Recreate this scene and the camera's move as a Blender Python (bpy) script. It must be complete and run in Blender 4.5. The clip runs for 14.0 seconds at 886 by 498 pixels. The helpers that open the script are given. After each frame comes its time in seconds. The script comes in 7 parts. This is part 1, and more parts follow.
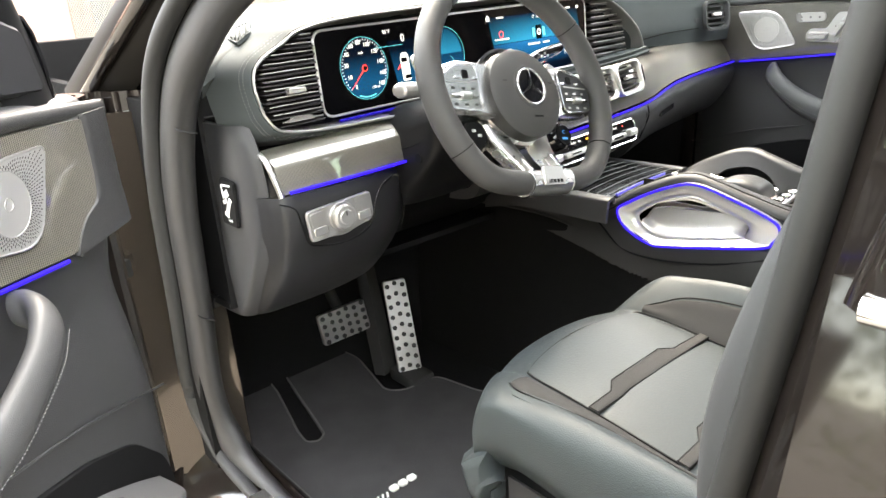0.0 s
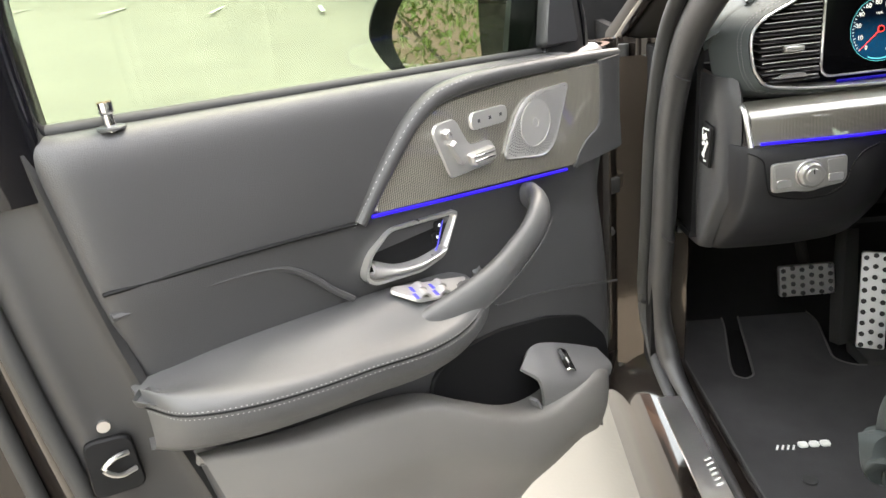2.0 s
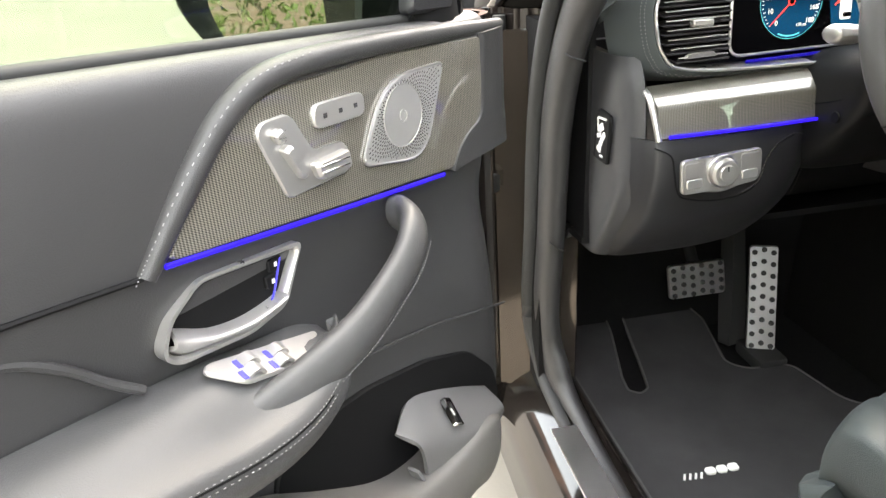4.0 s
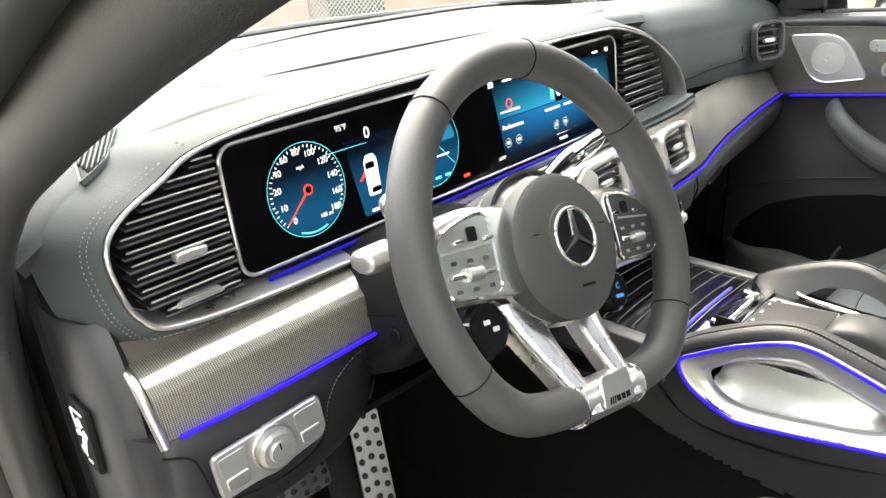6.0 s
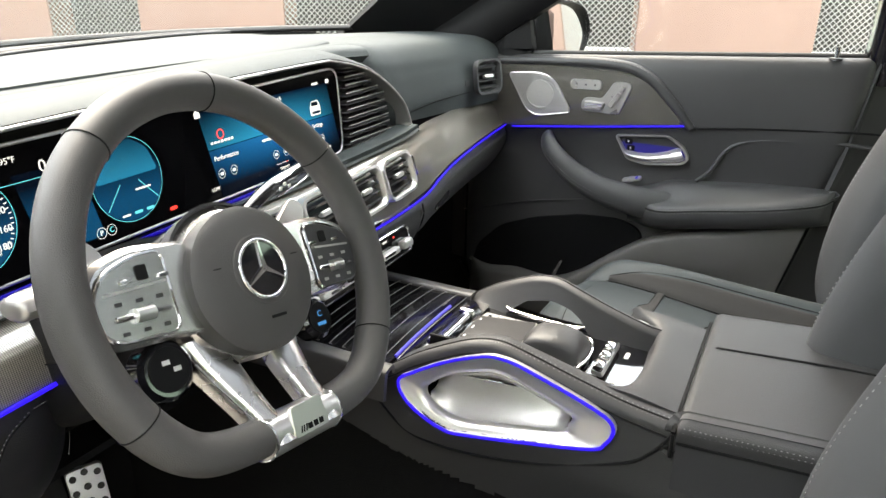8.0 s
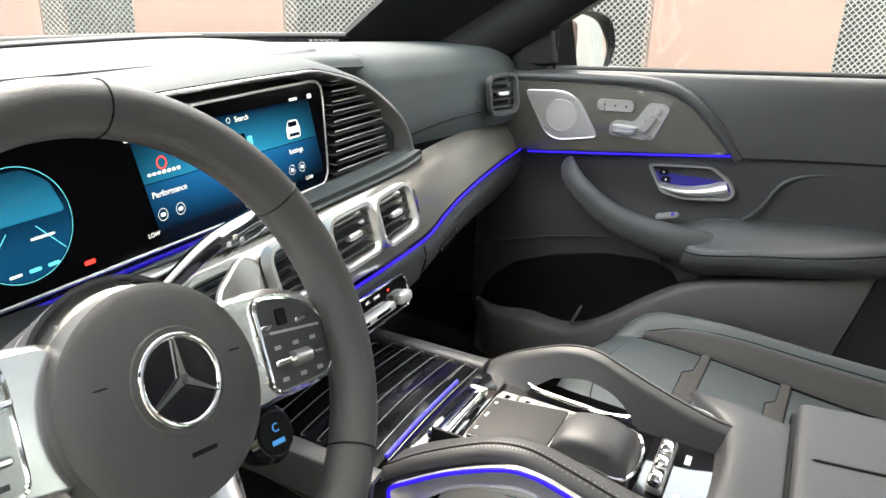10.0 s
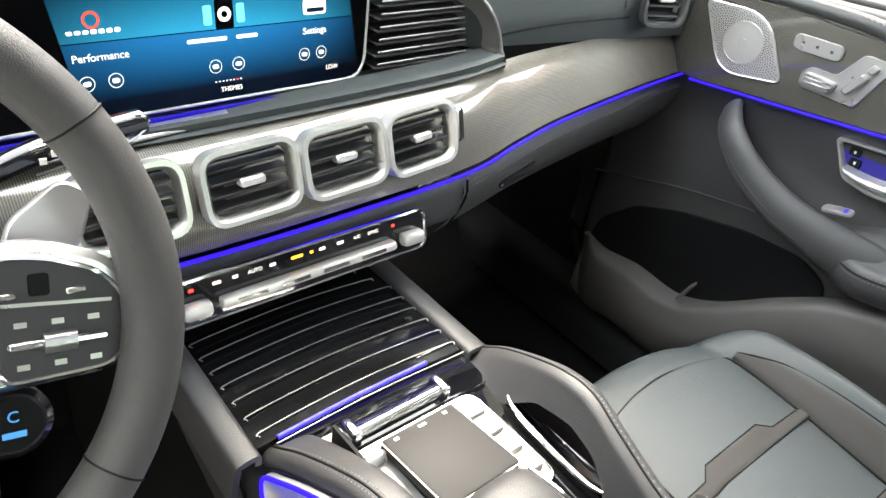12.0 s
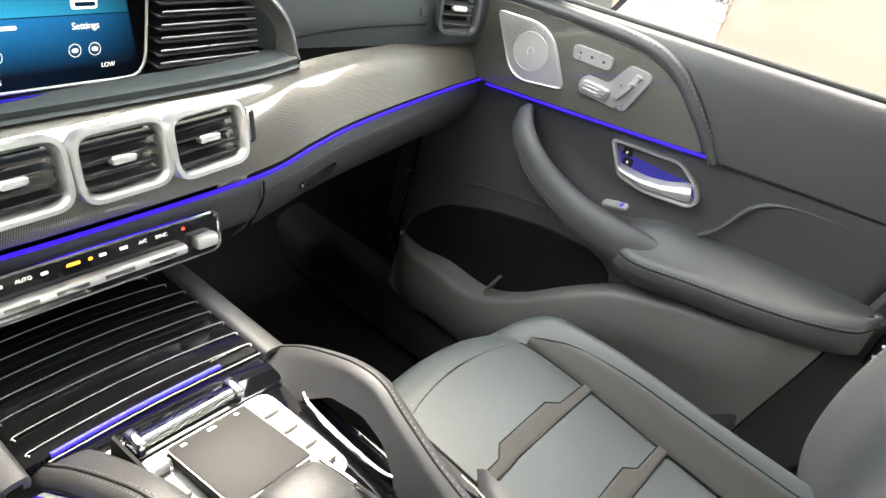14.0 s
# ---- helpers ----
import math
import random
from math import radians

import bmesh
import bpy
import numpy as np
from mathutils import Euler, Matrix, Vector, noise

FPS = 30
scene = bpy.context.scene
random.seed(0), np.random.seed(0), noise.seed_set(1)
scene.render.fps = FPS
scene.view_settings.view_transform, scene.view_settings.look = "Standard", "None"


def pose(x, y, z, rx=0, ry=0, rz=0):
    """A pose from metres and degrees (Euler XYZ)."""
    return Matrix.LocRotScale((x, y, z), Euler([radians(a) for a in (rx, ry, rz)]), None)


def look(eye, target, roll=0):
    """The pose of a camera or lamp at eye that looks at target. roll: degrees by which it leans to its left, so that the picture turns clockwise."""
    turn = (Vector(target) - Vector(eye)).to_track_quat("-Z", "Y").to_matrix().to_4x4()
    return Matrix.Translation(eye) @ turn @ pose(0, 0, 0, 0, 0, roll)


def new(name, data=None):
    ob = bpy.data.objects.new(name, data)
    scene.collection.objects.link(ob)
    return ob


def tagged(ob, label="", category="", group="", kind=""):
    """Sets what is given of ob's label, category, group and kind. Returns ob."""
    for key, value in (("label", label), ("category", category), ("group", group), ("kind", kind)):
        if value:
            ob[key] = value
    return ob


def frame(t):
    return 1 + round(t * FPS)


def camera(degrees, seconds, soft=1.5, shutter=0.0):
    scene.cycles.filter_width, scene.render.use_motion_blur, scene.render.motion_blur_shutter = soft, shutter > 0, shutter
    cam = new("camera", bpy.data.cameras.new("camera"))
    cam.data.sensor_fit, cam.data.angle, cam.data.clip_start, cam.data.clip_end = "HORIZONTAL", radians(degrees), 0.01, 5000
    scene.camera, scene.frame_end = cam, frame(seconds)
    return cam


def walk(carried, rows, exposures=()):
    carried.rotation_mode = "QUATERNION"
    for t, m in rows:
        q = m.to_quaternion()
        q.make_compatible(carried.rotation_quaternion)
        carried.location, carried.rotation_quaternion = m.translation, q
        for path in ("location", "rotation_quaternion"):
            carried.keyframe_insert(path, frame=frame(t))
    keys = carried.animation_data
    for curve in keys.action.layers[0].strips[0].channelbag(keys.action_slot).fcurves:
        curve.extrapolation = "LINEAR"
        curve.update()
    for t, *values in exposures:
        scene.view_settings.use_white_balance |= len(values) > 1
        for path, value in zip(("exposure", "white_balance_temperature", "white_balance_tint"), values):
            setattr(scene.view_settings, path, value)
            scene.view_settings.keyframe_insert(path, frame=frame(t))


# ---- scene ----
cam = camera(64.2, 14.0)
PATH = [
    (0, (-1.15, -0.7, 1.251), (0.049, 0.738, 0.547), -3.8),
    (0.5, (-1.163, -0.691, 1.257), (-0.089, 0.86, 0.593), -4.1),
    (1, (-1.179, -0.667, 1.276), (-0.355, 1.04, 0.637), -4.1),
    (1.2, (-1.121, -0.71, 1.3), (-0.624, 1.115, 0.651), -4.2),
    (1.5, (-1.136, -0.809, 1.299), (-0.898, 1.069, 0.655), -5.9),
    (2, (-1.134, -0.894, 1.301), (-1.244, 0.951, 0.538), -6.1),
    (2.2, (-1.139, -0.918, 1.298), (-1.335, 0.891, 0.466), -6.4),
    (4.3, (-1.115, -0.576, 1.258), (-0.672, 1.177, 0.404), -4.4),
    (4.5, (-1.078, -0.532, 1.285), (-0.517, 1.174, 0.405), -5.1),
    (5, (-0.99, -0.441, 1.318), (-0.155, 1.16, 0.46), -5.0),
    (5.5, (-0.909, -0.349, 1.336), (0.156, 1.134, 0.52), -4.7),
    (6, (-0.857, -0.35, 1.35), (0.373, 1.014, 0.558), -3.8),
    (6.5, (-0.83, -0.374, 1.355), (0.529, 0.866, 0.571), -2.5),
    (7, (-0.815, -0.396, 1.354), (0.655, 0.716, 0.579), -1.4),
    (7.5, (-0.809, -0.419, 1.357), (0.746, 0.574, 0.585), -0.4),
    (7.7, (-0.808, -0.428, 1.359), (0.778, 0.516, 0.587), -0.1),
    (9.8, (-0.67, -0.32, 1.319), (1.001, 0.545, 0.64), 1.7),
    (10, (-0.619, -0.307, 1.325), (1.011, 0.614, 0.623), 1.7),
    (10.5, (-0.499, -0.293, 1.329), (1.095, 0.663, 0.591), 2.5),
    (11, (-0.416, -0.276, 1.329), (1.127, 0.684, 0.494), 1.7),
    (11.5, (-0.347, -0.301, 1.342), (0.988, 0.816, 0.358), 5.0),
    (12, (-0.323, -0.33, 1.351), (0.839, 0.871, 0.253), 10.0),
    (12.5, (-0.312, -0.356, 1.353), (0.81, 0.824, 0.191), 15.1),
    (13, (-0.31, -0.372, 1.358), (0.854, 0.763, 0.193), 18.0),
    (13.5, (-0.309, -0.373, 1.358), (0.967, 0.684, 0.239), 18.8),
    (14, (-0.303, -0.375, 1.365), (1.176, 0.522, 0.36), 15.7),
]
walk(cam, [(t, look(eye, target, roll)) for t, eye, target, roll in PATH], [(0, 4.65, 7900, 10), (1.0, 4.65, 7900, 10), (1.5, 4.15, 8000, 10), (2.2, 4.1, 7900, 10), (4.5, 4.5, 7900, 10), (5, 4.65, 7900, 10), (5.5, 4.6, 7900, 10), (6, 4.45, 7900, 10), (7, 4.05, 7900, 10), (10, 4.2, 7700, 10), (12, 4.6, 7700, 10), (14, 4.65, 7900, 10)])

# ---------------------------------------------------------------- world, sun, exposure
world = bpy.data.worlds.new("sky")
scene.world = world
world.use_nodes = True
wn = world.node_tree.nodes
sky = wn.new("ShaderNodeTexSky")
sky.sky_type, sky.sun_disc = 'NISHITA', False
sky.sun_elevation, sky.sun_rotation = radians(48), radians(30)
wn["Background"].inputs["Strength"].default_value = 0.15
# thin bright cloud over the whole sky
cloud = wn.new("ShaderNodeMix")
cloud.data_type = 'RGBA'
cloud.inputs["Factor"].default_value = 0.4
cloud.inputs["B"].default_value = (6.5, 6.6, 6.6, 1)
world.node_tree.links.new(sky.outputs[0], cloud.inputs["A"])
world.node_tree.links.new(cloud.outputs["Result"], wn["Background"].inputs[0])
sun = new("sun", bpy.data.lights.new("sun", "SUN"))
sun.data.energy, sun.data.angle, sun.data.color = 0.35, radians(30.0), (1.0, 0.96, 0.90)
sun.matrix_world = look((0, 0, 10), (-2.5, -4.3, 3.0))


# ---------------------------------------------------------------- materials
def material(name, color, rough=0.5, metal=0.0, grain=0.0, grain_scale=400, vary=0.15, vary_scale=6, coat=0.0, emit=None, strength=0.0, spec=0.5):
    m = bpy.data.materials.new(name)
    m.use_nodes = True
    n, l = m.node_tree.nodes, m.node_tree.links
    b = n["Principled BSDF"]
    b.inputs["Roughness"].default_value, b.inputs["Metallic"].default_value = rough, metal
    b.inputs["Coat Weight"].default_value, b.inputs["Coat Roughness"].default_value = coat, 0.05
    b.inputs["Specular IOR Level"].default_value = spec
    c = n.new("ShaderNodeTexCoord")
    if vary:
        t1 = n.new("ShaderNodeTexNoise")
        t1.inputs["Scale"].default_value, t1.inputs["Detail"].default_value = vary_scale, 5
        l.new(c.outputs["Object"], t1.inputs["Vector"])
        ramp = n.new("ShaderNodeMapRange")
        ramp.inputs["To Min"].default_value, ramp.inputs["To Max"].default_value = 1 - vary, 1 + vary
        l.new(t1.outputs["Fac"], ramp.inputs["Value"])
        mix = n.new("ShaderNodeVectorMath")
        mix.operation = 'SCALE'
        mix.inputs[0].default_value = color
        l.new(ramp.outputs[0], mix.inputs["Scale"])
        l.new(mix.outputs[0], b.inputs["Base Color"])
        r2 = n.new("ShaderNodeMapRange")
        r2.inputs["To Min"].default_value, r2.inputs["To Max"].default_value = max(0.02, rough - 0.08), min(1, rough + 0.08)
        l.new(t1.outputs["Fac"], r2.inputs["Value"])
        l.new(r2.outputs[0], b.inputs["Roughness"])
    else:
        b.inputs["Base Color"].default_value = (*color, 1)
    if grain:
        t2 = n.new("ShaderNodeTexVoronoi")
        t2.inputs["Scale"].default_value = grain_scale
        l.new(c.outputs["Object"], t2.inputs["Vector"])
        bump = n.new("ShaderNodeBump")
        bump.inputs["Strength"].default_value, bump.inputs["Distance"].default_value = grain, 0.0006
        l.new(t2.outputs["Distance"], bump.inputs["Height"])
        l.new(bump.outputs[0], b.inputs["Normal"])
    if emit:
        b.inputs["Emission Color"].default_value, b.inputs["Emission Strength"].default_value = (*emit, 1), strength
    return m


def carbon(name):
    """A fine twill weave of grey fibres under clear lacquer."""
    m = material(name, (0.1, 0.1, 0.1), 0.42, 0.0, vary=0, coat=1.0)
    m.node_tree.nodes["Principled BSDF"].inputs["Coat Roughness"].default_value = 0.02
    m.node_tree.nodes["Principled BSDF"].inputs["Coat IOR"].default_value = 1.75
    n, l = m.node_tree.nodes, m.node_tree.links
    c, b = n["Texture Coordinate"], n["Principled BSDF"]
    waves = []
    for axis in ((1.0, 0.9, 1.0), (1.0, -0.9, -1.0)):
        d = n.new("ShaderNodeVectorMath")
        d.operation = 'DOT_PRODUCT'
        d.inputs[1].default_value = axis
        l.new(c.outputs["Object"], d.inputs[0])
        k = n.new("ShaderNodeMath")
        k.operation = 'MULTIPLY'
        k.inputs[1].default_value = 1500.0
        l.new(d.outputs["Value"], k.inputs[0])
        w = n.new("ShaderNodeMath")
        w.operation = 'SINE'
        l.new(k.outputs[0], w.inputs[0])
        waves.append(w)
    p = n.new("ShaderNodeMath")
    p.operation = 'MULTIPLY'
    l.new(waves[0].outputs[0], p.inputs[0])
    l.new(waves[1].outputs[0], p.inputs[1])
    r = n.new("ShaderNodeMapRange")
    r.inputs["From Min"].default_value, r.inputs["From Max"].default_value = -0.6, 0.6
    l.new(p.outputs[0], r.inputs["Value"])
    x = n.new("ShaderNodeMix")
    x.data_type = 'RGBA'
    x.inputs["A"].default_value, x.inputs["B"].default_value = (0.024, 0.022, 0.019, 1), (0.25, 0.232, 0.195, 1)
    l.new(r.outputs[0], x.inputs["Factor"])
    l.new(x.outputs["Result"], b.inputs["Base Color"])
    b.inputs["Metallic"].default_value = 0.25
    return m


LEATHER = material("black_leather", (0.038, 0.0375, 0.0385), 0.46, grain=0.35, grain_scale=900)
DASH_TOP = material("dash_leather", (0.060, 0.068, 0.069), 0.6, grain=0.3, grain_scale=900, spec=0.15)
SEAT_LEATHER = material("grey_seat_leather", (0.044, 0.054, 0.057), 0.5, grain=0.4, grain_scale=700, spec=0.4)
SEAT_SUEDE = material("dark_seat_suede", (0.05, 0.051, 0.053), 0.8, grain=0.3, grain_scale=1500)
PLASTIC = material("soft_black_plastic", (0.035, 0.035, 0.037), 0.5, grain=0.25, grain_scale=1200)
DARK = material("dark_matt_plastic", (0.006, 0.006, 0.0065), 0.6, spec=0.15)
ARM_LEATHER = material("armrest_leather", (0.055, 0.055, 0.056), 0.48, grain=0.3, grain_scale=900)
POD_GREY = material("grey_button_housing", (0.11, 0.108, 0.108), 0.5, grain=0.2, grain_scale=1200)
DIM_BLUE = material("dim_blue_light", (0.05, 0.05, 0.3), 0.4, vary=0, emit=(0.035, 0.012, 1.0), strength=0.03)
PIANO = material("gloss_black", (0.004, 0.004, 0.005), 0.06, vary=0, coat=0.5)
CARPET = material("black_carpet", (0.009, 0.0088, 0.009), 0.95, grain=1.0, grain_scale=900, vary=0.3, vary_scale=40, spec=0.08)
CARBON = carbon("carbon_fibre")
ALU = material("satin_aluminium", (0.62, 0.61, 0.60), 0.34, 1.0, vary=0.06, vary_scale=20)
CHROME = material("chrome", (0.8, 0.8, 0.8), 0.08, 1.0, vary=0)
SILVER = material("silver_paint", (0.43, 0.42, 0.405), 0.30, 0.7, vary=0.05, vary_scale=30)
GRILLE = material("pale_perforated_metal", (0.62, 0.61, 0.59), 0.32, 0.75, vary=0.05, vary_scale=30)
STITCH = material("grey_thread", (0.21, 0.208, 0.205), 0.8, vary=0)
BLUE = material("blue_light_strip", (0.004, 0.004, 0.10), 0.5, vary=0, emit=(0.020, 0.006, 1.0), strength=0.085, spec=0.1)
MAT_VELOUR = material("dark_grey_velour", (0.048, 0.047, 0.049), 0.95, grain=1.0, grain_scale=1200, vary=0.35, vary_scale=14, spec=0.1)
BINDING = material("grey_sewn_binding", (0.085, 0.083, 0.083), 0.8, grain=0.5, grain_scale=1500, spec=0.2)
PILLAR_PAINT = material("black_pillar_paint", (0.010, 0.009, 0.008), 0.4, 0.0, vary=0.1, spec=0.05)
# black jamb paint with the tan reflection of its surroundings put into the colour
JAMB_REFLECTION = material("black_jamb_with_tan_reflection", (0.095, 0.078, 0.064), 0.12, 0.75, vary=0.1, coat=0.3)
PAINT = material("black_car_paint", (0.010, 0.008, 0.007), 0.08, 0.0, vary=0.1, coat=0.35, spec=0.3)
COLUMN = material("black_column_plastic", (0.008, 0.008, 0.0085), 0.5, grain=0.2, grain_scale=1200, spec=0.25)
RUBBER = material("black_rubber", (0.02, 0.02, 0.02), 0.65, vary=0.1)
RIM = material("nappa_rim_leather", (0.053, 0.052, 0.051), 0.55, grain=0.3, grain_scale=1000)
PILLAR = material("dark_pillar_trim", (0.022, 0.0216, 0.022), 0.5, grain=0.2, grain_scale=1300)
HEADLINER = material("grey_headliner", (0.5, 0.49, 0.47), 0.9, grain=0.3)
CONCRETE = material("pale_concrete", (0.20, 0.180, 0.150), 0.85, grain=0.5, grain_scale=90, vary=0.32, vary_scale=0.8)
STUCCO = material("salmon_stucco", (0.25, 0.165, 0.135), 0.9, grain=0.6, grain_scale=120, vary=0.08, vary_scale=3)
NEAR_WHITE = material("near_white_concrete", (0.74, 0.73, 0.70), 0.8, grain=0.4, grain_scale=90, vary=0.08, vary_scale=3)
STUCCO2 = material("brown_stucco", (0.42, 0.25, 0.18), 0.9, grain=0.6, grain_scale=120, vary=0.1, vary_scale=3)
MESH_WIRE = material("grey_mesh_wire", (0.35, 0.35, 0.33), 0.5, 0.6)
PERFORATED = material("perforated_seat_leather", (0.040, 0.049, 0.052), 0.5, grain=0.35, grain_scale=300)
RIB = material("dark_rib_metal", (0.22, 0.22, 0.21), 0.35, 0.7, vary=0)
BROWN_SEAM = material("suede_strip", (0.036, 0.0345, 0.033), 0.85, grain=0.3, grain_scale=1500)
LEAF = material("spring_leaves", (0.12, 0.16, 0.035), 0.6, vary=0.4, vary_scale=3)
BARK = material("grey_bark", (0.10, 0.08, 0.06), 0.9, grain=0.6, grain_scale=40, vary=0.3)
LINE = material("worn_white_line", (0.75, 0.75, 0.72), 0.8, vary=0.2, vary_scale=10)
COVER = material("gloss_roller_slats", (0.003, 0.003, 0.0035), 0.12, vary=0, spec=0.3)
TOUCH = material("matt_touchpad", (0.026, 0.025, 0.025), 0.6, grain=0.1, grain_scale=1500, spec=0.3)
CONSOLE_SIDE = material("dark_console_leather", (0.028, 0.0275, 0.028), 0.5, grain=0.35, grain_scale=900, spec=0.4)
DARK_LEATHER = material("smooth_dark_leather", (0.020, 0.020, 0.022), 0.42, grain=0.3, grain_scale=900)
# faint emission stands in for blue light falling into the handle bowl
LIT_POCKET = material("blue_lit_pocket", (0.02, 0.02, 0.10), 0.3, vary=0, emit=(0.03, 0.012, 0.8), strength=0.010)
POCKET = material("grey_pocket_wall", (0.125, 0.119, 0.113), 0.55, grain=0.2, grain_scale=1300)
PAD_SILVER = material("smoked_silver_pad", (0.40, 0.41, 0.39), 0.22, 0.85, vary=0)
SPOKE = material("polished_spoke", (0.72, 0.715, 0.70), 0.26, 1.0, vary=0.05, vary_scale=20)
GRIP = material("satin_grip_metal", (0.80, 0.78, 0.75), 0.34, 0.8, vary=0.05, vary_scale=20)
NAVY = material("faint_blue_strip", (0.004, 0.004, 0.05), 0.5, vary=0, emit=(0.015, 0.005, 1.0), strength=0.022, spec=0.1)
VENT = material("satin_vent_frame", (0.84, 0.83, 0.81), 0.38, 1.0, vary=0.05, vary_scale=20)
KEY = material("silver_key", (0.34, 0.335, 0.325), 0.4, 0.4, vary=0.05, vary_scale=30)
RED_LENS = material("red_lens", (0.6, 0.01, 0.01), 0.15, vary=0, coat=0.5)
# dark colour that stands for shaded interiors seen through openings
SHADE = material("shade_in_openings", (0.06, 0.06, 0.055), 0.9)
SCREEN = material("screen_black", (0.002, 0.002, 0.0025), 0.10, vary=0, spec=0.05)
WHITE_GLOW = material("white_display_mark", (0.1, 0.1, 0.1), 0.5, vary=0, emit=(0.9, 0.95, 1.0), strength=0.085)
RED_GLOW = material("red_display_mark", (0.1, 0.0, 0.0), 0.5, vary=0, emit=(1.0, 0.05, 0.04), strength=0.12)
CYAN_GLOW = material("cyan_display_mark", (0.0, 0.1, 0.1), 0.5, vary=0, emit=(0.1, 0.7, 0.85), strength=0.09)
MODE_GLOW = material("dim_blue_mode_mark", (0.0, 0.05, 0.1), 0.5, vary=0, emit=(0.06, 0.35, 0.9), strength=0.05)
AMBER_GLOW = material("amber_display_mark", (0.1, 0.05, 0), 0.5, vary=0, emit=(1.0, 0.45, 0.05), strength=0.12)


def glass(name, tint):
    m = bpy.data.materials.new(name)
    m.use_nodes = True
    n, l = m.node_tree.nodes, m.node_tree.links
    n.remove(n["Principled BSDF"])
    tr, gl, mx, fr = (n.new("ShaderNode" + k) for k in ("BsdfTransparent", "BsdfGlossy", "MixShader", "LayerWeight"))
    tr.inputs[0].default_value = (*tint, 1)
    gl.inputs["Roughness"].default_value = 0.02
    fr.inputs["Blend"].default_value = 0.5
    pw = n.new("ShaderNodeMath")
    pw.operation = 'POWER'
    pw.inputs[1].default_value = 4.5
    sc = n.new("ShaderNodeMath")
    sc.operation = 'MULTIPLY_ADD'
    sc.inputs[1].default_value, sc.inputs[2].default_value = 0.6, 0.03
    l.new(fr.outputs["Facing"], pw.inputs[0])
    l.new(pw.outputs[0], sc.inputs[0])
    l.new(sc.outputs[0], mx.inputs[0])
    l.new(tr.outputs[0], mx.inputs[1])
    l.new(gl.outputs[0], mx.inputs[2])
    l.new(mx.outputs[0], n["Material Output"].inputs[0])
    return m


GLASS = glass("green_tinted_glass", (0.55, 0.62, 0.54))
ROOF_GLASS = glass("dark_roof_glass", (0.30, 0.31, 0.32))
PRIVACY = glass("dark_privacy_glass", (0.16, 0.165, 0.17))
CLEAR = glass("clear_glass", (0.93, 0.95, 0.94))


# ---------------------------------------------------------------- builders
def thing(name, label, category, at=(0, 0, 0), group="", kind=""):
    ob = new(name)
    ob.empty_display_size = 0.05
    ob.location = at
    tagged(ob, label, category, group, kind)
    return ob


def finish(bm, smooth=True):
    bmesh.ops.recalc_face_normals(bm, faces=bm.faces[:])
    me = bpy.data.meshes.new("mesh")
    bm.to_mesh(me)
    bm.free()
    if smooth:
        me.polygons.foreach_set("use_smooth", [True] * len(me.polygons))
        me.set_sharp_from_angle(angle=radians(40))
    return me


def part(name, bm, mat, parent=None, label="", smooth=True):
    """Links a bmesh, built in world places, as one mesh object under its parent."""
    me = finish(bm, smooth)
    me.materials.append(mat)
    ob = new(name, me)
    if parent:
        ob.parent = parent
        top = parent
        m = Matrix.Identity(4)
        while top:
            m = top.matrix_basis @ m
            top = top.parent
        ob.matrix_basis = m.inverted()
    if label:
        ob["label"] = label
    return ob


def curve_points(pts, n, closed=False):
    """Catmull-Rom through pts, n points, evenly spaced in parameter."""
    p = np.array([tuple(q) for q in pts], float)
    k = len(p)
    out = []
    spans = k if closed else k - 1
    total = n if closed else n - 1
    for i in range(n):
        u = i * spans / total
        a = min(int(u), spans - 1)
        f = u - a
        idx = [(a + d) % k if closed else min(max(a + d, 0), k - 1) for d in (-1, 0, 1, 2)]
        p0, p1, p2, p3 = (p[j] for j in idx)
        if not closed and a == 0:
            p0 = 2 * p1 - p2
        if not closed and a == k - 2:
            p3 = 2 * p2 - p1
        out.append(0.5 * (2 * p1 + (p2 - p0) * f + (2 * p0 - 5 * p1 + 4 * p2 - p3) * f * f + (3 * p1 - p0 - 3 * p2 + p3) * f ** 3))
    return np.array(out)


def sheet(rows, nu=24, nv=24, thick=0.01, bm=None, smooth_u=True, smooth_v=True, face=None):
    """A smooth skin through rows of control points, with a thickness behind it (away from the way it faces)."""
    rows = [curve_points(r, nv) if smooth_v else np.array(r, float) for r in rows]
    cols = np.array(rows).transpose(1, 0, 2)
    cols = [curve_points(c, nu) if smooth_u else c for c in cols]
    g = np.array(cols).transpose(1, 0, 2)
    du, dv = np.gradient(g, axis=0), np.gradient(g, axis=1)
    nrm = np.cross(du, dv)
    nrm /= np.maximum(np.linalg.norm(nrm, axis=2, keepdims=True), 1e-9)
    if face is not None and (nrm @ np.array(tuple(face), float)).sum() < 0:
        nrm = -nrm
    bm = bm or bmesh.new()
    a = [[bm.verts.new(v) for v in r] for r in g]
    U, V = len(a), len(a[0])
    if thick:
        b = [[bm.verts.new(v) for v in r] for r in g - nrm * thick]
    for i in range(U - 1):
        for j in range(V - 1):
            bm.faces.new((a[i][j], a[i + 1][j], a[i + 1][j + 1], a[i][j + 1]))
            if thick:
                bm.faces.new((b[i][j], b[i][j + 1], b[i + 1][j + 1], b[i + 1][j]))
    if thick:
        for i in range(U - 1):
            for j, s in ((0, 1), (V - 1, -1)):
                bm.faces.new((a[i][j], b[i][j], b[i + 1][j], a[i + 1][j]))
        for j in range(V - 1):
            for i in (0, U - 1):
                bm.faces.new((a[i][j], a[i][j + 1], b[i][j + 1], b[i][j]))
    return bm


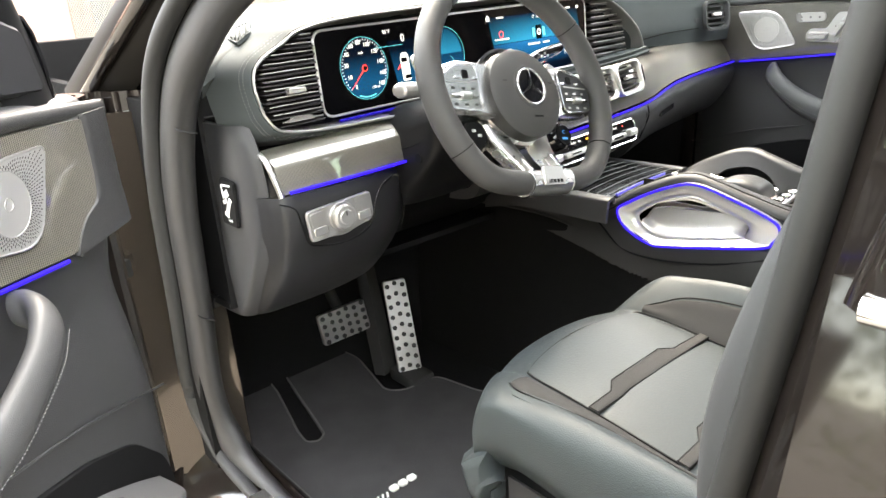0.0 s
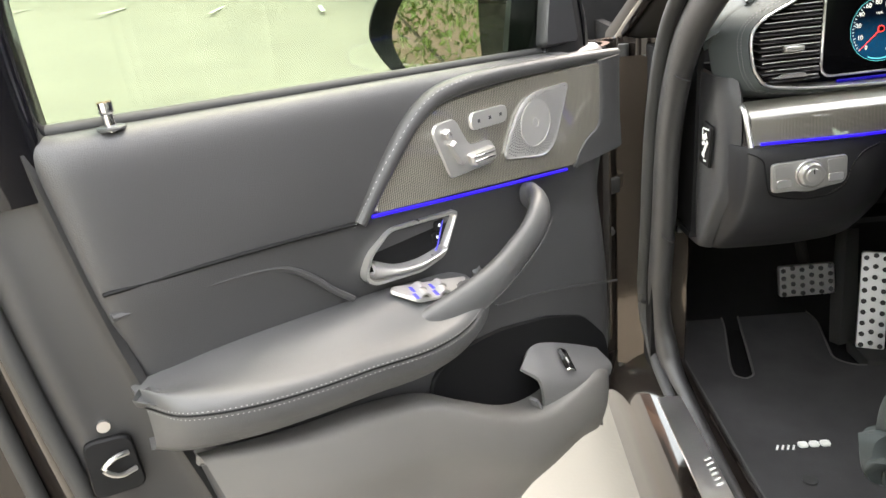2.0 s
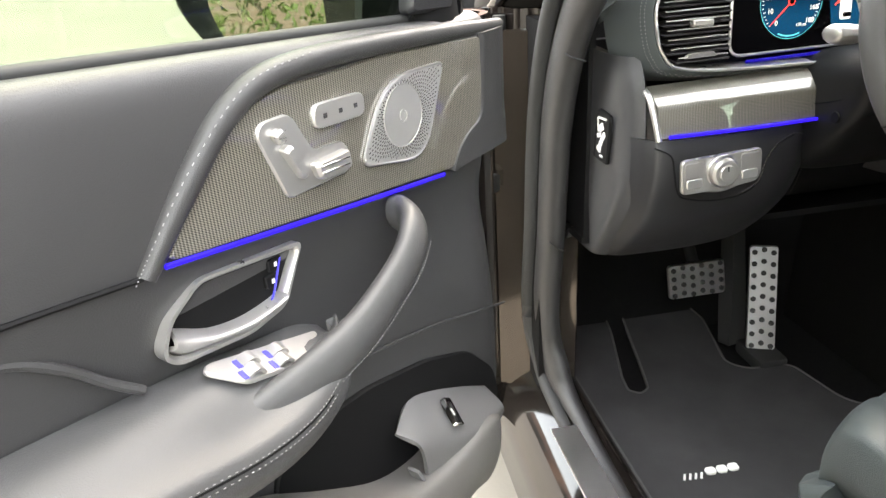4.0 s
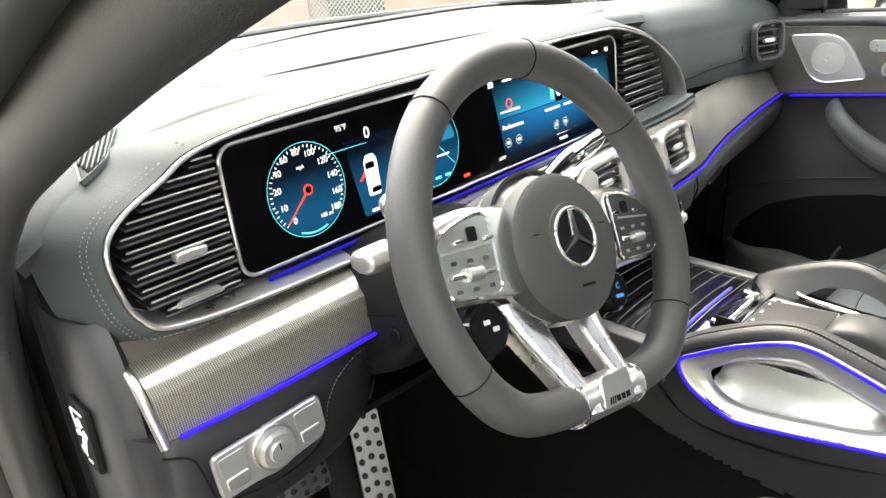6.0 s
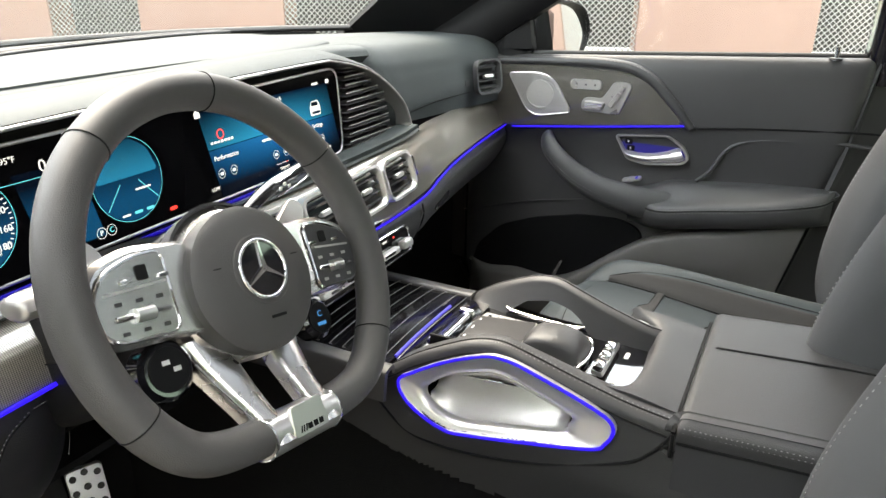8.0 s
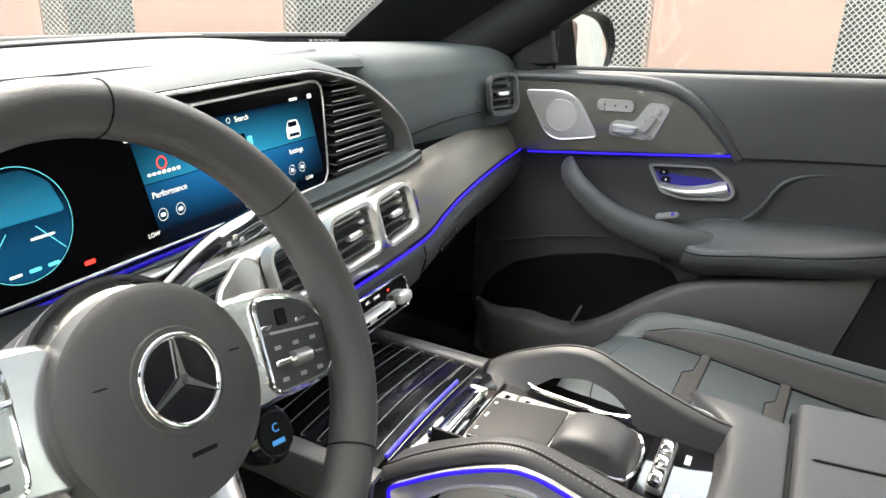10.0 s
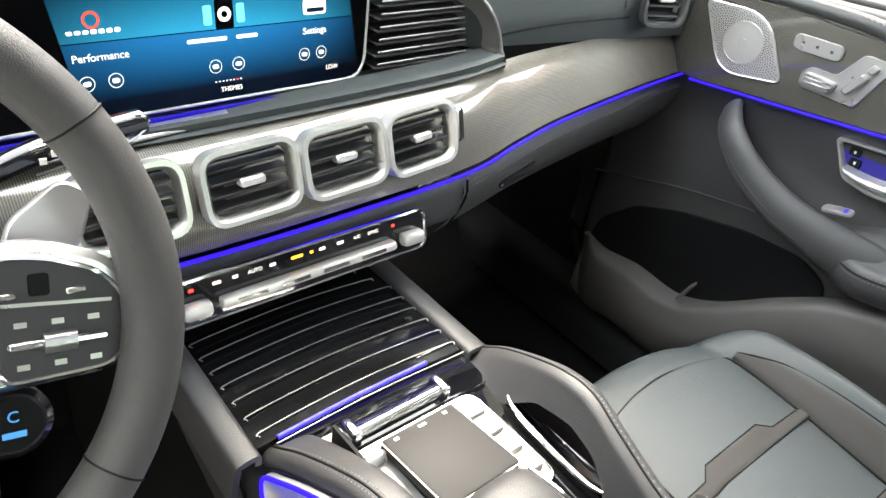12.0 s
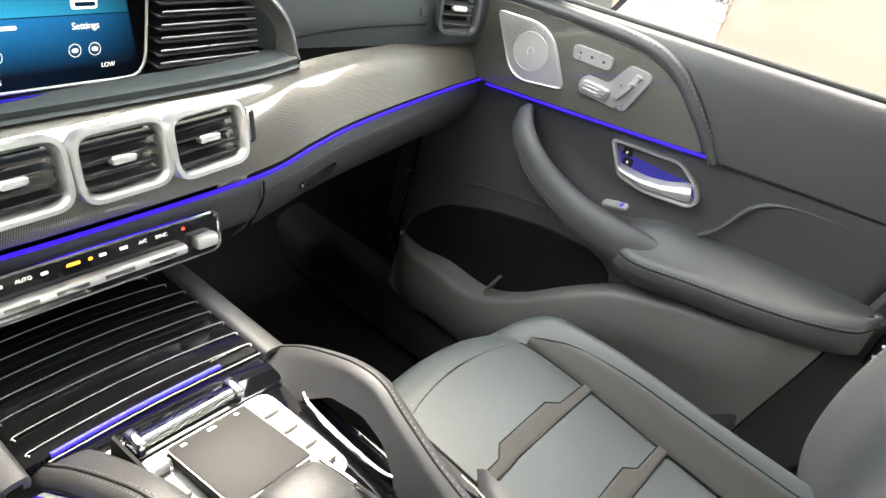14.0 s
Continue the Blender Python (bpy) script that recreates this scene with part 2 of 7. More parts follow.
def tube(pts, radius, n=0, closed=False, sides=10, up=(0, 0, 1), flat=1.0, bm=None):
    """A rod along pts; radius is one number or one for each control point; flat squeezes it along up."""
    m = n or (len(pts) if closed else len(pts))
    path = curve_points(pts, m, closed) if n else np.array([tuple(p) for p in pts], float)
    m = len(path)
    rad = np.full(m, radius, float) if np.isscalar(radius) else np.interp(np.linspace(0, 1, m), np.linspace(0, 1, len(radius)), radius)
    bm = bm or bmesh.new()
    rings = []
    for i in range(m):
        if closed:
            d = path[(i + 1) % m] - path[i - 1]
        else:
            d = path[min(i + 1, m - 1)] - path[max(i - 1, 0)]
        d = Vector(d).normalized()
        s = d.cross(Vector(up))
        if s.length < 1e-4:
            s = d.cross(Vector((1, 0.01, 0)))
        s.normalize()
        w = s.cross(d).normalized()
        rings.append([bm.verts.new(Vector(path[i]) + float(rad[i]) * (math.cos(2 * math.pi * k / sides) * s + flat * math.sin(2 * math.pi * k / sides) * w)) for k in range(sides)])
    for i in range(m if closed else m - 1):
        r0, r1 = rings[i], rings[(i + 1) % m]
        for k in range(sides):
            bm.faces.new((r0[k], r0[(k + 1) % sides], r1[(k + 1) % sides], r1[k]))
    if not closed:
        bm.faces.new(rings[0][::-1])
        bm.faces.new(rings[-1])
    return bm


def rounded(pts, r, n=5):
    """A closed outline in 2D with its corners rounded by r (one number, or one for each corner)."""
    out, k = [], len(pts)
    for i in range(k):
        p, a, b = Vector(pts[i]), Vector(pts[i - 1]), Vector(pts[(i + 1) % k])
        ri = r if np.isscalar(r) else r[i]
        ua, ub = (a - p), (b - p)
        ra, rb = min(ri, ua.length * 0.49), min(ri, ub.length * 0.49)
        q0, q1 = p + ua.normalized() * ra, p + ub.normalized() * rb
        for j in range(n + 1):
            f = j / n
            out.append(q0 * (1 - f) ** 2 + p * 2 * f * (1 - f) + q1 * f * f)
    return [(v.x, v.y) for v in out]


def plate(outline, m, thick=0.004, bevel=0.001, dome=0.0, bm=None):
    """An outline in the local xy plane, pressed out along local z to 'thick', with a bevelled upper edge."""
    bm = bm or bmesh.new()
    c = sum((Vector((*p, 0)) for p in outline), Vector()) / len(outline)
    lo = [bm.verts.new(m @ Vector((*p, 0))) for p in outline]
    mid = [bm.verts.new(m @ Vector((*p, thick - bevel))) for p in outline]
    def shrink(p, b):
        v = Vector((*p, 0)) - c
        return c + v * max(0.0, (v.length - b) / max(v.length, 1e-9))
    hi = [bm.verts.new(m @ (shrink(p, bevel) + Vector((0, 0, thick)))) for p in outline]
    k = len(outline)
    for i in range(k):
        j = (i + 1) % k
        bm.faces.new((lo[i], lo[j], mid[j], mid[i]))
        bm.faces.new((mid[i], mid[j], hi[j], hi[i]))
    bm.faces.new(lo[::-1])
    if dome:
        ring = [bm.verts.new(m @ (c + (shrink(p, bevel) - c) * 0.55 + Vector((0, 0, thick + dome * 0.75)))) for p in outline]
        tip = bm.verts.new(m @ (c + Vector((0, 0, thick + dome))))
        for i in range(k):
            j = (i + 1) % k
            bm.faces.new((hi[i], hi[j], ring[j], ring[i]))
            bm.faces.new((ring[i], ring[j], tip))
    else:
        bm.faces.new(hi)
    return bm


def frame_plate(outer, inner, m, thick=0.004, lip=0.0, bm=None):
    """A ring between two outlines of the same number of points; the inner rim sits 'lip' lower than the outer."""
    bm = bm or bmesh.new()
    a = [bm.verts.new(m @ Vector((*p, 0))) for p in outer]
    b = [bm.verts.new(m @ Vector((p[0] * 0.97 + q[0] * 0.03, p[1] * 0.97 + q[1] * 0.03, thick))) for p, q in zip(outer, inner)]
    b2 = [bm.verts.new(m @ Vector((p[0] * 0.45 + q[0] * 0.55, p[1] * 0.45 + q[1] * 0.55, thick))) for p, q in zip(outer, inner)]
    c = [bm.verts.new(m @ Vector((*p, thick - lip))) for p in inner]
    d = [bm.verts.new(m @ Vector((*p, 0))) for p in inner]
    k = len(outer)
    for i in range(k):
        j = (i + 1) % k
        for r, s in ((a, b), (b, b2), (b2, c), (c, d), (d, a)):
            bm.faces.new((r[i], r[j], s[j], s[i]))
    return bm


def block(size, m, bevel=0.004, seg=2, bm=None):
    """A box of that size centred on m, with rounded edges."""
    b = bmesh.new()
    bmesh.ops.create_cube(b, size=1, matrix=m @ Matrix.Diagonal((*size, 1)))
    if bevel:
        bmesh.ops.bevel(b, geom=b.edges[:], offset=bevel, segments=seg, affect='EDGES', profile=0.5)
    if bm is None:
        return b
    me = bpy.data.meshes.new("tmp")
    b.to_mesh(me)
    b.free()
    bm.from_mesh(me)
    bpy.data.meshes.remove(me)
    return bm


def disc(radius, m, thick=0.004, bevel=0.001, n=40, dome=0.0, bm=None):
    return plate([(radius * math.cos(2 * math.pi * i / n), radius * math.sin(2 * math.pi * i / n)) for i in range(n)], m, thick, bevel, dome, bm)


def axes(origin, x, y):
    """A pose whose local x and y run along the two given ways; z is their normal."""
    x = Vector(x).normalized()
    z = x.cross(Vector(y)).normalized()
    y = z.cross(x)
    m = Matrix((x, y, z)).transposed().to_4x4()
    m.translation = origin
    return m


def text(body, size, m, mat, parent, name="lettering", depth=0.0002):
    """Words in the built-in font, centred on m, as a mesh."""
    cu = bpy.data.curves.new(name, 'FONT')
    cu.body, cu.size, cu.extrude, cu.align_x, cu.align_y = body, size, depth, 'CENTER', 'CENTER'
    tmp = bpy.data.objects.new(name, cu)
    scene.collection.objects.link(tmp)
    me = bpy.data.meshes.new_from_object(tmp.evaluated_get(bpy.context.evaluated_depsgraph_get()))
    bpy.data.objects.remove(tmp)
    me.transform(m)
    bm = bmesh.new()
    bm.from_mesh(me)
    bpy.data.meshes.remove(me)
    return part(name, bm, mat, parent, smooth=False)


def glow(name, low, high, z0, z1, strength, mid=0.0, half=0.0):
    """A lit display field that fades from one colour below to another above."""
    m = bpy.data.materials.new(name)
    m.use_nodes = True
    n, l = m.node_tree.nodes, m.node_tree.links
    b = n["Principled BSDF"]
    b.inputs["Base Color"].default_value, b.inputs["Roughness"].default_value = (0.003, 0.003, 0.004, 1), 0.15
    b.inputs["Specular IOR Level"].default_value = 0.03
    c, sp, r, x = (n.new("ShaderNode" + k) for k in ("TexCoord", "SeparateXYZ", "MapRange", "Mix"))
    x.data_type = 'RGBA'
    x.inputs["A"].default_value, x.inputs["B"].default_value = (*low, 1), (*high, 1)
    r.inputs["From Min"].default_value, r.inputs["From Max"].default_value = z0, z1
    l.new(c.outputs["Object"], sp.inputs[0])
    l.new(sp.outputs["Z"], r.inputs["Value"])
    l.new(r.outputs[0], x.inputs["Factor"])
    l.new(x.outputs["Result"], b.inputs["Emission Color"])
    b.inputs["Emission Strength"].default_value = strength
    if half:
        # the field dims towards its ends
        q = []
        for op, k in (('SUBTRACT', mid), ('DIVIDE', half), ('POWER', 2.0), ('MULTIPLY_ADD', -1.0), ('MULTIPLY', strength)):
            n1 = n.new("ShaderNodeMath")
            n1.operation, n1.use_clamp = op, op == 'MULTIPLY_ADD'
            n1.inputs[1].default_value = k
            if op == 'MULTIPLY_ADD':
                n1.inputs[2].default_value = 1.0
            if op == 'POWER':
                ab = n.new("ShaderNodeMath")
                ab.operation = 'ABSOLUTE'
                l.new(q[-1].outputs[0], ab.inputs[0])
                l.new(ab.outputs[0], n1.inputs[0])
            else:
                l.new(q[-1].outputs[0] if q else sp.outputs["X"], n1.inputs[0])
            q.append(n1)
        l.new(q[-1].outputs[0], b.inputs["Emission Strength"])
    return m


def stitches(pts, parent, n, length=0.004, r=0.0005, name="stitching", up=(0, 0, 1)):
    """A row of short threads along a line."""
    path = curve_points(pts, n * 2)
    bm = bmesh.new()
    for i in range(0, n * 2 - 1, 2):
        tube([path[i], path[i] * 0.35 + path[i + 1] * 0.65], r, sides=4, bm=bm, up=up)
    return part(name, bm, STITCH, parent)


# ---------------------------------------------------------------- outdoors
def ground_z(x, y):
    return 0.085 * max(0.0, -x - 4.0) + 0.02 * max(0.0, y - 6.0)


bm = bmesh.new()
gx = [-300, -120, -60, -30, -18, -10, -6, -4, -2, 0, 2, 4, 8, 20, 60, 300]
gy = [-300, -80, -30, -10, -4, 0, 4, 6, 10, 16, 24, 40, 80, 300]
gv = [[bm.verts.new((x, y, min(ground_z(x, y), 4.0))) for x in gx] for y in gy]
for i in range(len(gy) - 1):
    for j in range(len(gx) - 1):
        bm.faces.new((gv[i][j], gv[i][j + 1], gv[i + 1][j + 1], gv[i + 1][j]))
ground = part("ground", bm, CONCRETE)
tagged(ground, "pale weathered concrete parking lot surface", "ground", kind="structure")

WALL_N = Vector((0.927, 0.375, 0))
WALL_T = Vector((0.375, -0.927, 0))
WALL_D, CAM_REF = 5.6, Vector((-0.7, -0.37, 0))


def wall_pose(s, z, out=0.0):
    return axes(CAM_REF + WALL_N * (WALL_D - out) + WALL_T * (s * WALL_D) + Vector((0, 0, z)), WALL_T, (0, 0, 1))


garage = thing("wall_garage", "salmon stucco garage wall with wire mesh openings", "wall", kind="structure")
# dark sheet stands for the shade inside the garage behind the mesh
part("shade_backing", block((60, 0.1, 4.4), wall_pose(0, 2.1, -1.6) @ pose(0, 0, 0, -90), 0), SHADE, garage)
# near-white strip along the foot of the wall
part("lower_wall", block((30, 0.76, 0.3), wall_pose(0, 0.38, -0.2), 0.01), NEAR_WHITE, garage, "near-white plinth")
part("upper_wall", block((30, 0.9, 0.3), wall_pose(0, 3.2, -0.2), 0.01), STUCCO, garage)
COLS = [(-1.68, -1.455), (-1.315, -1.09), (-0.95, -0.727), (-0.585, -0.363), (-0.227, 0.0), (0.128, 0.358), (0.50, 0.72), (0.86, 1.08), (1.22, 1.44)]
for a, b in COLS:
    part("column", block(((b - a) * WALL_D, 2.6, 0.34), wall_pose((a + b) / 2, 1.6, -0.15), 0.02), STUCCO, garage)
for (a0, a), (b, b1) in zip(COLS, COLS[1:]):
    bm = bmesh.new()
    w, h, cell = (b - a) * WALL_D, 2.1, 0.045
    mp = wall_pose((a + b) / 2, 0.7 + h / 2, 0.0)
    for s in (-1, 1):
        k = int((w + h) / cell)
        for i in range(k):
            c = -(w + h) / 2 + i * cell
            lo, hi = max(-h / 2, (-w / 2 - c) * 1.0), min(h / 2, (w / 2 - c) * 1.0)
            if hi > lo:
                tube([mp @ Vector((s * (c + lo), lo, 0)), mp @ Vector((s * (c + hi), hi, 0))], 0.0045, sides=3, bm=bm)
    part("mesh_panel", bm, MESH_WIRE, garage, smooth=False)
    part("mesh_rail", block((w, 0.05, 0.05), wall_pose((a + b) / 2, 0.71), 0.005), MESH_WIRE, garage)

far = thing("wall_far", "distant salmon and brown building beyond the lot", "building", kind="structure")
part("building_wall", block((60, 6, 0.4), pose(-10, 30, 5.0, 90), 0.02), STUCCO, far)
for i in range(9):
    part("pier", block((1.2, 6.2, 0.5), pose(-38 + i * 7, 29.6, 5.0, 90), 0.03), STUCCO2, far)
# dark blocks stand for the shade in the building's openings
for i in range(8):
    part("opening_shade", block((3.6, 2.6, 0.3), pose(-34.5 + i * 7, 29.75, 4.0, 90), 0.02), SHADE, far)


west = thing("wall_west", "salmon stucco building behind the trees", "building", kind="structure")
part("building_wall", block((0.4, 34, 5), pose(-19, -14, 3.3), 0.02), STUCCO, west)
for i in range(6):
    part("pier", block((0.5, 1.0, 5.2), pose(-18.8, -30 + i * 6.4, 3.3), 0.03), STUCCO2, west)


# ---------------------------------------------------------------- car body shell
car = thing("car_body", "black painted car body with open front doorway", "car", kind="structure")
part("cabin_floor", sheet([[(-0.80, y, 0.44), (-0.3, y, 0.43), (-0.13, y, 0.44)] for y in (-1.2, -0.4, 0.3, 0.80)], 8, 6, 0.02, face=(0, 0, 1)), CARPET, car, "black carpeted floor")
part("cabin_floor", sheet([[(0.13, y, 0.44), (0.4, y, 0.43), (0.84, y, 0.44)] for y in (-1.2, -0.4, 0.3, 0.80)], 8, 6, 0.02, face=(0, 0, 1)), CARPET, car)
part("footwell_wall", sheet([[(x, 0.55, 0.43), (x, 0.72, 0.52), (x, 0.85, 0.7), (x, 0.86, 1.0)] for x in (-0.76, 0, 0.79)], 6, 12, 0.02), CARPET, car)
# unseen bulkhead and tray, added to stop light leaking in behind the dash
part("bulkhead", block((1.70, 0.03, 0.86), pose(0, 0.95, 0.76), 0.005), CARPET, car)
part("engine_tray", block((1.80, 1.2, 0.03), pose(0, 1.5, 0.32), 0.005), RUBBER, car)
# unseen roof added to shade the cabin, with a glass opening for sky light
part("roof_front", sheet([[(x, -0.25, 1.66 - abs(x) ** 2 * 0.15), (x, -0.08, 1.645 - abs(x) ** 2 * 0.15), (x * 1.05, 0.10, 1.62 - abs(x) ** 2 * 0.15)] for x in (-0.66, -0.33, 0, 0.33, 0.66)], 12, 8, 0.04), HEADLINER, car)
part("roof_back", sheet([[(x, -2.2, 1.58 - abs(x) ** 2 * 0.12), (x, -1.7, 1.66 - abs(x) ** 2 * 0.12)] for x in (-0.66, -0.33, 0, 0.33, 0.66)], 12, 6, 0.04), HEADLINER, car)
part("sunroof_glass", sheet([[(x, -1.7, 1.67), (x, -0.9, 1.70), (x, -0.25, 1.665)] for x in (-0.5, 0, 0.5)], 8, 8, 0.006), ROOF_GLASS, car, "unseen dark tinted roof glass, added to let sky light in").visible_shadow = False
for s in (-1, 1):
    part("roof_side", sheet([[(s * 0.5, y, z), (s * 0.62, y, z - 0.05)] for y, z in ((-1.7, 1.67), (-0.9, 1.70), (-0.25, 1.66))], 10, 4, 0.03), HEADLINER, car)
# unseen rear wall, kept low to let light in from behind
part("rear_wall", block((1.6, 0.05, 0.7), pose(0, -2.2, 0.8), 0.01), HEADLINER, car)
part("rear_bench", block((1.3, 0.5, 0.5), pose(0, -1.45, 0.7), 0.08), SEAT_LEATHER, car)
part("bonnet", sheet([[(x, 1.05, 1.13 - x * x * 0.05), (x, 1.5, 1.12 - x * x * 0.1), (x, 1.95, 1.02 - x * x * 0.12), (x, 2.15, 0.8)] for x in (-0.85, -0.45, 0, 0.45, 0.85)], 12, 12, 0.02), PAINT, car)
for s in (-1, 1):
    part("front_wing", sheet([[(s * 0.85, y, 1.1 - 0.03 * (y - 0.5)), (s * 0.96, y, 0.95), (s * 0.97, y, 0.7), (s * 0.93, y, 0.35)] for y in (0.5, 0.9, 1.4, 2.1)], 8, 10, 0.02), PAINT, car)
    # gloss strip added on the dull pillar to carry a reflected streak
    if s < 0:
        part("pillar_streak_strip", tube([(-0.842, 0.56, 1.10), (-0.818, 0.375, 1.205), (-0.772, 0.10, 1.365), (-0.70, -0.22, 1.535)], 0.012, 24), PAINT, car, "gloss strip that gives the pillar channel its reflected streak")
    part("windscreen_pillar", tube([(s * 0.80, 0.62, 1.09), (s * 0.775, 0.4, 1.21), (s * 0.73, 0.12, 1.37), (s * 0.66, -0.2, 1.54), (s * 0.62, -0.6, 1.62)], [0.05, 0.045, 0.04, 0.04, 0.04], 24, flat=1.3), PILLAR_PAINT if s < 0 else DARK, car)
    part("roof_rail", tube([(s * 0.66, -0.2, 1.55), (s * 0.63, -0.7, 1.61), (s * 0.64, -1.6, 1.58), (s * 0.66, -2.2, 1.5)], 0.05, 16), PAINT, car)
    part("rear_side_wall", block((0.08, 1.1, 0.75), pose(s * 0.82, -1.62, 0.8), 0.03), PAINT, car)
part("windscreen", sheet([[(x, 0.98 - x * x * 0.55, 1.19), (x, 0.55 - x * x * 0.35, 1.42), (x * 0.92, 0.12 - x * x * 0.2, 1.62)] for x in (-0.72, -0.36, 0, 0.36, 0.72)], 14, 14, 0.005), CLEAR, car, "clear raked windscreen").visible_shadow = False
part("side_sill", sheet([[(-0.72, y, 0.45), (-0.75, y, 0.50), (-0.80, y, 0.49), (-0.86, y, 0.42), (-0.87, y, 0.30)] for y in (-1.2, -0.4, 0.2, 0.5)], 8, 16, 0.02), PAINT, car)
part("side_sill", sheet([[(0.82, y, 0.44), (0.825, y, 0.48), (0.84, y, 0.48), (0.86, y, 0.42), (0.87, y, 0.30)] for y in (-1.2, -0.4, 0.2, 0.5)], 8, 16, 0.02), PAINT, car)
for s in (-1, 1):
    part("kick_panel", sheet([[(s * 0.79, y, z) for z in (0.38, 0.7, 1.12)] for y in (0.36, 0.6, 0.95)], 8, 8, 0.02, face=(-s, 0, 0)), CARPET, car)
part("pillar_filler", sheet([[(-0.74, 0.37, z), (-0.80, 0.41, z), (-0.86, 0.44, z)] for z in (0.45, 0.8, 1.10)], 8, 6, 0.01, face=(0, -1, 0)), JAMB_REFLECTION, car)
part("sill_trim", sheet([[(0.66, y, 0.452), (0.70, y, 0.50), (0.78, y, 0.515), (0.83, y, 0.51)] for y in (-1.2, -0.4, 0.2, 0.9)], 8, 12, 0.02, face=(0, 0, 1)), DARK, car)
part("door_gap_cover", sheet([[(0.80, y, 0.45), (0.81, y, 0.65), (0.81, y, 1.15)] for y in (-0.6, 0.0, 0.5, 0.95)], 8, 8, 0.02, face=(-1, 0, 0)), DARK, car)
part("windscreen_base", tube([(x, 0.955 - 0.62 * x * x, 1.214) for x in (-0.76, -0.55, -0.3, 0, 0.3, 0.55, 0.74)], 0.013, 40, flat=0.6), RUBBER, car, "black windscreen base seal")
# painted hinge post with the grey trim inside the doorway
part("hinge_post", sheet([[(-0.785, 0.385, z), (-0.80, 0.42, z), (-0.825, 0.43, z), (-0.835, 0.46, z), (-0.86, 0.47, z), (-0.90, 0.46, z), (-0.955, 0.47, z), (-0.98, 0.52, z)] for z in (0.36, 0.42, 0.7, 0.95, 1.13)], 10, 30, 0.02, face=(-0.5, -1, 0)), PAINT, car, "gloss black painted hinge post")
part("post_seal", tube([(-0.845, 0.452, z) for z in (0.40, 0.6, 0.9, 1.12)], 0.010, 12), RUBBER, car)
part("check_strap", block((0.10, 0.012, 0.03), pose(-0.90, 0.40, 0.86, 0, 0, 35), 0.003), RUBBER, car)
for z in (0.68, 1.0):
    part("hinge_leaf", block((0.05, 0.03, 0.07), pose(-0.905, 0.43, z, 0, 0, 25), 0.006), PAINT, car)
for z in (0.75, 1.07):
    part("post_bolt", disc(0.010, axes((-0.87, 0.462, z), (1, 0, 0), (0, 0, 1)), 0.01, 0.002, 6), RUBBER, car)
# ---------------------------------------------------------------- doorway trim and pillars
DOORWAY = [(-0.768, -0.62, 1.50), (-0.758, -0.40, 1.437), (-0.755, -0.25, 1.388), (-0.753, -0.14, 1.355), (-0.757, -0.05, 1.324), (-0.766, 0.06, 1.278), (-0.776, 0.15, 1.232), (-0.786, 0.262, 1.14), (-0.792, 0.325, 1.0), (-0.792, 0.352, 0.8), (-0.790, 0.38, 0.62), (-0.780, 0.355, 0.53), (-0.775, 0.26, 0.485), (-0.775, -0.1, 0.48), (-0.775, -0.4, 0.48)]
part("pillar_trim", tube(DOORWAY, [0.024, 0.026, 0.027, 0.028, 0.029, 0.030, 0.032, 0.036, 0.038, 0.037, 0.037, 0.038, 0.03, 0.025, 0.025], 90, flat=0.55, up=(1, 0, 0), sides=16), PILLAR, car, "dark grey moulded door pillar trim")
part("door_seal", tube([(x - 0.022, y + (0.035 if y > 0.1 else 0.0), z + (0.02 if z > 1.1 else -0.0)) for x, y, z in DOORWAY], 0.013, 80, sides=10), RUBBER, car, "black rubber door seal")
for z, y in ((1.09, 0.27), (0.79, 0.338)):
    part("trim_joint", tube([(-0.80, y + 0.02, z), (-0.803, y - 0.02, z - 0.003), (-0.79, y - 0.045, z - 0.006)], 0.0012, 8, sides=6), DARK, car)
PILLAR_LINE = ((0.45, -0.45, 0.0), (0.8, -0.525, 0.01), (1.1, -0.573, 0.005), (1.3, -0.595, -0.02), (1.55, -0.63, -0.07))
for s in (-1, 1):
    part("centre_pillar", sheet([[(s * 0.77, yf - 0.02, z), (s * (0.80 + dx), yf + 0.005, z), (s * (0.825 + dx), yf - 0.03, z), (s * (0.82 + dx), yf - 0.09, z), (s * 0.77, yf - 0.13, z)] for z, yf, dx in PILLAR_LINE], 12, 16, 0.02, face=(s, 0.5, 0)), PAINT, car, "gloss black centre pillar")
    part("pillar_seal", tube([(s * (0.79 + dx), yf + 0.012, z) for z, yf, dx in PILLAR_LINE], 0.012, 20), PILLAR, car)
    part("pillar_lip", tube([(s * (0.812 + dx), yf + 0.006, z) for z, yf, dx in PILLAR_LINE], 0.010, 20), RUBBER, car)
# unseen rear glazing, added to weaken the light from behind
for s in (-1, 1):
    part("quarter_glass", sheet([[(s * 0.82, y, 1.16), (s * 0.77, y, 1.34), (s * 0.68, y, 1.54)] for y in (-1.06 if s < 0 else -0.66, -1.5, -2.15)], 6, 6, 0.005), GLASS, car, "tinted rear side glass")
part("back_glass", sheet([[(x, -2.2, 1.14), (x * 0.95, -2.2, 1.35), (x * 0.85, -2.19, 1.56)] for x in (-0.78, 0, 0.78)], 6, 6, 0.005), GLASS, car, "tinted rear glass")
rear_door = thing("rear_door", "closed black painted rear car door", "car door", (-0.85, -1.0, 0.45))
part("panel", sheet([[(-0.86, y, 1.13), (-0.90, y, 0.98), (-0.915, y, 0.75), (-0.89, y, 0.40)] for y in (-0.60, -1.0, -1.5)], 8, 14, 0.05, face=(-1, 0, 0)), PAINT, rear_door)
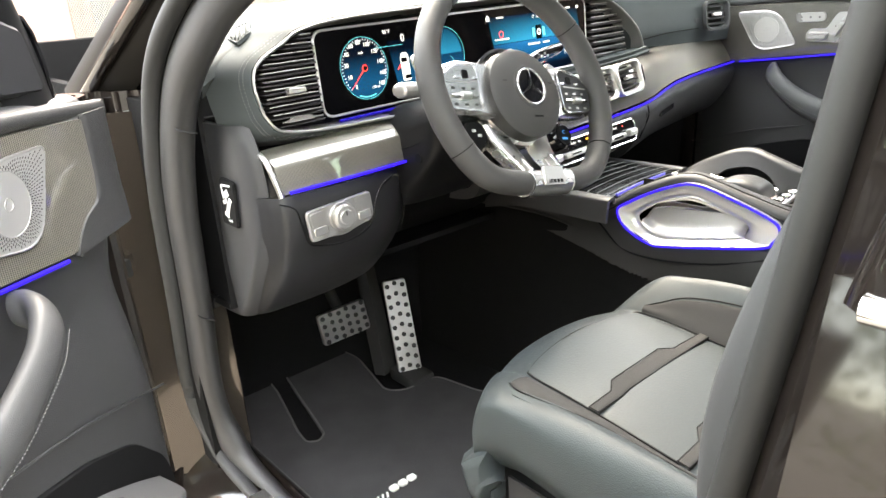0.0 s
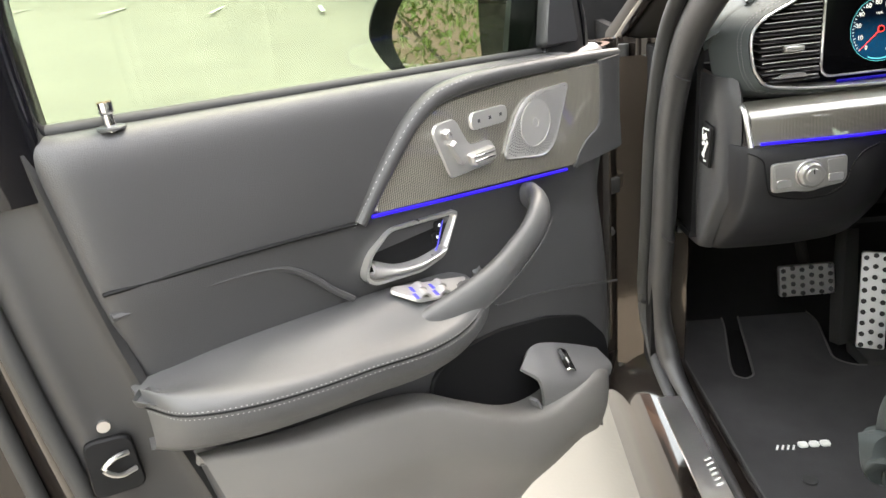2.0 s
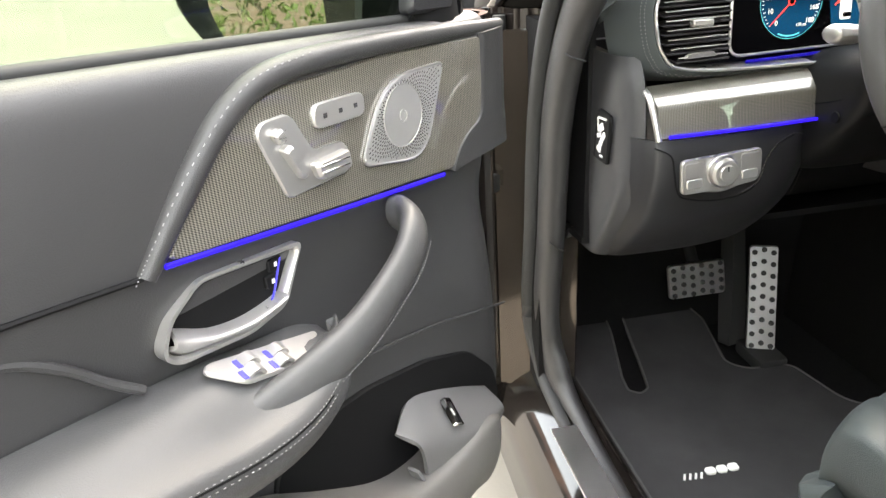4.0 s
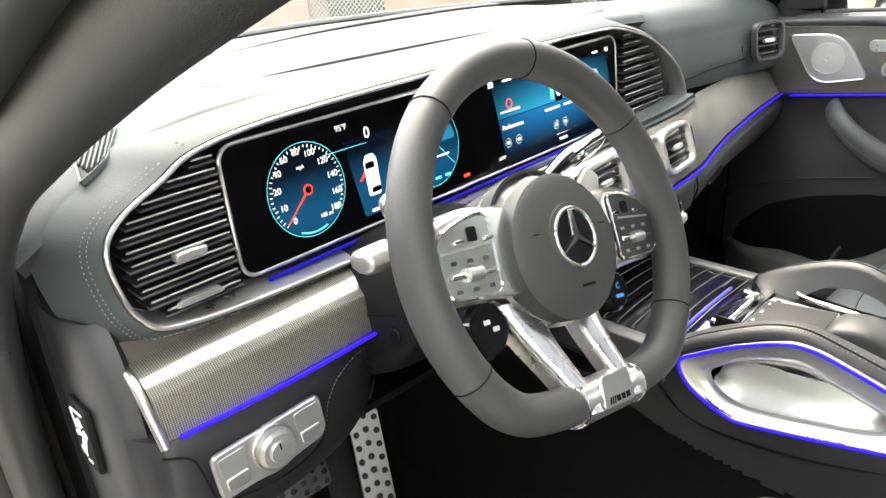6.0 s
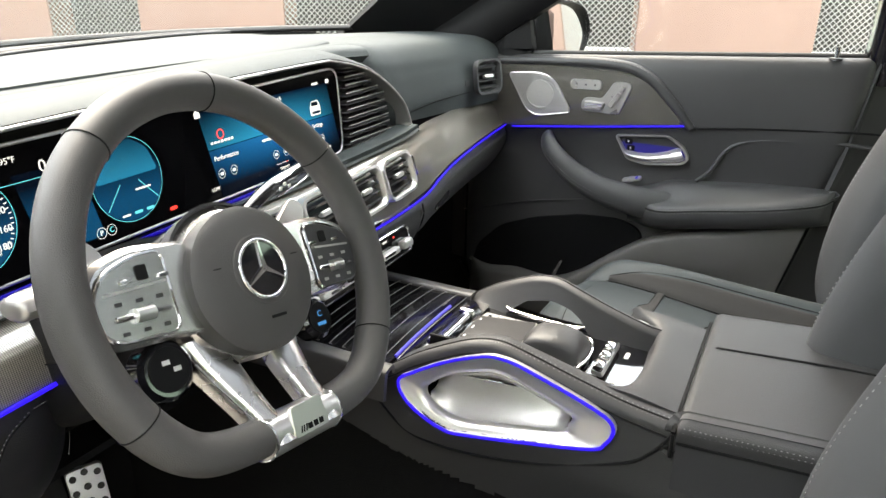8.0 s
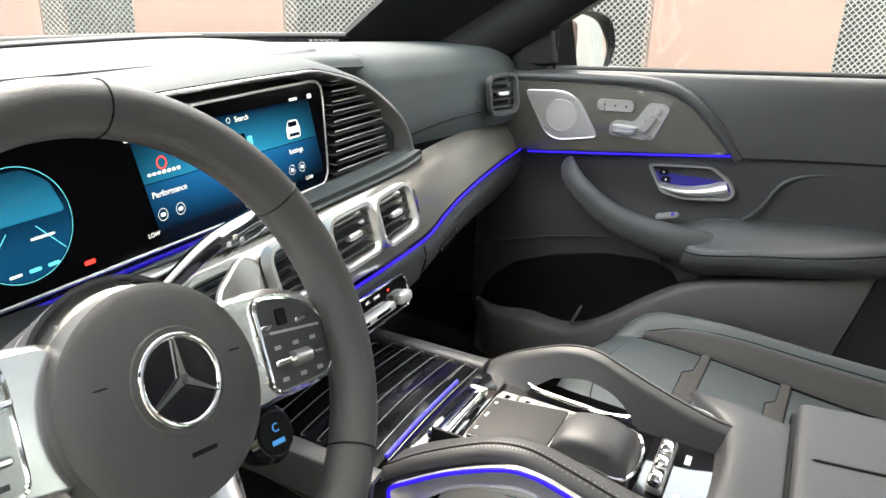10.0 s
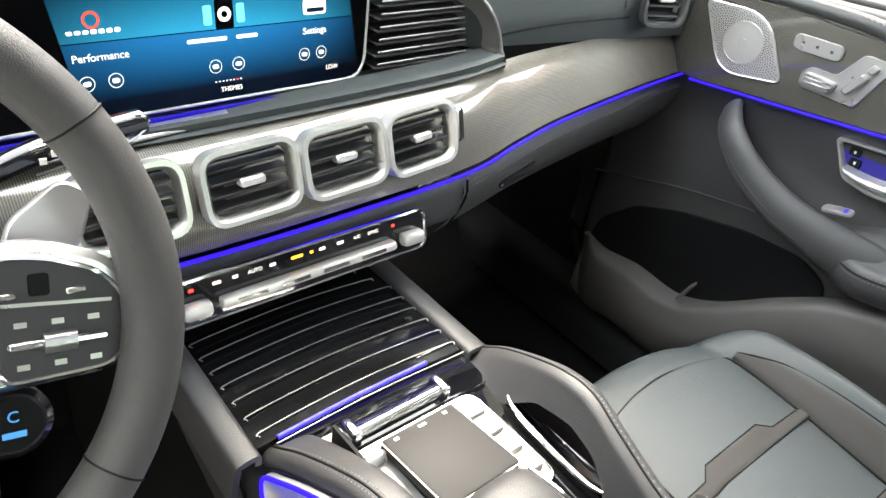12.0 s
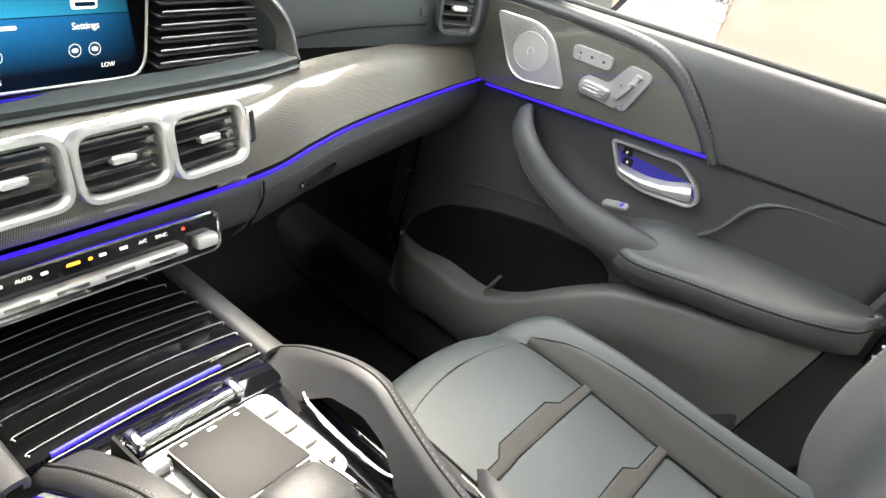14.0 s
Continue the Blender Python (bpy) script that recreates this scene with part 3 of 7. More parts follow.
part("window", sheet([[(-0.862, y, 1.13), (-0.81, y - 0.03, 1.33), (-0.735, y - 0.07, 1.52)] for y in (-0.66, -1.0, -1.45)], 6, 6, 0.005), PRIVACY, rear_door)
part("frame", tube([(-0.865, -0.63, 1.12), (-0.815, -0.67, 1.33), (-0.74, -0.71, 1.54)], 0.024, 8), PAINT, rear_door)
part("window_bead", tube([(-0.885, -0.62, 1.13), (-0.888, -1.0, 1.135), (-0.885, -1.5, 1.14)], 0.006, 8), CHROME, rear_door)
# black inner pillar towards the passenger's windscreen corner
part("pillar_cover", sheet([[(0.66, 0.75, 1.16), (0.64, 0.55, 1.30), (0.57, 0.25, 1.50)], [(0.76, 0.60, 1.16), (0.735, 0.42, 1.27), (0.66, 0.16, 1.48)], [(0.80, 0.42, 1.16), (0.79, 0.30, 1.24), (0.72, 0.06, 1.44)]], 10, 14, 0.02, face=(-1, -0.5, 0)), DARK, car, "black windscreen pillar cover")
part("sill_tread", block((0.06, 0.5, 0.004), pose(-0.80, -0.02, 0.498), 0.001, 1), ALU, car, "brushed metal sill plate")
for i in range(6):
    part("sill_mark", block((0.012, 0.004, 0.001), pose(-0.795, 0.05 - i * 0.012, 0.5005, 0, 0, 25), 0), LINE, car)


# ---------------------------------------------------------------- dashboard
dash = thing("dashboard", "black leather dashboard with wide glass display and carbon trim", "dashboard", (0, 0.4, 0.8))


def S(x, z, off=0.0):
    """A place on the nearly upright plane of the display, 'off' towards the driver."""
    q = (1.19 - z) / 0.09
    x, z = x + 0.016 * q, z - 0.011 * q
    n = Vector((0.08, -1, 0.12)).normalized()
    return Vector((x, 0.270 + 0.08 * (x + 0.23) + 0.12 * (z - 1.13), z)) + n * off


SM = axes(S(0, 1.13), (1, 0.08, 0), (0, 0.12, 1))


def s2(x, z):
    """Display-plane coordinates of the place (x, z)."""
    v = SM.inverted() @ S(x, z)
    return (v.x, v.y)


def at(x, z, off=0.0):
    """A pose on the display plane at (x, z)."""
    m = SM.copy()
    m.translation = S(x, z, off)
    return m


def lip(x):
    return 0.266 + 0.08 * (x + 0.5)


def pad_row(x):
    zt = 1.232 - 0.9 * max(0.0, -x - 0.55) ** 1.6 - 0.05 * max(0.0, x - 0.10)
    y0 = lip(x)
    return [(x, y0, zt - 0.016), (x, y0 + 0.012, zt - 0.003), (x, y0 + 0.045, zt), (x, 0.40, zt + 0.001), (x, 0.6 - 0.1 * x * x, zt - 0.004), (x, 0.95 - 0.62 * x * x, zt - 0.022)]


part("upper_pad", sheet([pad_row(x) for x in (-0.765, -0.72, -0.66, -0.58, -0.35, -0.1, 0.12, 0.25)], 48, 28, 0.03, face=(0, 0, 1)), DASH_TOP, dash)
# raised middle pad with its slot
part("raised_pad", sheet([[(x, 0.30 + 0.08 * (x + 0.5) + e, 1.227), (x, 0.33 + 0.08 * (x + 0.5) + e, 1.234 - q), (x, 0.6 - 0.1 * x * x, 1.234 - q), (x, 0.80 - 0.45 * x * x, 1.222 - q)] for x, e, q in ((-0.57, 0.09, 0.012), (-0.55, 0.06, 0.0), (-0.5, 0.01, 0), (-0.3, 0, 0), (0.0, 0, 0), (0.2, 0.02, 0), (0.235, 0.07, 0.004), (0.25, 0.1, 0.016))], 40, 20, 0.02, face=(0, 0, 1)), DASH_TOP, dash, "raised leather pad")
part("demist_slot", tube([(-0.5, 0.52, 1.2335), (-0.2, 0.645, 1.2345), (0.1, 0.69, 1.2335), (0.26, 0.685, 1.231)], 0.006, 30, flat=0.5), DARK, dash)
for k in (-1, 1):
    part("slot_lip", tube([(-0.5, 0.52 + k * 0.012, 1.2335), (-0.2, 0.645 + k * 0.012, 1.2345), (0.1, 0.69 + k * 0.012, 1.2335), (0.26, 0.685 + k * 0.012, 1.231)], 0.003, 30), PLASTIC, dash)
def pass_row(x):
    e = (x - 0.225) / 0.52
    y0 = 0.294 + 0.002 * e + float(np.interp(x, [0.16, 0.235, 0.262, 0.29], [0.050, 0.046, 0.012, 0.0]))
    return [(x, y0 + 0.006, 1.083 - 0.022 * e), (x, y0, 1.11), (x, y0 + 0.006, 1.15 - 0.01 * e), (x, y0 + 0.012, 1.172 - 0.014 * e), (x, y0 + 0.022, 1.196 - 0.016 * e), (x, y0 + 0.055, 1.2225 - 0.02 * e), (x, 0.42, 1.2275 - 0.02 * e), (x, 0.55, 1.2265 - 0.02 * e), (x, 0.95 - 0.62 * x * x, 1.207 - 0.01 * e)]


part("passenger_pad", sheet([pass_row(x) for x in (0.16, 0.2, 0.235, 0.262, 0.29, 0.35, 0.42, 0.55, 0.66, 0.755)], 60, 44, 0.03, face=(0, -1, 1)), DASH_TOP, dash)
part("airbag_seam", tube([(0.30, 0.294, 1.094), (0.36, 0.2935, 1.100), (0.45, 0.293, 1.104), (0.57, 0.293, 1.103)], 0.0016, 20, sides=6), DARK, dash)
part("airbag_tag", plate(rounded([(-0.011, -0.006), (0.011, -0.006), (0.011, 0.006), (-0.011, 0.006)], 0.002), axes((0.565, 0.2945, 1.122), (1, 0.04, 0), (0, 0.15, 1)), 0.0012, 0.0003), PLASTIC, dash)
bm = bmesh.new()
for i in range(26):
    block((0.006, 0.004, 0.002), pose(0.50 + i * 0.0078, 0.72 - i * 0.0125, 1.212 - i * 0.0004, 0, 0, -55), 0, bm=bm)
part("demist_dots", bm, DARK, dash)
# side demister grille on the driver's corner
gm = axes((-0.672, 0.296, 1.1985), (0.84, -0.5, 0.36), (0.55, 0.84, 0.22)) @ Matrix.Diagonal((1, 0.82, 1, 1))
LEAF_OUT = [(-0.006, -0.066), (0.016, -0.034), (0.019, 0.046), (0.010, 0.058), (-0.016, 0.054), (-0.020, 0.0)]
LEAF_IN = [(x * 0.84, y * 0.93) for x, y in LEAF_OUT]
part("demist_frame", frame_plate(rounded(LEAF_OUT, 0.006), rounded(LEAF_IN, 0.005), gm, 0.005, 0.001), DASH_TOP, dash)
part("demist_well", plate(rounded(LEAF_IN, 0.005), gm, 0.002, 0.0005), DARK, dash)
for i in range(6):
    x = -0.0135 + i * 0.0052
    a = float(np.interp(x, [-0.014, 0.0, 0.013], [-0.012, -0.046, -0.030]))
    part("demist_slat", block((0.0022, 0.047 - a, 0.006), gm @ pose(x, (0.047 + a) / 2, 0.003, 0, 20), 0.0006, 1), DASH_TOP, dash)

PODC = (-0.24, 1.132)
RIM_LINE = [(-0.726, 1.120), (-0.722, 1.148), (-0.702, 1.166), (-0.658, 1.183), (-0.610, 1.199), (-0.50, 1.208), (-0.2, 1.213), (0.03, 1.214), (0.10, 1.210), (0.195, 1.185), (0.258, 1.138), (0.277, 1.096), (0.262, 1.083), (0.10, 1.078), (-0.15, 1.074), (-0.4, 1.068), (-0.6, 1.071), (-0.698, 1.079), (-0.721, 1.096)]
POD = [(PODC[0] + (x - PODC[0]) / 0.9925, PODC[1] + (z - PODC[1]) / 0.948) for x, z in RIM_LINE]


def pod(k, off, kx=None):
    kx = kx or k
    return [S(PODC[0] + (x - PODC[0]) * kx, PODC[1] + (z - PODC[1]) * k, off - (0.010 * min(1.0, max(0.0, (z - 1.15) / 0.05)) if off > 0.01 else 0.0)) for x, z in POD]


# visor rim: a rounded leather body, a sloping inner wall and a thin metal line
prof = [pod(1.17, -0.035, 1.062), pod(1.14, -0.012, 1.050), pod(1.09, 0.012, 1.034), pod(1.04, 0.028, 1.016), pod(0.985, 0.036, 1.0), pod(0.95, 0.034, 0.993)]
bm = bmesh.new()
loops = [[bm.verts.new(p) for p in curve_points(r, 140, True)] for r in prof]
for r0, r1 in zip(loops, loops[1:]):
    for i in range(140):
        bm.faces.new((r0[i], r0[(i + 1) % 140], r1[(i + 1) % 140], r1[i]))
part("pod_rim", bm, DASH_TOP, dash, "leather covered rim round the display")
prof = [pod(0.945, 0.034, 0.992), pod(0.90, 0.015, 0.983), pod(0.88, -0.012, 0.978)]
bm = bmesh.new()
loops = [[bm.verts.new(p) for p in curve_points(r, 140, True)] for r in prof]
for r0, r1 in zip(loops, loops[1:]):
    for i in range(140):
        bm.faces.new((r0[i], r0[(i + 1) % 140], r1[(i + 1) % 140], r1[i]))
part("pod_wall", bm, SILVER, dash, "satin grey inner wall of the rim")
part("pod_line", tube(pod(0.948, 0.036, 0.9925), 0.0022, 140, True, 8), ALU, dash, "thin satin metal line")
for kz, kx, off in ((1.06, 1.023, 0.0245), (1.04, 1.017, 0.0295)):
    seam = pod(kz, off, kx)
    stitches([seam[i] for i in (15, 16, 17, 18, 0, 1, 2, 3, 4)], dash, 60)
part("pod_backing", plate([s2(PODC[0] + (x - PODC[0]) * 0.985, PODC[1] + (z - PODC[1]) * 0.9) for x, z in POD], SM @ pose(0, 0, -0.02), 0.006), DARK, dash)
SCR = [s2(-0.591, 1.1945), s2(-0.613, 1.084), s2(0.081, 1.085), s2(0.112, 1.2025)]
display = part("display", plate(rounded(SCR, [0.018, 0.018, 0.022, 0.022]), SM @ pose(0, 0, 0.0), 0.012, 0.002), SCREEN, dash, "wide black glass display, switched on")
part("display_edge", tube([SM @ Vector((*p, 0.011)) for p in rounded(SCR, [0.019, 0.019, 0.023, 0.023])], 0.0022, closed=True, sides=8), ALU, display)
part("light_strip", tube([S(-0.59, 1.0765, 0.014), S(-0.2, 1.0785, 0.014), S(0.06, 1.0795, 0.014)], 0.0022, 20), NAVY, dash, "faint blue strip")

# grilles at both ends of the display
for i in range(11):
    z = 1.087 + i * 0.0102
    a = float(np.interp(z, [1.085, 1.10, 1.15, 1.165, 1.182, 1.197], [-0.700, -0.714, -0.712, -0.694, -0.648, -0.610])) + 0.004
    b = -0.613 + 0.2 * (z - 1.084) - 0.008
    if b - a > 0.012:
        slat = part("grille_slat", block((b - a, 0.0030, 0.026), at((a + b) / 2, z, 0.012) @ pose(0, 0, 0, 12), 0.0011, 1), DARK_LEATHER, dash)
        part("slat_edge", block((b - a - 0.006, 0.0018, 0.0016), at((a + b) / 2, z + 0.0030, 0.0255), 0.0004, 1), SILVER, slat)
part("grille_slider", block((0.03, 0.009, 0.012), at(-0.657, 1.126, 0.026), 0.002, 1), SILVER, dash)
part("grille_wheel", plate(rounded([(-0.024, -0.003), (0.024, -0.003), (0.018, 0.004), (-0.018, 0.004)], 0.003), at(-0.664, 1.091, 0.024), 0.006, 0.002), SILVER, dash)
for i in range(10):
    z = 1.092 + i * 0.0115
    a, b = 0.092 + 0.26 * (z - 1.085), 0.236 - max(0.0, z - 1.15) * 1.5
    if b - a > 0.012:
        slat = part("grille_slat", block((b - a, 0.003, 0.024), at((a + b) / 2, z, 0.006) @ pose(0, 0, 0, 10), 0.0012, 1), DARK_LEATHER, dash)
        part("slat_edge", block((b - a - 0.006, 0.0018, 0.0016), at((a + b) / 2, z + 0.0030, 0.0185), 0.0004, 1), SILVER, slat)

# what the display shows
OFF = 0.0124
TEAL = glow("teal_display_field", (0.005, 0.26, 0.50), (0.0, 0.004, 0.02), 1.140, 1.186, 0.085, -0.065, 0.165)
DIAL_TEAL = glow("dial_teal_field", (0.005, 0.24, 0.46), (0.0, 0.004, 0.02), 1.140, 1.186, 0.062)
DEEP = glow("blue_display_field", (0.0, 0.003, 0.012), (0.002, 0.15, 0.42), 1.088, 1.132, 0.075, -0.065, 0.165)
DEEP2 = glow("dial_display_field", (0.0, 0.10, 0.26), (0.0, 0.004, 0.015), 1.115, 1.155, 0.045)


def field(x0, x1, z0, z1, mat, off=OFF):
    part("screen_field", plate([s2(x0, z0), s2(x1, z0), s2(x1, z1), s2(x0, z1)], SM @ pose(0, 0, off), 0.0002, 0), mat, display, smooth=False)


field(-0.205, 0.075, 1.142, 1.185, TEAL)
field(-0.205, 0.075, 1.086, 1.1412, DEEP)
field(-0.455, -0.385, 1.095, 1.17, DEEP2)


def mark(x, z, w, h, mat, r=0.0015, off=OFF + 0.0004):
    h = h * 0.72 if mat is WHITE_GLOW else h
    part("screen_mark", plate(rounded([(-w / 2, -h / 2), (w / 2, -h / 2), (w / 2, h / 2), (-w / 2, h / 2)], min(r, h * 0.45), 3), at(x, z, off), 0.0002, 0), mat, display, smooth=False)


def ringmark(x, z, r, t, mat, a0=0, a1=360, off=OFF + 0.0004):
    bm = bmesh.new()
    m = at(x, z, off)
    n = max(10, int((a1 - a0) / 6))
    pts = []
    for i in range(n + 1):
        a = radians(a0 + (a1 - a0) * i / n)
        pts.append([bm.verts.new(m @ Vector((q * math.cos(a), q * math.sin(a), 0))) for q in (r, r - t)])
    for p, q in zip(pts, pts[1:]):
        bm.faces.new((p[0], q[0], q[1], p[1]))
    part("screen_ring", bm, mat, display, smooth=False)


def dial(cx, cz, r):
    part("dial_field", disc(r, at(cx, cz, OFF), 0.0002, 0), DEEP2, display, smooth=False)
    ringmark(cx, cz, r + 0.0015, 0.0006, CYAN_GLOW)


dial(-0.514, 1.139, 0.046)
for i, v in enumerate(("0", "10", "20", "40", "60", "80", "100", "120", "140", "160", "180")):
    a = radians(222 - i * 26.4)
    text(v, 0.0092, at(-0.514 + 0.0345 * math.cos(a), 1.139 + 0.0345 * math.sin(a), OFF + 0.0005), WHITE_GLOW, display)
for i in range(41):
    a = 222 - i * 6.6
    big = i % 4 == 0
    m = at(-0.514, 1.139, OFF + 0.0004) @ pose(0, 0, 0, 0, 0, a) @ pose(0.0425 if big else 0.0432, 0, 0)
    part("screen_tick", plate([(-0.0022 if big else -0.0013, -0.0005), (0.0016, -0.0005), (0.0016, 0.0005), (-0.0022 if big else -0.0013, 0.0005)], m, 0.0002, 0), WHITE_GLOW, display, smooth=False)
nm = at(-0.514, 1.139, OFF + 0.0008) @ pose(0, 0, 0, 0, 0, 222)
part("dial_needle", plate([(-0.004, -0.0011), (0.043, -0.0005), (0.043, 0.0005), (-0.004, 0.0011)], nm, 0.0003, 0), RED_GLOW, display, smooth=False)
part("needle_hub", disc(0.0055, at(-0.514, 1.139, OFF + 0.0006), 0.0003, 0), RED_GLOW, display, smooth=False)
part("needle_cap", disc(0.0038, at(-0.514, 1.139, OFF + 0.0012), 0.0003, 0), SCREEN, display, smooth=False)
text("mph", 0.0055, at(-0.514, 1.160, OFF + 0.0005), WHITE_GLOW, display)
text("158 mi", 0.006, at(-0.502, 1.112, OFF + 0.0005), WHITE_GLOW, display)
ringmark(-0.514, 1.139, 0.0445, 0.0018, CYAN_GLOW, 245, 290)
dial(-0.333, 1.139, 0.046)
part("dial_field", plate(rounded([(-0.043, 0.0), (0.043, 0.0), (0.034, 0.027), (0.014, 0.041), (-0.014, 0.041), (-0.034, 0.027)], 0.006), at(-0.333, 1.141, OFF + 0.0003), 0.0002, 0), DIAL_TEAL, display, smooth=False)
for sx in (-1, 1):
    part("screen_line", plate([(sx * 0.012, -0.001), (sx * 0.013, -0.001), (sx * 0.035, -0.026), (sx * 0.034, -0.026)], at(-0.333, 1.137, OFF + 0.0004), 0.0002, 0), CYAN_GLOW, display, smooth=False)
mark(-0.318, 1.127, 0.022, 0.003, WHITE_GLOW)
for x, mt in ((-0.352, WHITE_GLOW), (-0.335, CYAN_GLOW), (-0.318, CYAN_GLOW)):
    mark(x, 1.105, 0.011, 0.0032, mt)
mark(-0.287, 1.096, 0.011, 0.004, RED_GLOW)
text("95°F", 0.0085, at(-0.452, 1.183, OFF + 0.0005), WHITE_GLOW, display)
text("0", 0.017, at(-0.421, 1.172, OFF + 0.0005), WHITE_GLOW, display)
mark(-0.455, 1.1635, 0.06, 0.0006, CYAN_GLOW)
text("P", 0.008, at(-0.389, 1.0975, OFF + 0.0005), WHITE_GLOW, display)
text("C", 0.008, at(-0.376, 1.0975, OFF + 0.0005), CYAN_GLOW, display)
for x, w in ((-0.389, 0.009), (-0.376, 0.009)):
    ringmark(x, 1.0975, 0.0062, 0.0006, WHITE_GLOW)
# car symbol in the middle of the driver's display
part("car_symbol", plate(rounded([(-0.009, -0.022), (0.009, -0.022), (0.0095, 0.016), (0.006, 0.023), (-0.006, 0.023), (-0.0095, 0.016)], 0.004), at(-0.430, 1.132, OFF + 0.0004), 0.0002, 0), WHITE_GLOW, display, smooth=False)
for z, h in ((1.142, 0.007), (1.118, 0.006)):
    mark(-0.430, z, 0.013, h, SCREEN, 0.002, OFF + 0.0008)
part("car_symbol_door", plate([(-0.0095, 0.004), (-0.018, -0.004), (-0.017, -0.006), (-0.0095, -0.001)], at(-0.430, 1.134, OFF + 0.0005), 0.0002, 0), RED_GLOW, display, smooth=False)
mark(-0.43, 1.0985, 0.03, 0.0045, WHITE_GLOW)
# centre screen
part("home_symbol", plate([(-0.005, -0.005), (0.005, -0.005), (0.005, 0.001), (0.0, 0.006), (-0.005, 0.001)], at(-0.206, 1.184, OFF + 0.0004), 0.0002, 0), WHITE_GLOW, display, smooth=False)
mark(-0.172, 1.1835, 0.02, 0.004, WHITE_GLOW)
text("Search", 0.0085, at(-0.052, 1.179, OFF + 0.0005), WHITE_GLOW, display)
ringmark(-0.073, 1.1795, 0.0032, 0.0008, WHITE_GLOW)
mark(0.045, 1.187, 0.016, 0.0045, WHITE_GLOW)
mark(0.078, 1.187, 0.009, 0.008, WHITE_GLOW, 0.002)
ringmark(-0.177, 1.157, 0.0068, 0.002, RED_GLOW)
for i in range(7):
    mark(-0.196 + i * 0.0062, 1.149, 0.0048, 0.0050 if i > 2 else 0.0042, WHITE_GLOW)
text("Performance", 0.0088, at(-0.178, 1.131, OFF + 0.0005), WHITE_GLOW, display)
for x in (-0.195, -0.172, -0.083, -0.060, 0.012, 0.032):
    ringmark(x, 1.113, 0.0062, 0.0006, WHITE_GLOW)
    mark(x, 1.113, 0.0062, 0.0055, WHITE_GLOW, 0.002)
for x in (-0.213, 0.042):
    text("LOW", 0.0062, at(x, 1.0985, OFF + 0.0005), WHITE_GLOW, display)
part("phone_symbol", plate(rounded([(-0.009, -0.013), (0.009, -0.013), (0.009, 0.013), (-0.009, 0.013)], 0.003), at(-0.064, 1.153, OFF + 0.0004), 0.0002, 0), SCREEN, display, smooth=False)
ringmark(-0.064, 1.153, 0.0065, 0.0035, WHITE_GLOW, off=OFF + 0.0008)
for sx in (-1, 1):
    mark(-0.064 + sx * 0.016, 1.153, 0.008, 0.017, CYAN_GLOW, 0.002)
mark(-0.085, 1.1345, 0.038, 0.0048, WHITE_GLOW)
mark(-0.046, 1.1345, 0.022, 0.0048, WHITE_GLOW)
text("THEMES", 0.0062, at(-0.072, 1.0935, OFF + 0.0005), WHITE_GLOW, display)
for i in range(8):
    mark(-0.086 + i * 0.0036, 1.1005, 0.0018, 0.0018, RED_GLOW if i == 6 else WHITE_GLOW)
part("car_symbol", plate(rounded([(-0.013, -0.010), (0.013, -0.010), (0.0135, 0.002), (0.009, 0.012), (-0.009, 0.012), (-0.0135, 0.002)], 0.003), at(0.032, 1.155, OFF + 0.0004), 0.0002, 0), WHITE_GLOW, display, smooth=False)
mark(0.032, 1.1615, 0.017, 0.006, DEEP2, 0.002, OFF + 0.0008)
mark(0.032, 1.150, 0.02, 0.004, DEEP2, 0.001, OFF + 0.0008)
text("Settings", 0.0088, at(0.028, 1.1325, OFF + 0.0005), WHITE_GLOW, display)

# driver's carbon band, knee panel, end cap
part("carbon_band", sheet([[(x, y + 0.050, z + 0.010), (x, y + 0.030, z + 0.005), (x, y + 0.012, z - 0.006), (x, y + 0.007, z - 0.014), (x, y, z - 0.046)] for x, y, z in ((-0.717, 0.156, 1.038), (-0.62, 0.156, 1.041), (-0.485, 0.165, 1.042))], 20, 12, 0.012, face=(0, -1, 0)), CARBON, dash, "lacquered carbon fibre band")
part("band_edge", tube([(-0.720, 0.210, 1.046), (-0.721, 0.184, 1.040), (-0.721, 0.164, 1.017), (-0.719, 0.152, 0.990)], 0.0045, 14, up=(1, 0, 0), flat=0.9), ALU, dash)
part("light_strip", tube([(-0.706, 0.150, 0.995), (-0.6, 0.152, 0.995), (-0.486, 0.161, 0.995)], 0.0024, 12), BLUE, dash)
KNEE = [(-0.738, 0.190), (-0.724, 0.168), (-0.70, 0.156), (-0.60, 0.156), (-0.52, 0.172), (-0.47, 0.205), (-0.44, 0.26)]
part("knee_panel", sheet([[(x, y + 0.005, 0.987), (x, y, 0.965), (x, y + 0.004, 0.92), (x, y + 0.03, 0.86), (x, y + 0.085, 0.80), (x, y + 0.13, 0.77), (x, y + 0.22, 0.765)] for x, y in KNEE], 40, 36, 0.015, face=(0, -1, 0)), DARK_LEATHER, dash)
stitches([(-0.515, 0.170, 0.976), (-0.49, 0.186, 0.965), (-0.472, 0.200, 0.94), (-0.46, 0.225, 0.89), (-0.452, 0.25, 0.85)], dash, 40)
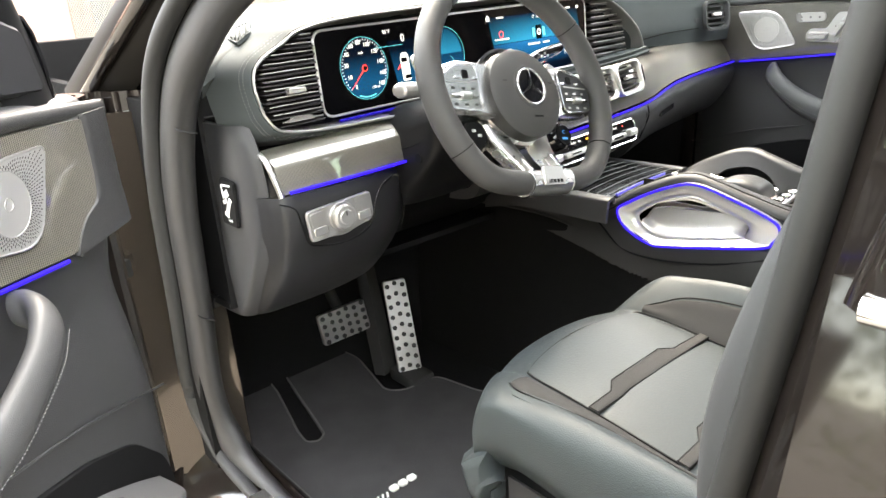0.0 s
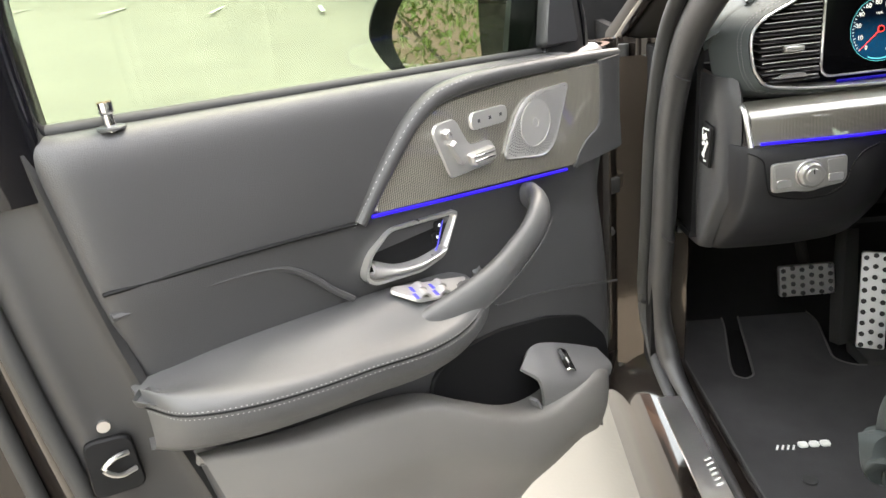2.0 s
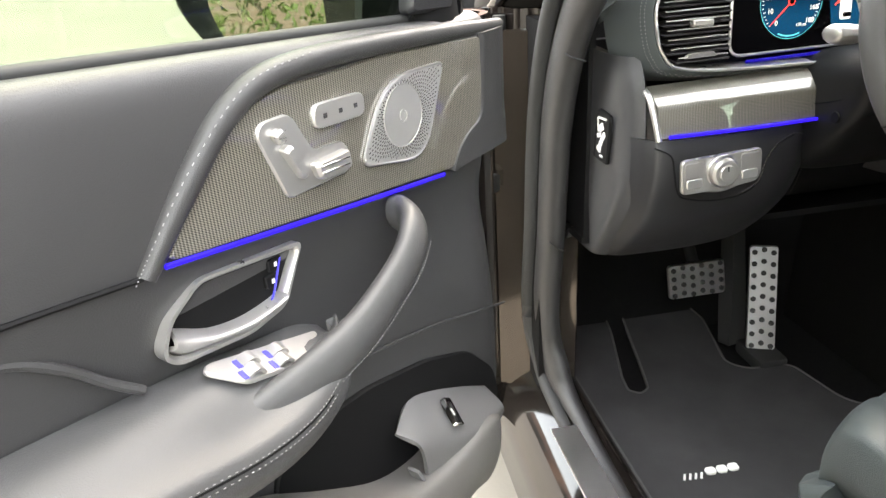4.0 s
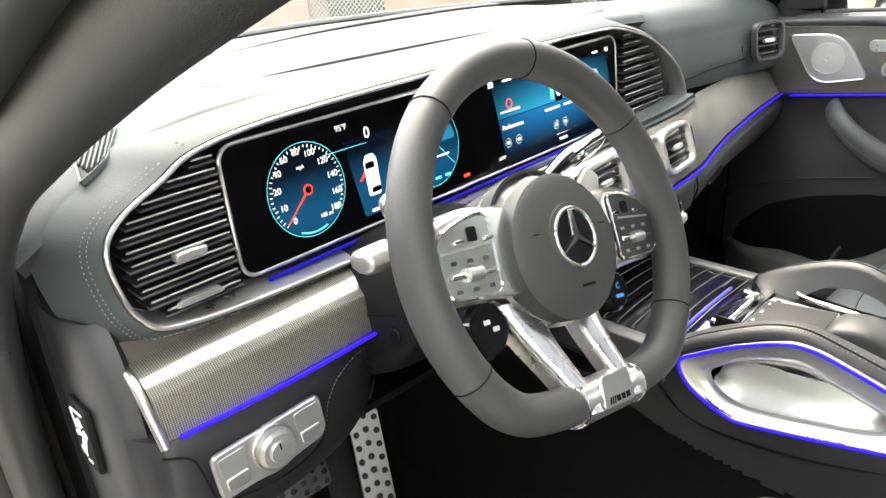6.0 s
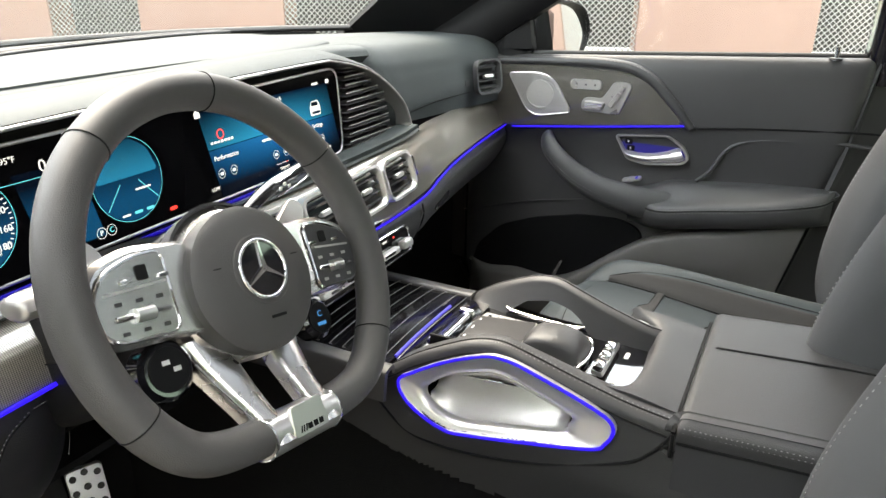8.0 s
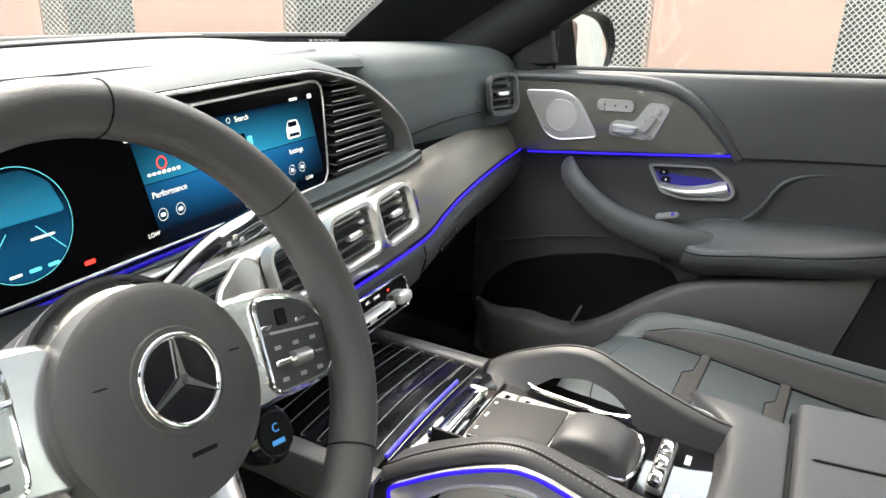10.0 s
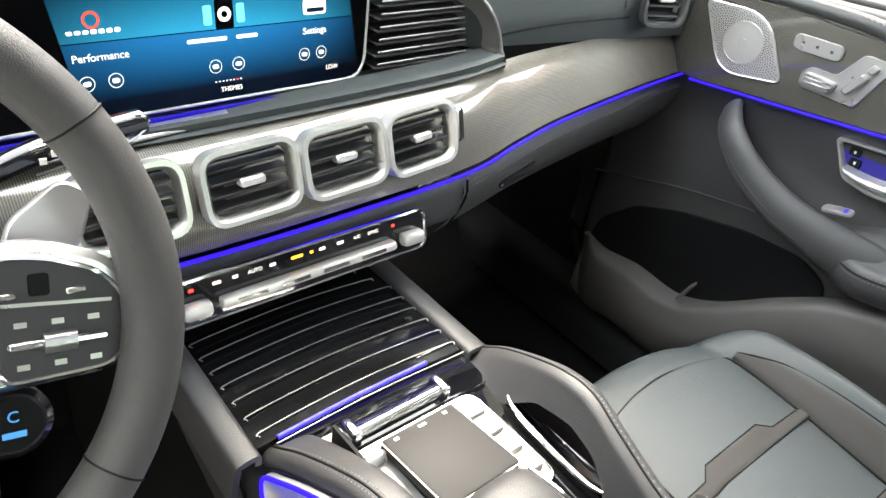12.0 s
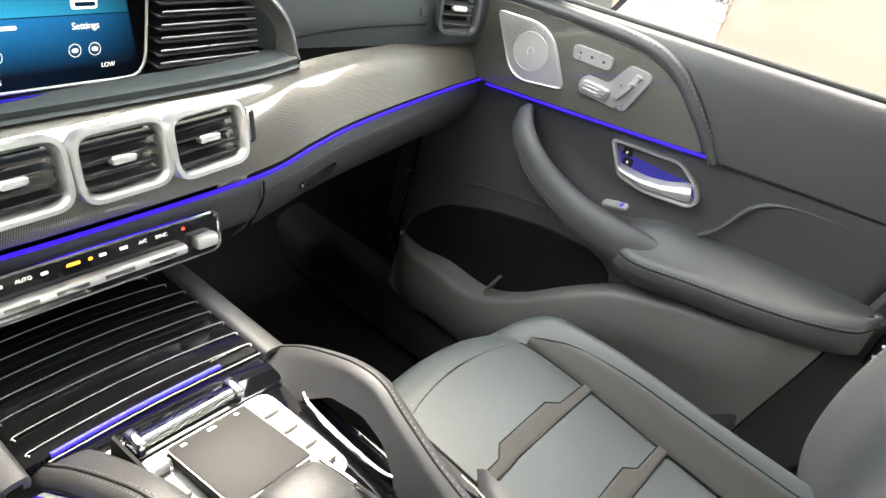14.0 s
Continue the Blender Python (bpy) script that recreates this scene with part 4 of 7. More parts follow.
part("end_cap", sheet([[(-0.722 + c, 0.184 + a, z), (-0.737 + c, 0.196 + a, z), (-0.748, 0.225 + a, z), (-0.751, 0.28 + a, z), (-0.75, 0.36, z)] for z, a, c in ((1.085, 0.03, 0.0), (1.05, 0.01, 0.0), (0.985, 0.0, 0.0), (0.93, 0.0, -0.004), (0.88, 0.015, -0.012), (0.82, 0.055, -0.012), (0.775, 0.095, -0.005))], 30, 18, 0.012, face=(-1, 0, 0)), PLASTIC, dash, "black moulded end of the dashboard")
part("end_filler", sheet([[(-0.757, y, z) for z in (1.19, 1.0, 0.8)] for y in (0.30, 0.45, 0.62)], 6, 8, 0.01, face=(-1, 0, 0)), DARK, dash)
fm = axes((-0.7515, 0.250, 0.974), (0.06, -1, 0), (0, 0, 1))
part("fuse_flap", plate(rounded([(-0.022, -0.034), (0.020, -0.036), (0.026, 0.034), (-0.012, 0.038)], 0.005), fm, 0.005, 0.002), DARK, dash)
for a, b, w, h, turn in ((0.004, 0.027, 0.026, 0.003, 4), (-0.008, 0.016, 0.003, 0.020, 8), (0.002, 0.014, 0.014, 0.010, 30), (0.010, 0.004, 0.010, 0.008, 50), (-0.004, 0.002, 0.012, 0.006, 20), (0.002, -0.008, 0.018, 0.008, 60), (-0.004, -0.018, 0.012, 0.006, -20), (0.004, -0.026, 0.010, 0.003, 0)):
    part("flap_mark", plate(rounded([(-w / 2, -h / 2), (w / 2, -h / 2), (w / 2, h / 2), (-w / 2, h / 2)], 0.0012), fm @ pose(a, b, 0.005, 0, 0, turn), 0.0006, 0.0002), LINE, dash)
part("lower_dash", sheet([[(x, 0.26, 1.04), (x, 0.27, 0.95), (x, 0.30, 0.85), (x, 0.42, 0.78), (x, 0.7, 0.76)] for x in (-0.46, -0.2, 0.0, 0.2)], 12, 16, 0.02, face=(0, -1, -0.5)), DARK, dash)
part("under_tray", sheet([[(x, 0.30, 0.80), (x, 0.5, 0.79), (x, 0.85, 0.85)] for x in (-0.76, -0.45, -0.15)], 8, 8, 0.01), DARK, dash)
# light switch panel
hm = axes((-0.631, 0.1515, 0.943), (1, 0.03, 0.06), (0, 0.06, 1))
lamp_panel = part("lamp_switch_panel", plate(rounded([(-0.057, -0.023), (-0.024, -0.024), (0.0, -0.030), (0.024, -0.024), (0.050, -0.022), (0.057, -0.014), (0.057, 0.022), (-0.057, 0.023)], [0.008, 0.01, 0.016, 0.01, 0.006, 0.006, 0.008, 0.008]), hm, 0.005, 0.002), SILVER, dash, "silver light switch panel")
part("rotary_knob", disc(0.0190, hm @ pose(0, 0, 0.004), 0.013, 0.003), SILVER, lamp_panel)
part("knob_cap", disc(0.0110, hm @ pose(0, 0, 0.0165), 0.003, 0.001), SILVER, lamp_panel)
part("knob_ring", tube([hm @ Vector((0.0205 * math.cos(a), 0.0205 * math.sin(a), 0.0055)) for a in np.linspace(0, 2 * math.pi, 33)[:-1]], 0.0015, closed=True), ALU, lamp_panel)
part("knob_pointer", block((0.0016, 0.007, 0.001), hm @ pose(0, 0.006, 0.0195), 0.0003, 1), DARK, lamp_panel)
for x in (-0.039, 0.039):
    part("button", plate(rounded([(x - 0.011, -0.016), (x + 0.011, -0.016), (x + 0.011, -0.004), (x - 0.011, -0.004)], 0.003), hm @ pose(0, 0, 0.005), 0.002, 0.0006), VENT, lamp_panel)
    part("button_field", plate(rounded([(x - 0.013, -0.001), (x + 0.013, -0.001), (x + 0.013, 0.018), (x - 0.013, 0.018)], 0.003), hm @ pose(0, 0, 0.005), 0.0012, 0.0004), SILVER, lamp_panel)

# sewn seam that frames the light switches
FRAME_SEAM = [(-0.724, 0.1525, 0.982), (-0.702, 0.150, 0.970), (-0.695, 0.150, 0.945), (-0.688, 0.150, 0.917), (-0.672, 0.151, 0.908), (-0.635, 0.151, 0.902), (-0.596, 0.153, 0.905), (-0.572, 0.156, 0.918), (-0.563, 0.158, 0.944), (-0.548, 0.160, 0.965), (-0.522, 0.166, 0.975)]
part("frame_seam", tube(FRAME_SEAM, 0.0012, 50, sides=6), DARK, dash)
stitches([(x, y - 0.0012, z + 0.0035) for x, y, z in FRAME_SEAM[6:]], dash, 24)

# centre and passenger band
BAND = [(-0.30, 0.205, 0.950, 1.05), (-0.155, 0.190, 0.957, 1.056), (0.0, 0.185, 0.966, 1.064), (0.19, 0.187, 0.980, 1.074), (0.28, 0.200, 0.994, 1.079), (0.36, 0.215, 1.002, 1.080), (0.5, 0.243, 1.003, 1.074), (0.65, 0.272, 1.001, 1.067), (0.755, 0.287, 1.001, 1.062)]
STEEP = ((0.0, 0.07), (-0.005, 0.35), (0.006, 0.78), (0.030, 0.97), (0.055, 1.0))
SLOPED = ((0.0, 0.07), (0.0105, 0.35), (0.0265, 0.74), (0.042, 0.95), (0.055, 1.0))
flat_part = lambda x: min(1.0, max(0.0, (x - 0.12) / 0.12))
part("carbon_band", sheet([[(x, y + d0 + (d1 - d0) * flat_part(x), lo + (hi - lo) * (k0 + (k1 - k0) * flat_part(x))) for (d0, k0), (d1, k1) in zip(STEEP, SLOPED)] for x, y, lo, hi in BAND], 60, 14, 0.012, face=(0, -1, 0)), CARBON, dash)
part("light_strip", tube([(x, y - 0.002, lo) for x, y, lo, hi in BAND], 0.0022, 60), BLUE, dash)
part("glove_box", sheet([[(x, y + 0.002, lo - 0.005), (x, y - 0.004, lo - 0.03), (x, y + 0.02, lo - 0.08), (x, y + 0.08, lo - 0.14), (x, y + 0.22, lo - 0.18), (x, 0.72, lo - 0.2)] for x, y, lo, hi in BAND[3:]], 30, 26, 0.02, face=(0, -1, -0.5)), LEATHER, dash)
stitches([(x, y - 0.005, lo - 0.020) for x, y, lo, hi in BAND[3:]], dash, 70)
part("box_gap", tube([(0.192, 0.182, 0.974), (0.192, 0.180, 0.95), (0.19, 0.20, 0.90)], 0.0016, 10, sides=6), DARK, dash)
part("box_latch", plate(rounded([(-0.035, -0.006), (0.03, -0.004), (0.04, 0.006), (-0.03, 0.004)], 0.004), axes((0.30, 0.207, 0.945), (1, 0.15, 0.1), (0, 0.3, 1)), 0.006, 0.002), PIANO, dash)
part("centre_panel", sheet([[(x, y + 0.002, lo - 0.005), (x, y - 0.003, lo - 0.02), (x, y + 0.004, lo - 0.06), (x, y + 0.05, lo - 0.082), (x, y + 0.2, lo - 0.09)] for x, y, lo, hi in BAND[:4]], 20, 18, 0.02, face=(0, -1, 0)), LEATHER, dash)
part("ledge", sheet([[(x, y + 0.055, hi), (x, y + 0.044, hi + 0.001), (x, y + 0.042, hi + 0.004), (x, y + 0.09, hi + 0.006)] for x, y, lo, hi in BAND[:5]], 30, 10, 0.01, face=(0, -1, 1)), DASH_TOP, dash)


def air_vent(x, y, z, w, h, turn, tilt=0.3, ring=None, bars=None):
    vm = axes((x, y, z), (1, turn, 0.04), (0, tilt, 1))
    box = lambda e, r: rounded([(-w / 2 + e, -h / 2 + e), (w / 2 - e, -h / 2 + e), (w / 2 - e, h / 2 - e), (-w / 2 + e, h / 2 - e)], r)
    v = part("air_vent", frame_plate(box(0, 0.020), box(0.0085, 0.013), vm, 0.014, 0.006), ring or VENT, dash, "framed air vent" if ring else "satin silver framed air vent")
    part("duct", plate(box(0.009, 0.011), vm @ pose(0, 0, -0.012), 0.003), DARK, v)
    for i in range(4):
        part("slat", block((w - 0.02, 0.0028, 0.014), vm @ pose(0, -h / 2 + 0.0165 + i * (h - 0.033) / 3, 0.002, 18), 0.001, 1), bars or DARK_LEATHER, v)
    part("slider", block((0.024, 0.008, 0.012), vm @ pose(0, 0.001, 0.008), 0.002, 1), GRIP, v)
    return v


for x, y, z, turn in ((-0.180, 0.190, 1.028, 0.0), (-0.079, 0.182, 1.0345, 0.05), (0.0155, 0.181, 1.039, 0.06), (0.108, 0.184, 1.0425, 0.1)):
    air_vent(x, y, z, 0.094, 0.068, turn)
part("vent_wheel", plate(rounded([(-0.004, -0.018), (0.004, -0.018), (0.004, 0.018), (-0.004, 0.018)], 0.003), axes((0.166, 0.187, 1.046), (1, 0.1, 0), (0, 0.3, 1)), 0.006, 0.002), CHROME, dash)
air_vent(0.616, 0.276, 1.132, 0.072, 0.076, -0.42, 0.12, PLASTIC, PLASTIC)

# climate bar
cm = axes((-0.018, 0.172, 0.936), (1, 0.0, 0.04), (0, 0.25, 1))
climate = part("climate_panel", plate(rounded([(-0.144, -0.026), (0.140, -0.026), (0.140, 0.018), (-0.144, 0.018)], 0.012), cm, 0.006, 0.001), PIANO, dash, "gloss black climate panel with metal rocker bar")
part("panel_edge", tube([cm @ Vector((*p, 0.006)) for p in rounded([(-0.144, -0.026), (0.140, -0.026), (0.140, 0.018), (-0.144, 0.018)], 0.012)], 0.0019, closed=True, sides=6), CHROME, climate)
part("rocker_bar", block((0.195, 0.011, 0.014), cm @ pose(-0.002, -0.0095, 0.011), 0.004), GRIP, climate)
for i in range(4):
    part("bar_mark", block((0.030, 0.004, 0.0006), cm @ pose(-0.07 + i * 0.045, -0.0095, 0.0181), 0), CHROME, climate)
for x in (-0.122, 0.118):
    part("rocker_knob", block((0.028, 0.015, 0.016), cm @ pose(x, -0.0085, 0.012), 0.005), GRIP, climate)
for x, body, mt in ((-0.060, "AUTO", WHITE_GLOW), (0.073, "SYNC", WHITE_GLOW), (0.053, "A/C", WHITE_GLOW)):
    text(body, 0.0052, cm @ pose(x, 0.009, 0.0063), mt, climate)
for x, w, mt in ((-0.098, 0.010, WHITE_GLOW), (-0.080, 0.007, WHITE_GLOW), (-0.042, 0.008, WHITE_GLOW), (-0.016, 0.016, AMBER_GLOW), (0.0, 0.005, AMBER_GLOW), (0.012, 0.009, WHITE_GLOW), (0.033, 0.010, WHITE_GLOW), (-0.122, 0.006, RED_GLOW), (0.098, 0.005, RED_GLOW)):
    part("panel_mark", plate(rounded([(-w * 0.4, -0.0016), (w * 0.4, -0.0016), (w * 0.4, 0.0016), (-w * 0.4, 0.0016)], 0.0008, 2), cm @ pose(x, 0.009, 0.0061), 0.0002, 0), mt, climate, smooth=False)

# ---------------------------------------------------------------- steering wheel
wheel = thing("steering_wheel", "flat-bottomed steering wheel in dark leather with silver spokes", "steering wheel", (-0.385, 0.013, 1.1))
TAU = radians(26)
WM = axes((-0.388, 0.012, 1.102), (1, 0.05, 0), (0, math.sin(TAU), math.cos(TAU))) @ pose(0, 0, 0, 0, 0, -11)
WUP = tuple(WM.to_3x3() @ Vector((0, 0, 1)))


def wheel_line(a):
    """The rim's centre line at angle a, flattened below."""
    x, y = 0.168 * math.cos(a), 0.168 * math.sin(a)
    if y < -0.11:
        y = -0.11 - 0.034 * math.tanh((-0.11 - y) / 0.034)
    return WM @ Vector((x, y, 0))


rim = [wheel_line(2 * math.pi * i / 72) for i in range(72)]
part("rim", tube(rim, 0.0172, 144, True, 16, up=WUP, flat=1.12), RIM, wheel)
for deg in (38, 88, 135, 213, 327):
    a = radians(deg)
    c, d = wheel_line(a), (wheel_line(a + 0.02) - wheel_line(a - 0.02)).normalized()
    n1 = d.cross(Vector(WUP)).normalized()
    part("rim_seam", tube([c + 0.0174 * math.cos(q) * n1 + 0.0194 * math.sin(q) * Vector(WUP) for q in np.linspace(0, 2 * math.pi, 25)[:-1]], 0.0007, closed=True, sides=6), DARK, wheel)
HM = WM @ pose(0.005, -0.006, -0.016)
part("hub_shell", disc(0.073, HM @ pose(0, 0, -0.03), 0.032, 0.010), SPOKE, wheel, "satin silver hub shell")
hub_out = [(0.0685 * math.cos(a), 0.067 * math.sin(a) - 0.002) for a in np.linspace(0, 2 * math.pi, 61)[:-1]]
part("airbag_cover", plate(hub_out, HM @ pose(0, 0, -0.005), 0.028, 0.006, dome=0.004), RIM, wheel, "round dark airbag cover")
part("emblem_dish", disc(0.0325, HM @ pose(0.002, 0.004, 0.0245), 0.0025, 0.001), RIM, wheel)
part("emblem", disc(0.0265, HM @ pose(0.002, 0.004, 0.0265), 0.0012, 0.0003), PIANO, wheel)
part("emblem_ring", tube([HM @ Vector((0.002 + 0.0265 * math.cos(a), 0.004 + 0.0265 * math.sin(a), 0.0275)) for a in np.linspace(0, 2 * math.pi, 41)[:-1]], 0.0021, closed=True), CHROME, wheel)
for k in range(3):
    em = HM @ pose(0.002, 0.004, 0.0278) @ pose(0, 0, 0, 0, 0, 90 + k * 120)
    part("emblem_arm", plate([(-0.002, -0.0032), (0.006, -0.0022), (0.0262, -0.0005), (0.0262, 0.0005), (0.006, 0.0022), (-0.002, 0.0032)], em, 0.0022, 0.001), CHROME, wheel)
part("cover_bars", block((0.018, 0.0028, 0.0006), HM @ pose(0.006, -0.040, 0.0262), 0.0002, 1), DARK, wheel)
for s in (-1, 1):
    part("cover_mark", block((0.008, 0.001, 0.0006), HM @ pose(s * 0.046, 0.012, 0.0255), 0, 1), DARK, wheel)
    shell = [(s * 0.046, -0.036), (s * 0.075, -0.034), (s * 0.142, -0.031), (s * 0.157, -0.020), (s * 0.159, 0.012), (s * 0.145, 0.036), (s * 0.112, 0.047), (s * 0.078, 0.046), (s * 0.050, 0.044)]
    spoke = part("side_spoke", plate(rounded(shell, 0.012), HM @ pose(0, 0, -0.014), 0.022, 0.005), SPOKE, wheel, "satin silver spoke")
    pad = [(s * 0.084, -0.028), (s * 0.140, -0.026), (s * 0.151, -0.014), (s * 0.152, 0.008), (s * 0.138, 0.028), (s * 0.110, 0.038), (s * 0.084, 0.040)]
    pd = part("button_pad", plate(rounded(pad, 0.010), HM @ pose(0, 0, 0.006), 0.005, 0.0015), PLASTIC if s > 0 else PAD_SILVER, spoke)
    part("pad_rim", tube([HM @ Vector((x, y, 0.0105)) for x, y in rounded(pad, 0.010)], 0.0016, closed=True, sides=6), CHROME, pd)
    part("pad_line", block((0.056, 0.002, 0.001), HM @ pose(s * 0.114, 0.013, 0.0112, 0, 0, s * -3), 0), SILVER, pd)
    part("touch_square", plate(rounded([(-0.005, -0.006), (0.005, -0.006), (0.005, 0.006), (-0.005, 0.006)], 0.002), HM @ pose(s * 0.106, 0.024, 0.011), 0.0015, 0.0004), DARK, pd)
    for dx in (-0.016, 0.018):
        part("pad_key", block((0.011, 0.004, 0.003), HM @ pose(s * 0.106 + dx, 0.019, 0.0115, 0, 0, 4), 0.001, 1), CHROME, pd)
    part("rocker", block((0.050, 0.005, 0.004), HM @ pose(s * 0.114, -0.008, 0.0125), 0.0015, 1), CHROME, pd)
    part("roller", tube([HM @ Vector((s * 0.114 - 0.008, -0.008, 0.0125)), HM @ Vector((s * 0.114 + 0.008, -0.008, 0.0125))], 0.0058, sides=14), ALU, pd)
    for dx in (-0.018, 0.0, 0.018):
        for dz in (-0.020, 0.003):
            part("pad_symbol", block((0.006, 0.003, 0.0006), HM @ pose(s * 0.114 + dx, dz, 0.0112), 0), SILVER if s > 0 else PLASTIC, pd)
    # lower twin spokes: broad at the hub, drawn in to the clasp, with a raised ridge
    SP = ((-0.046, 0.016, 0.066, -0.030), (-0.066, 0.020, 0.060, -0.026), (-0.090, 0.020, 0.052, -0.016), (-0.115, 0.020, 0.045, -0.002), (-0.138, 0.019, 0.041, 0.012), (-0.150, 0.019, 0.041, 0.017))
    part("lower_spoke", sheet([[WM @ Vector((s * (i0 - 0.002), y, z - 0.016)), WM @ Vector((s * i0, y, z)), WM @ Vector((s * (i0 * 0.65 + i1 * 0.35), y, z + 0.006)), WM @ Vector((s * (i0 * 0.2 + i1 * 0.8), y, z + 0.004)), WM @ Vector((s * i1, y, z - 0.004)), WM @ Vector((s * (i1 + 0.002), y, z - 0.020))] for y, i0, i1, z in SP], 24, 20, 0.003, face=WUP), SPOKE, wheel, "polished silver lower spoke")
    part("spoke_edge", tube([WM @ Vector((s * i1, y, z - 0.003)) for y, i0, i1, z in SP[1:]], 0.0011, 16, sides=6), CHROME, wheel)
    part("clasp_edge", tube([WM @ Vector((s * 0.041 + 0.0, -0.143 + 0.0185 * math.cos(q), 0.0205 * math.sin(q))) for q in np.linspace(0, 2 * math.pi, 25)[:-1]], 0.0012, closed=True, sides=6), CHROME, wheel)
    # gearshift paddle behind the rim
    part("paddle", plate(rounded([(s * 0.095, 0.03), (s * 0.140, 0.036), (s * 0.150, 0.070), (s * 0.132, 0.080), (s * 0.102, 0.055)], 0.008), HM @ pose(0, 0, -0.045), 0.006, 0.002), SILVER, wheel, "grey metal gearshift paddle")
    # round mode dial hanging under the spoke
    r = 0.026 if s < 0 else 0.021
    part("mode_pod", disc(r, HM @ pose(s * 0.092, -0.056, -0.030), 0.020, 0.004), PIANO, wheel)
    part("mode_screen", disc(r * 0.72, HM @ pose(s * 0.092, -0.056, -0.0098), 0.001, 0.0002), DARK, wheel)
text("C", 0.009, HM @ pose(0.092, -0.052, -0.0085), MODE_GLOW, wheel)
part("mode_bar", block((0.012, 0.0035, 0.0004), HM @ pose(0.092, -0.062, -0.0085), 0), MODE_GLOW, wheel)
for dx, dy in ((-0.004, 0.004), (0.005, -0.003)):
    part("mode_symbol", block((0.007, 0.004, 0.0006), HM @ pose(-0.090 + dx, -0.054 + dy, -0.0085), 0), LINE, wheel)
bm = bmesh.new()
tube([WM @ Vector((x, -0.143, 0)) for x in (-0.041, -0.02, 0.0, 0.02, 0.041)], 0.0186, sides=16, up=WUP, flat=1.12, bm=bm)
part("lower_clasp", bm, ALU, wheel, "satin silver clasp on the flat of the rim")
part("clasp_plate", plate(rounded([(-0.022, -0.012), (0.022, -0.012), (0.020, 0.016), (-0.020, 0.016)], 0.004), WM @ pose(0, -0.140, 0.018), 0.0035, 0.001), ALU, wheel)
for i in range(3):
    part("plate_bar", block((0.0012, 0.006, 0.0005), WM @ pose(-0.013 + i * 0.003, -0.146, 0.0217, 0, 0, -20), 0), DARK, wheel)
for i in range(3):
    part("plate_bar", block((0.005, 0.005, 0.0005), WM @ pose(-0.002 + i * 0.007, -0.146, 0.0217), 0), DARK, wheel)
part("hub_back", sheet([[WM @ Vector((r * math.cos(a), r * math.sin(a), z)) for a in np.linspace(0, 2 * math.pi, 17)] for r, z in ((0.070, -0.02), (0.062, -0.06), (0.055, -0.10))], 8, 40, 0.003), PLASTIC, wheel)
soft_box = lambda c: math.copysign(abs(c) ** 0.55, c)
part("column_cover", sheet([[(-0.385 + w * soft_box(math.cos(a)), y - 0.03 * math.sin(a), zc + h * soft_box(math.sin(a))) for a in np.linspace(-math.pi / 2, 1.5 * math.pi, 29)] for y, zc, w, h in ((0.080, 1.045, 0.082, 0.050), (0.095, 1.035, 0.104, 0.062), (0.13, 1.015, 0.110, 0.080), (0.19, 0.990, 0.112, 0.090), (0.27, 0.975, 0.114, 0.095))], 14, 60, 0.004), COLUMN, wheel, "black steering column shroud")
part("shroud_gap", tube([(-0.4895, 0.10, 1.038), (-0.4955, 0.14, 1.022), (-0.498, 0.20, 1.004)], 0.0012, 10, sides=6), DARK, wheel)
part("shroud_screw", disc(0.008, axes((-0.495, 0.128, 1.004), (0, -1, 0), (0, 0, 1)), 0.002), DARK, wheel)
st = part("stalk", tube([(-0.43, 0.112, 1.095), (-0.48, 0.100, 1.108), (-0.532, 0.088, 1.114)], [0.010, 0.013, 0.014], 12, flat=0.75), COLUMN, wheel, "indicator stalk with silver end")
part("stalk_end", tube([(-0.522, 0.090, 1.1135), (-0.530, 0.088, 1.114), (-0.552, 0.083, 1.1165), (-0.558, 0.0815, 1.117), (-0.560, 0.081, 1.117)], [0.0146, 0.0156, 0.0150, 0.011, 0.002], 14, flat=0.75), SILVER, st)
st = part("stalk", tube([(-0.33, 0.10, 1.10), (-0.255, 0.108, 1.128), (-0.185, 0.116, 1.136)], [0.007, 0.0105, 0.0110], 12, flat=0.7), PIANO, wheel, "gloss black gear selector stalk")
part("stalk_edge", tube([(-0.255, 0.097, 1.136), (-0.195, 0.103, 1.145), (-0.183, 0.108, 1.138), (-0.20, 0.103, 1.128), (-0.255, 0.096, 1.120)], 0.0012, 20, sides=6), CHROME, st)
for i in range(3):
    part("stalk_mark", block((0.004, 0.001, 0.004), pose(-0.25 + i * 0.007, 0.0945, 1.129 + (i % 2) * 0.004), 0), LINE, st)

# ---------------------------------------------------------------- centre console
console = thing("centre_console", "black leather centre console with grab arches and silver keys", "console", (0, -0.15, 0.44))
DC = -0.0155
part("deck", block((0.185, 0.32, 0.05), pose(DC + 0.018, -0.165, 0.845), 0.008), COVER, console, "gloss black deck")
part("deck_front", block((0.212, 0.05, 0.05), pose(DC, 0.013, 0.848), 0.004), PIANO, console, "gloss black strip")
cover = part("roller_cover", sheet([[(-0.138, y, z - 0.001), (-0.02, y, z + 0.003), (0.100, y, z - 0.001)] for y, z in ((0.30, 0.850), (0.24, 0.866), (0.15, 0.871), (0.036, 0.875))], 24, 10, 0.012, face=(0, 0, 1)), COVER, console, "gloss black ribbed roller cover")
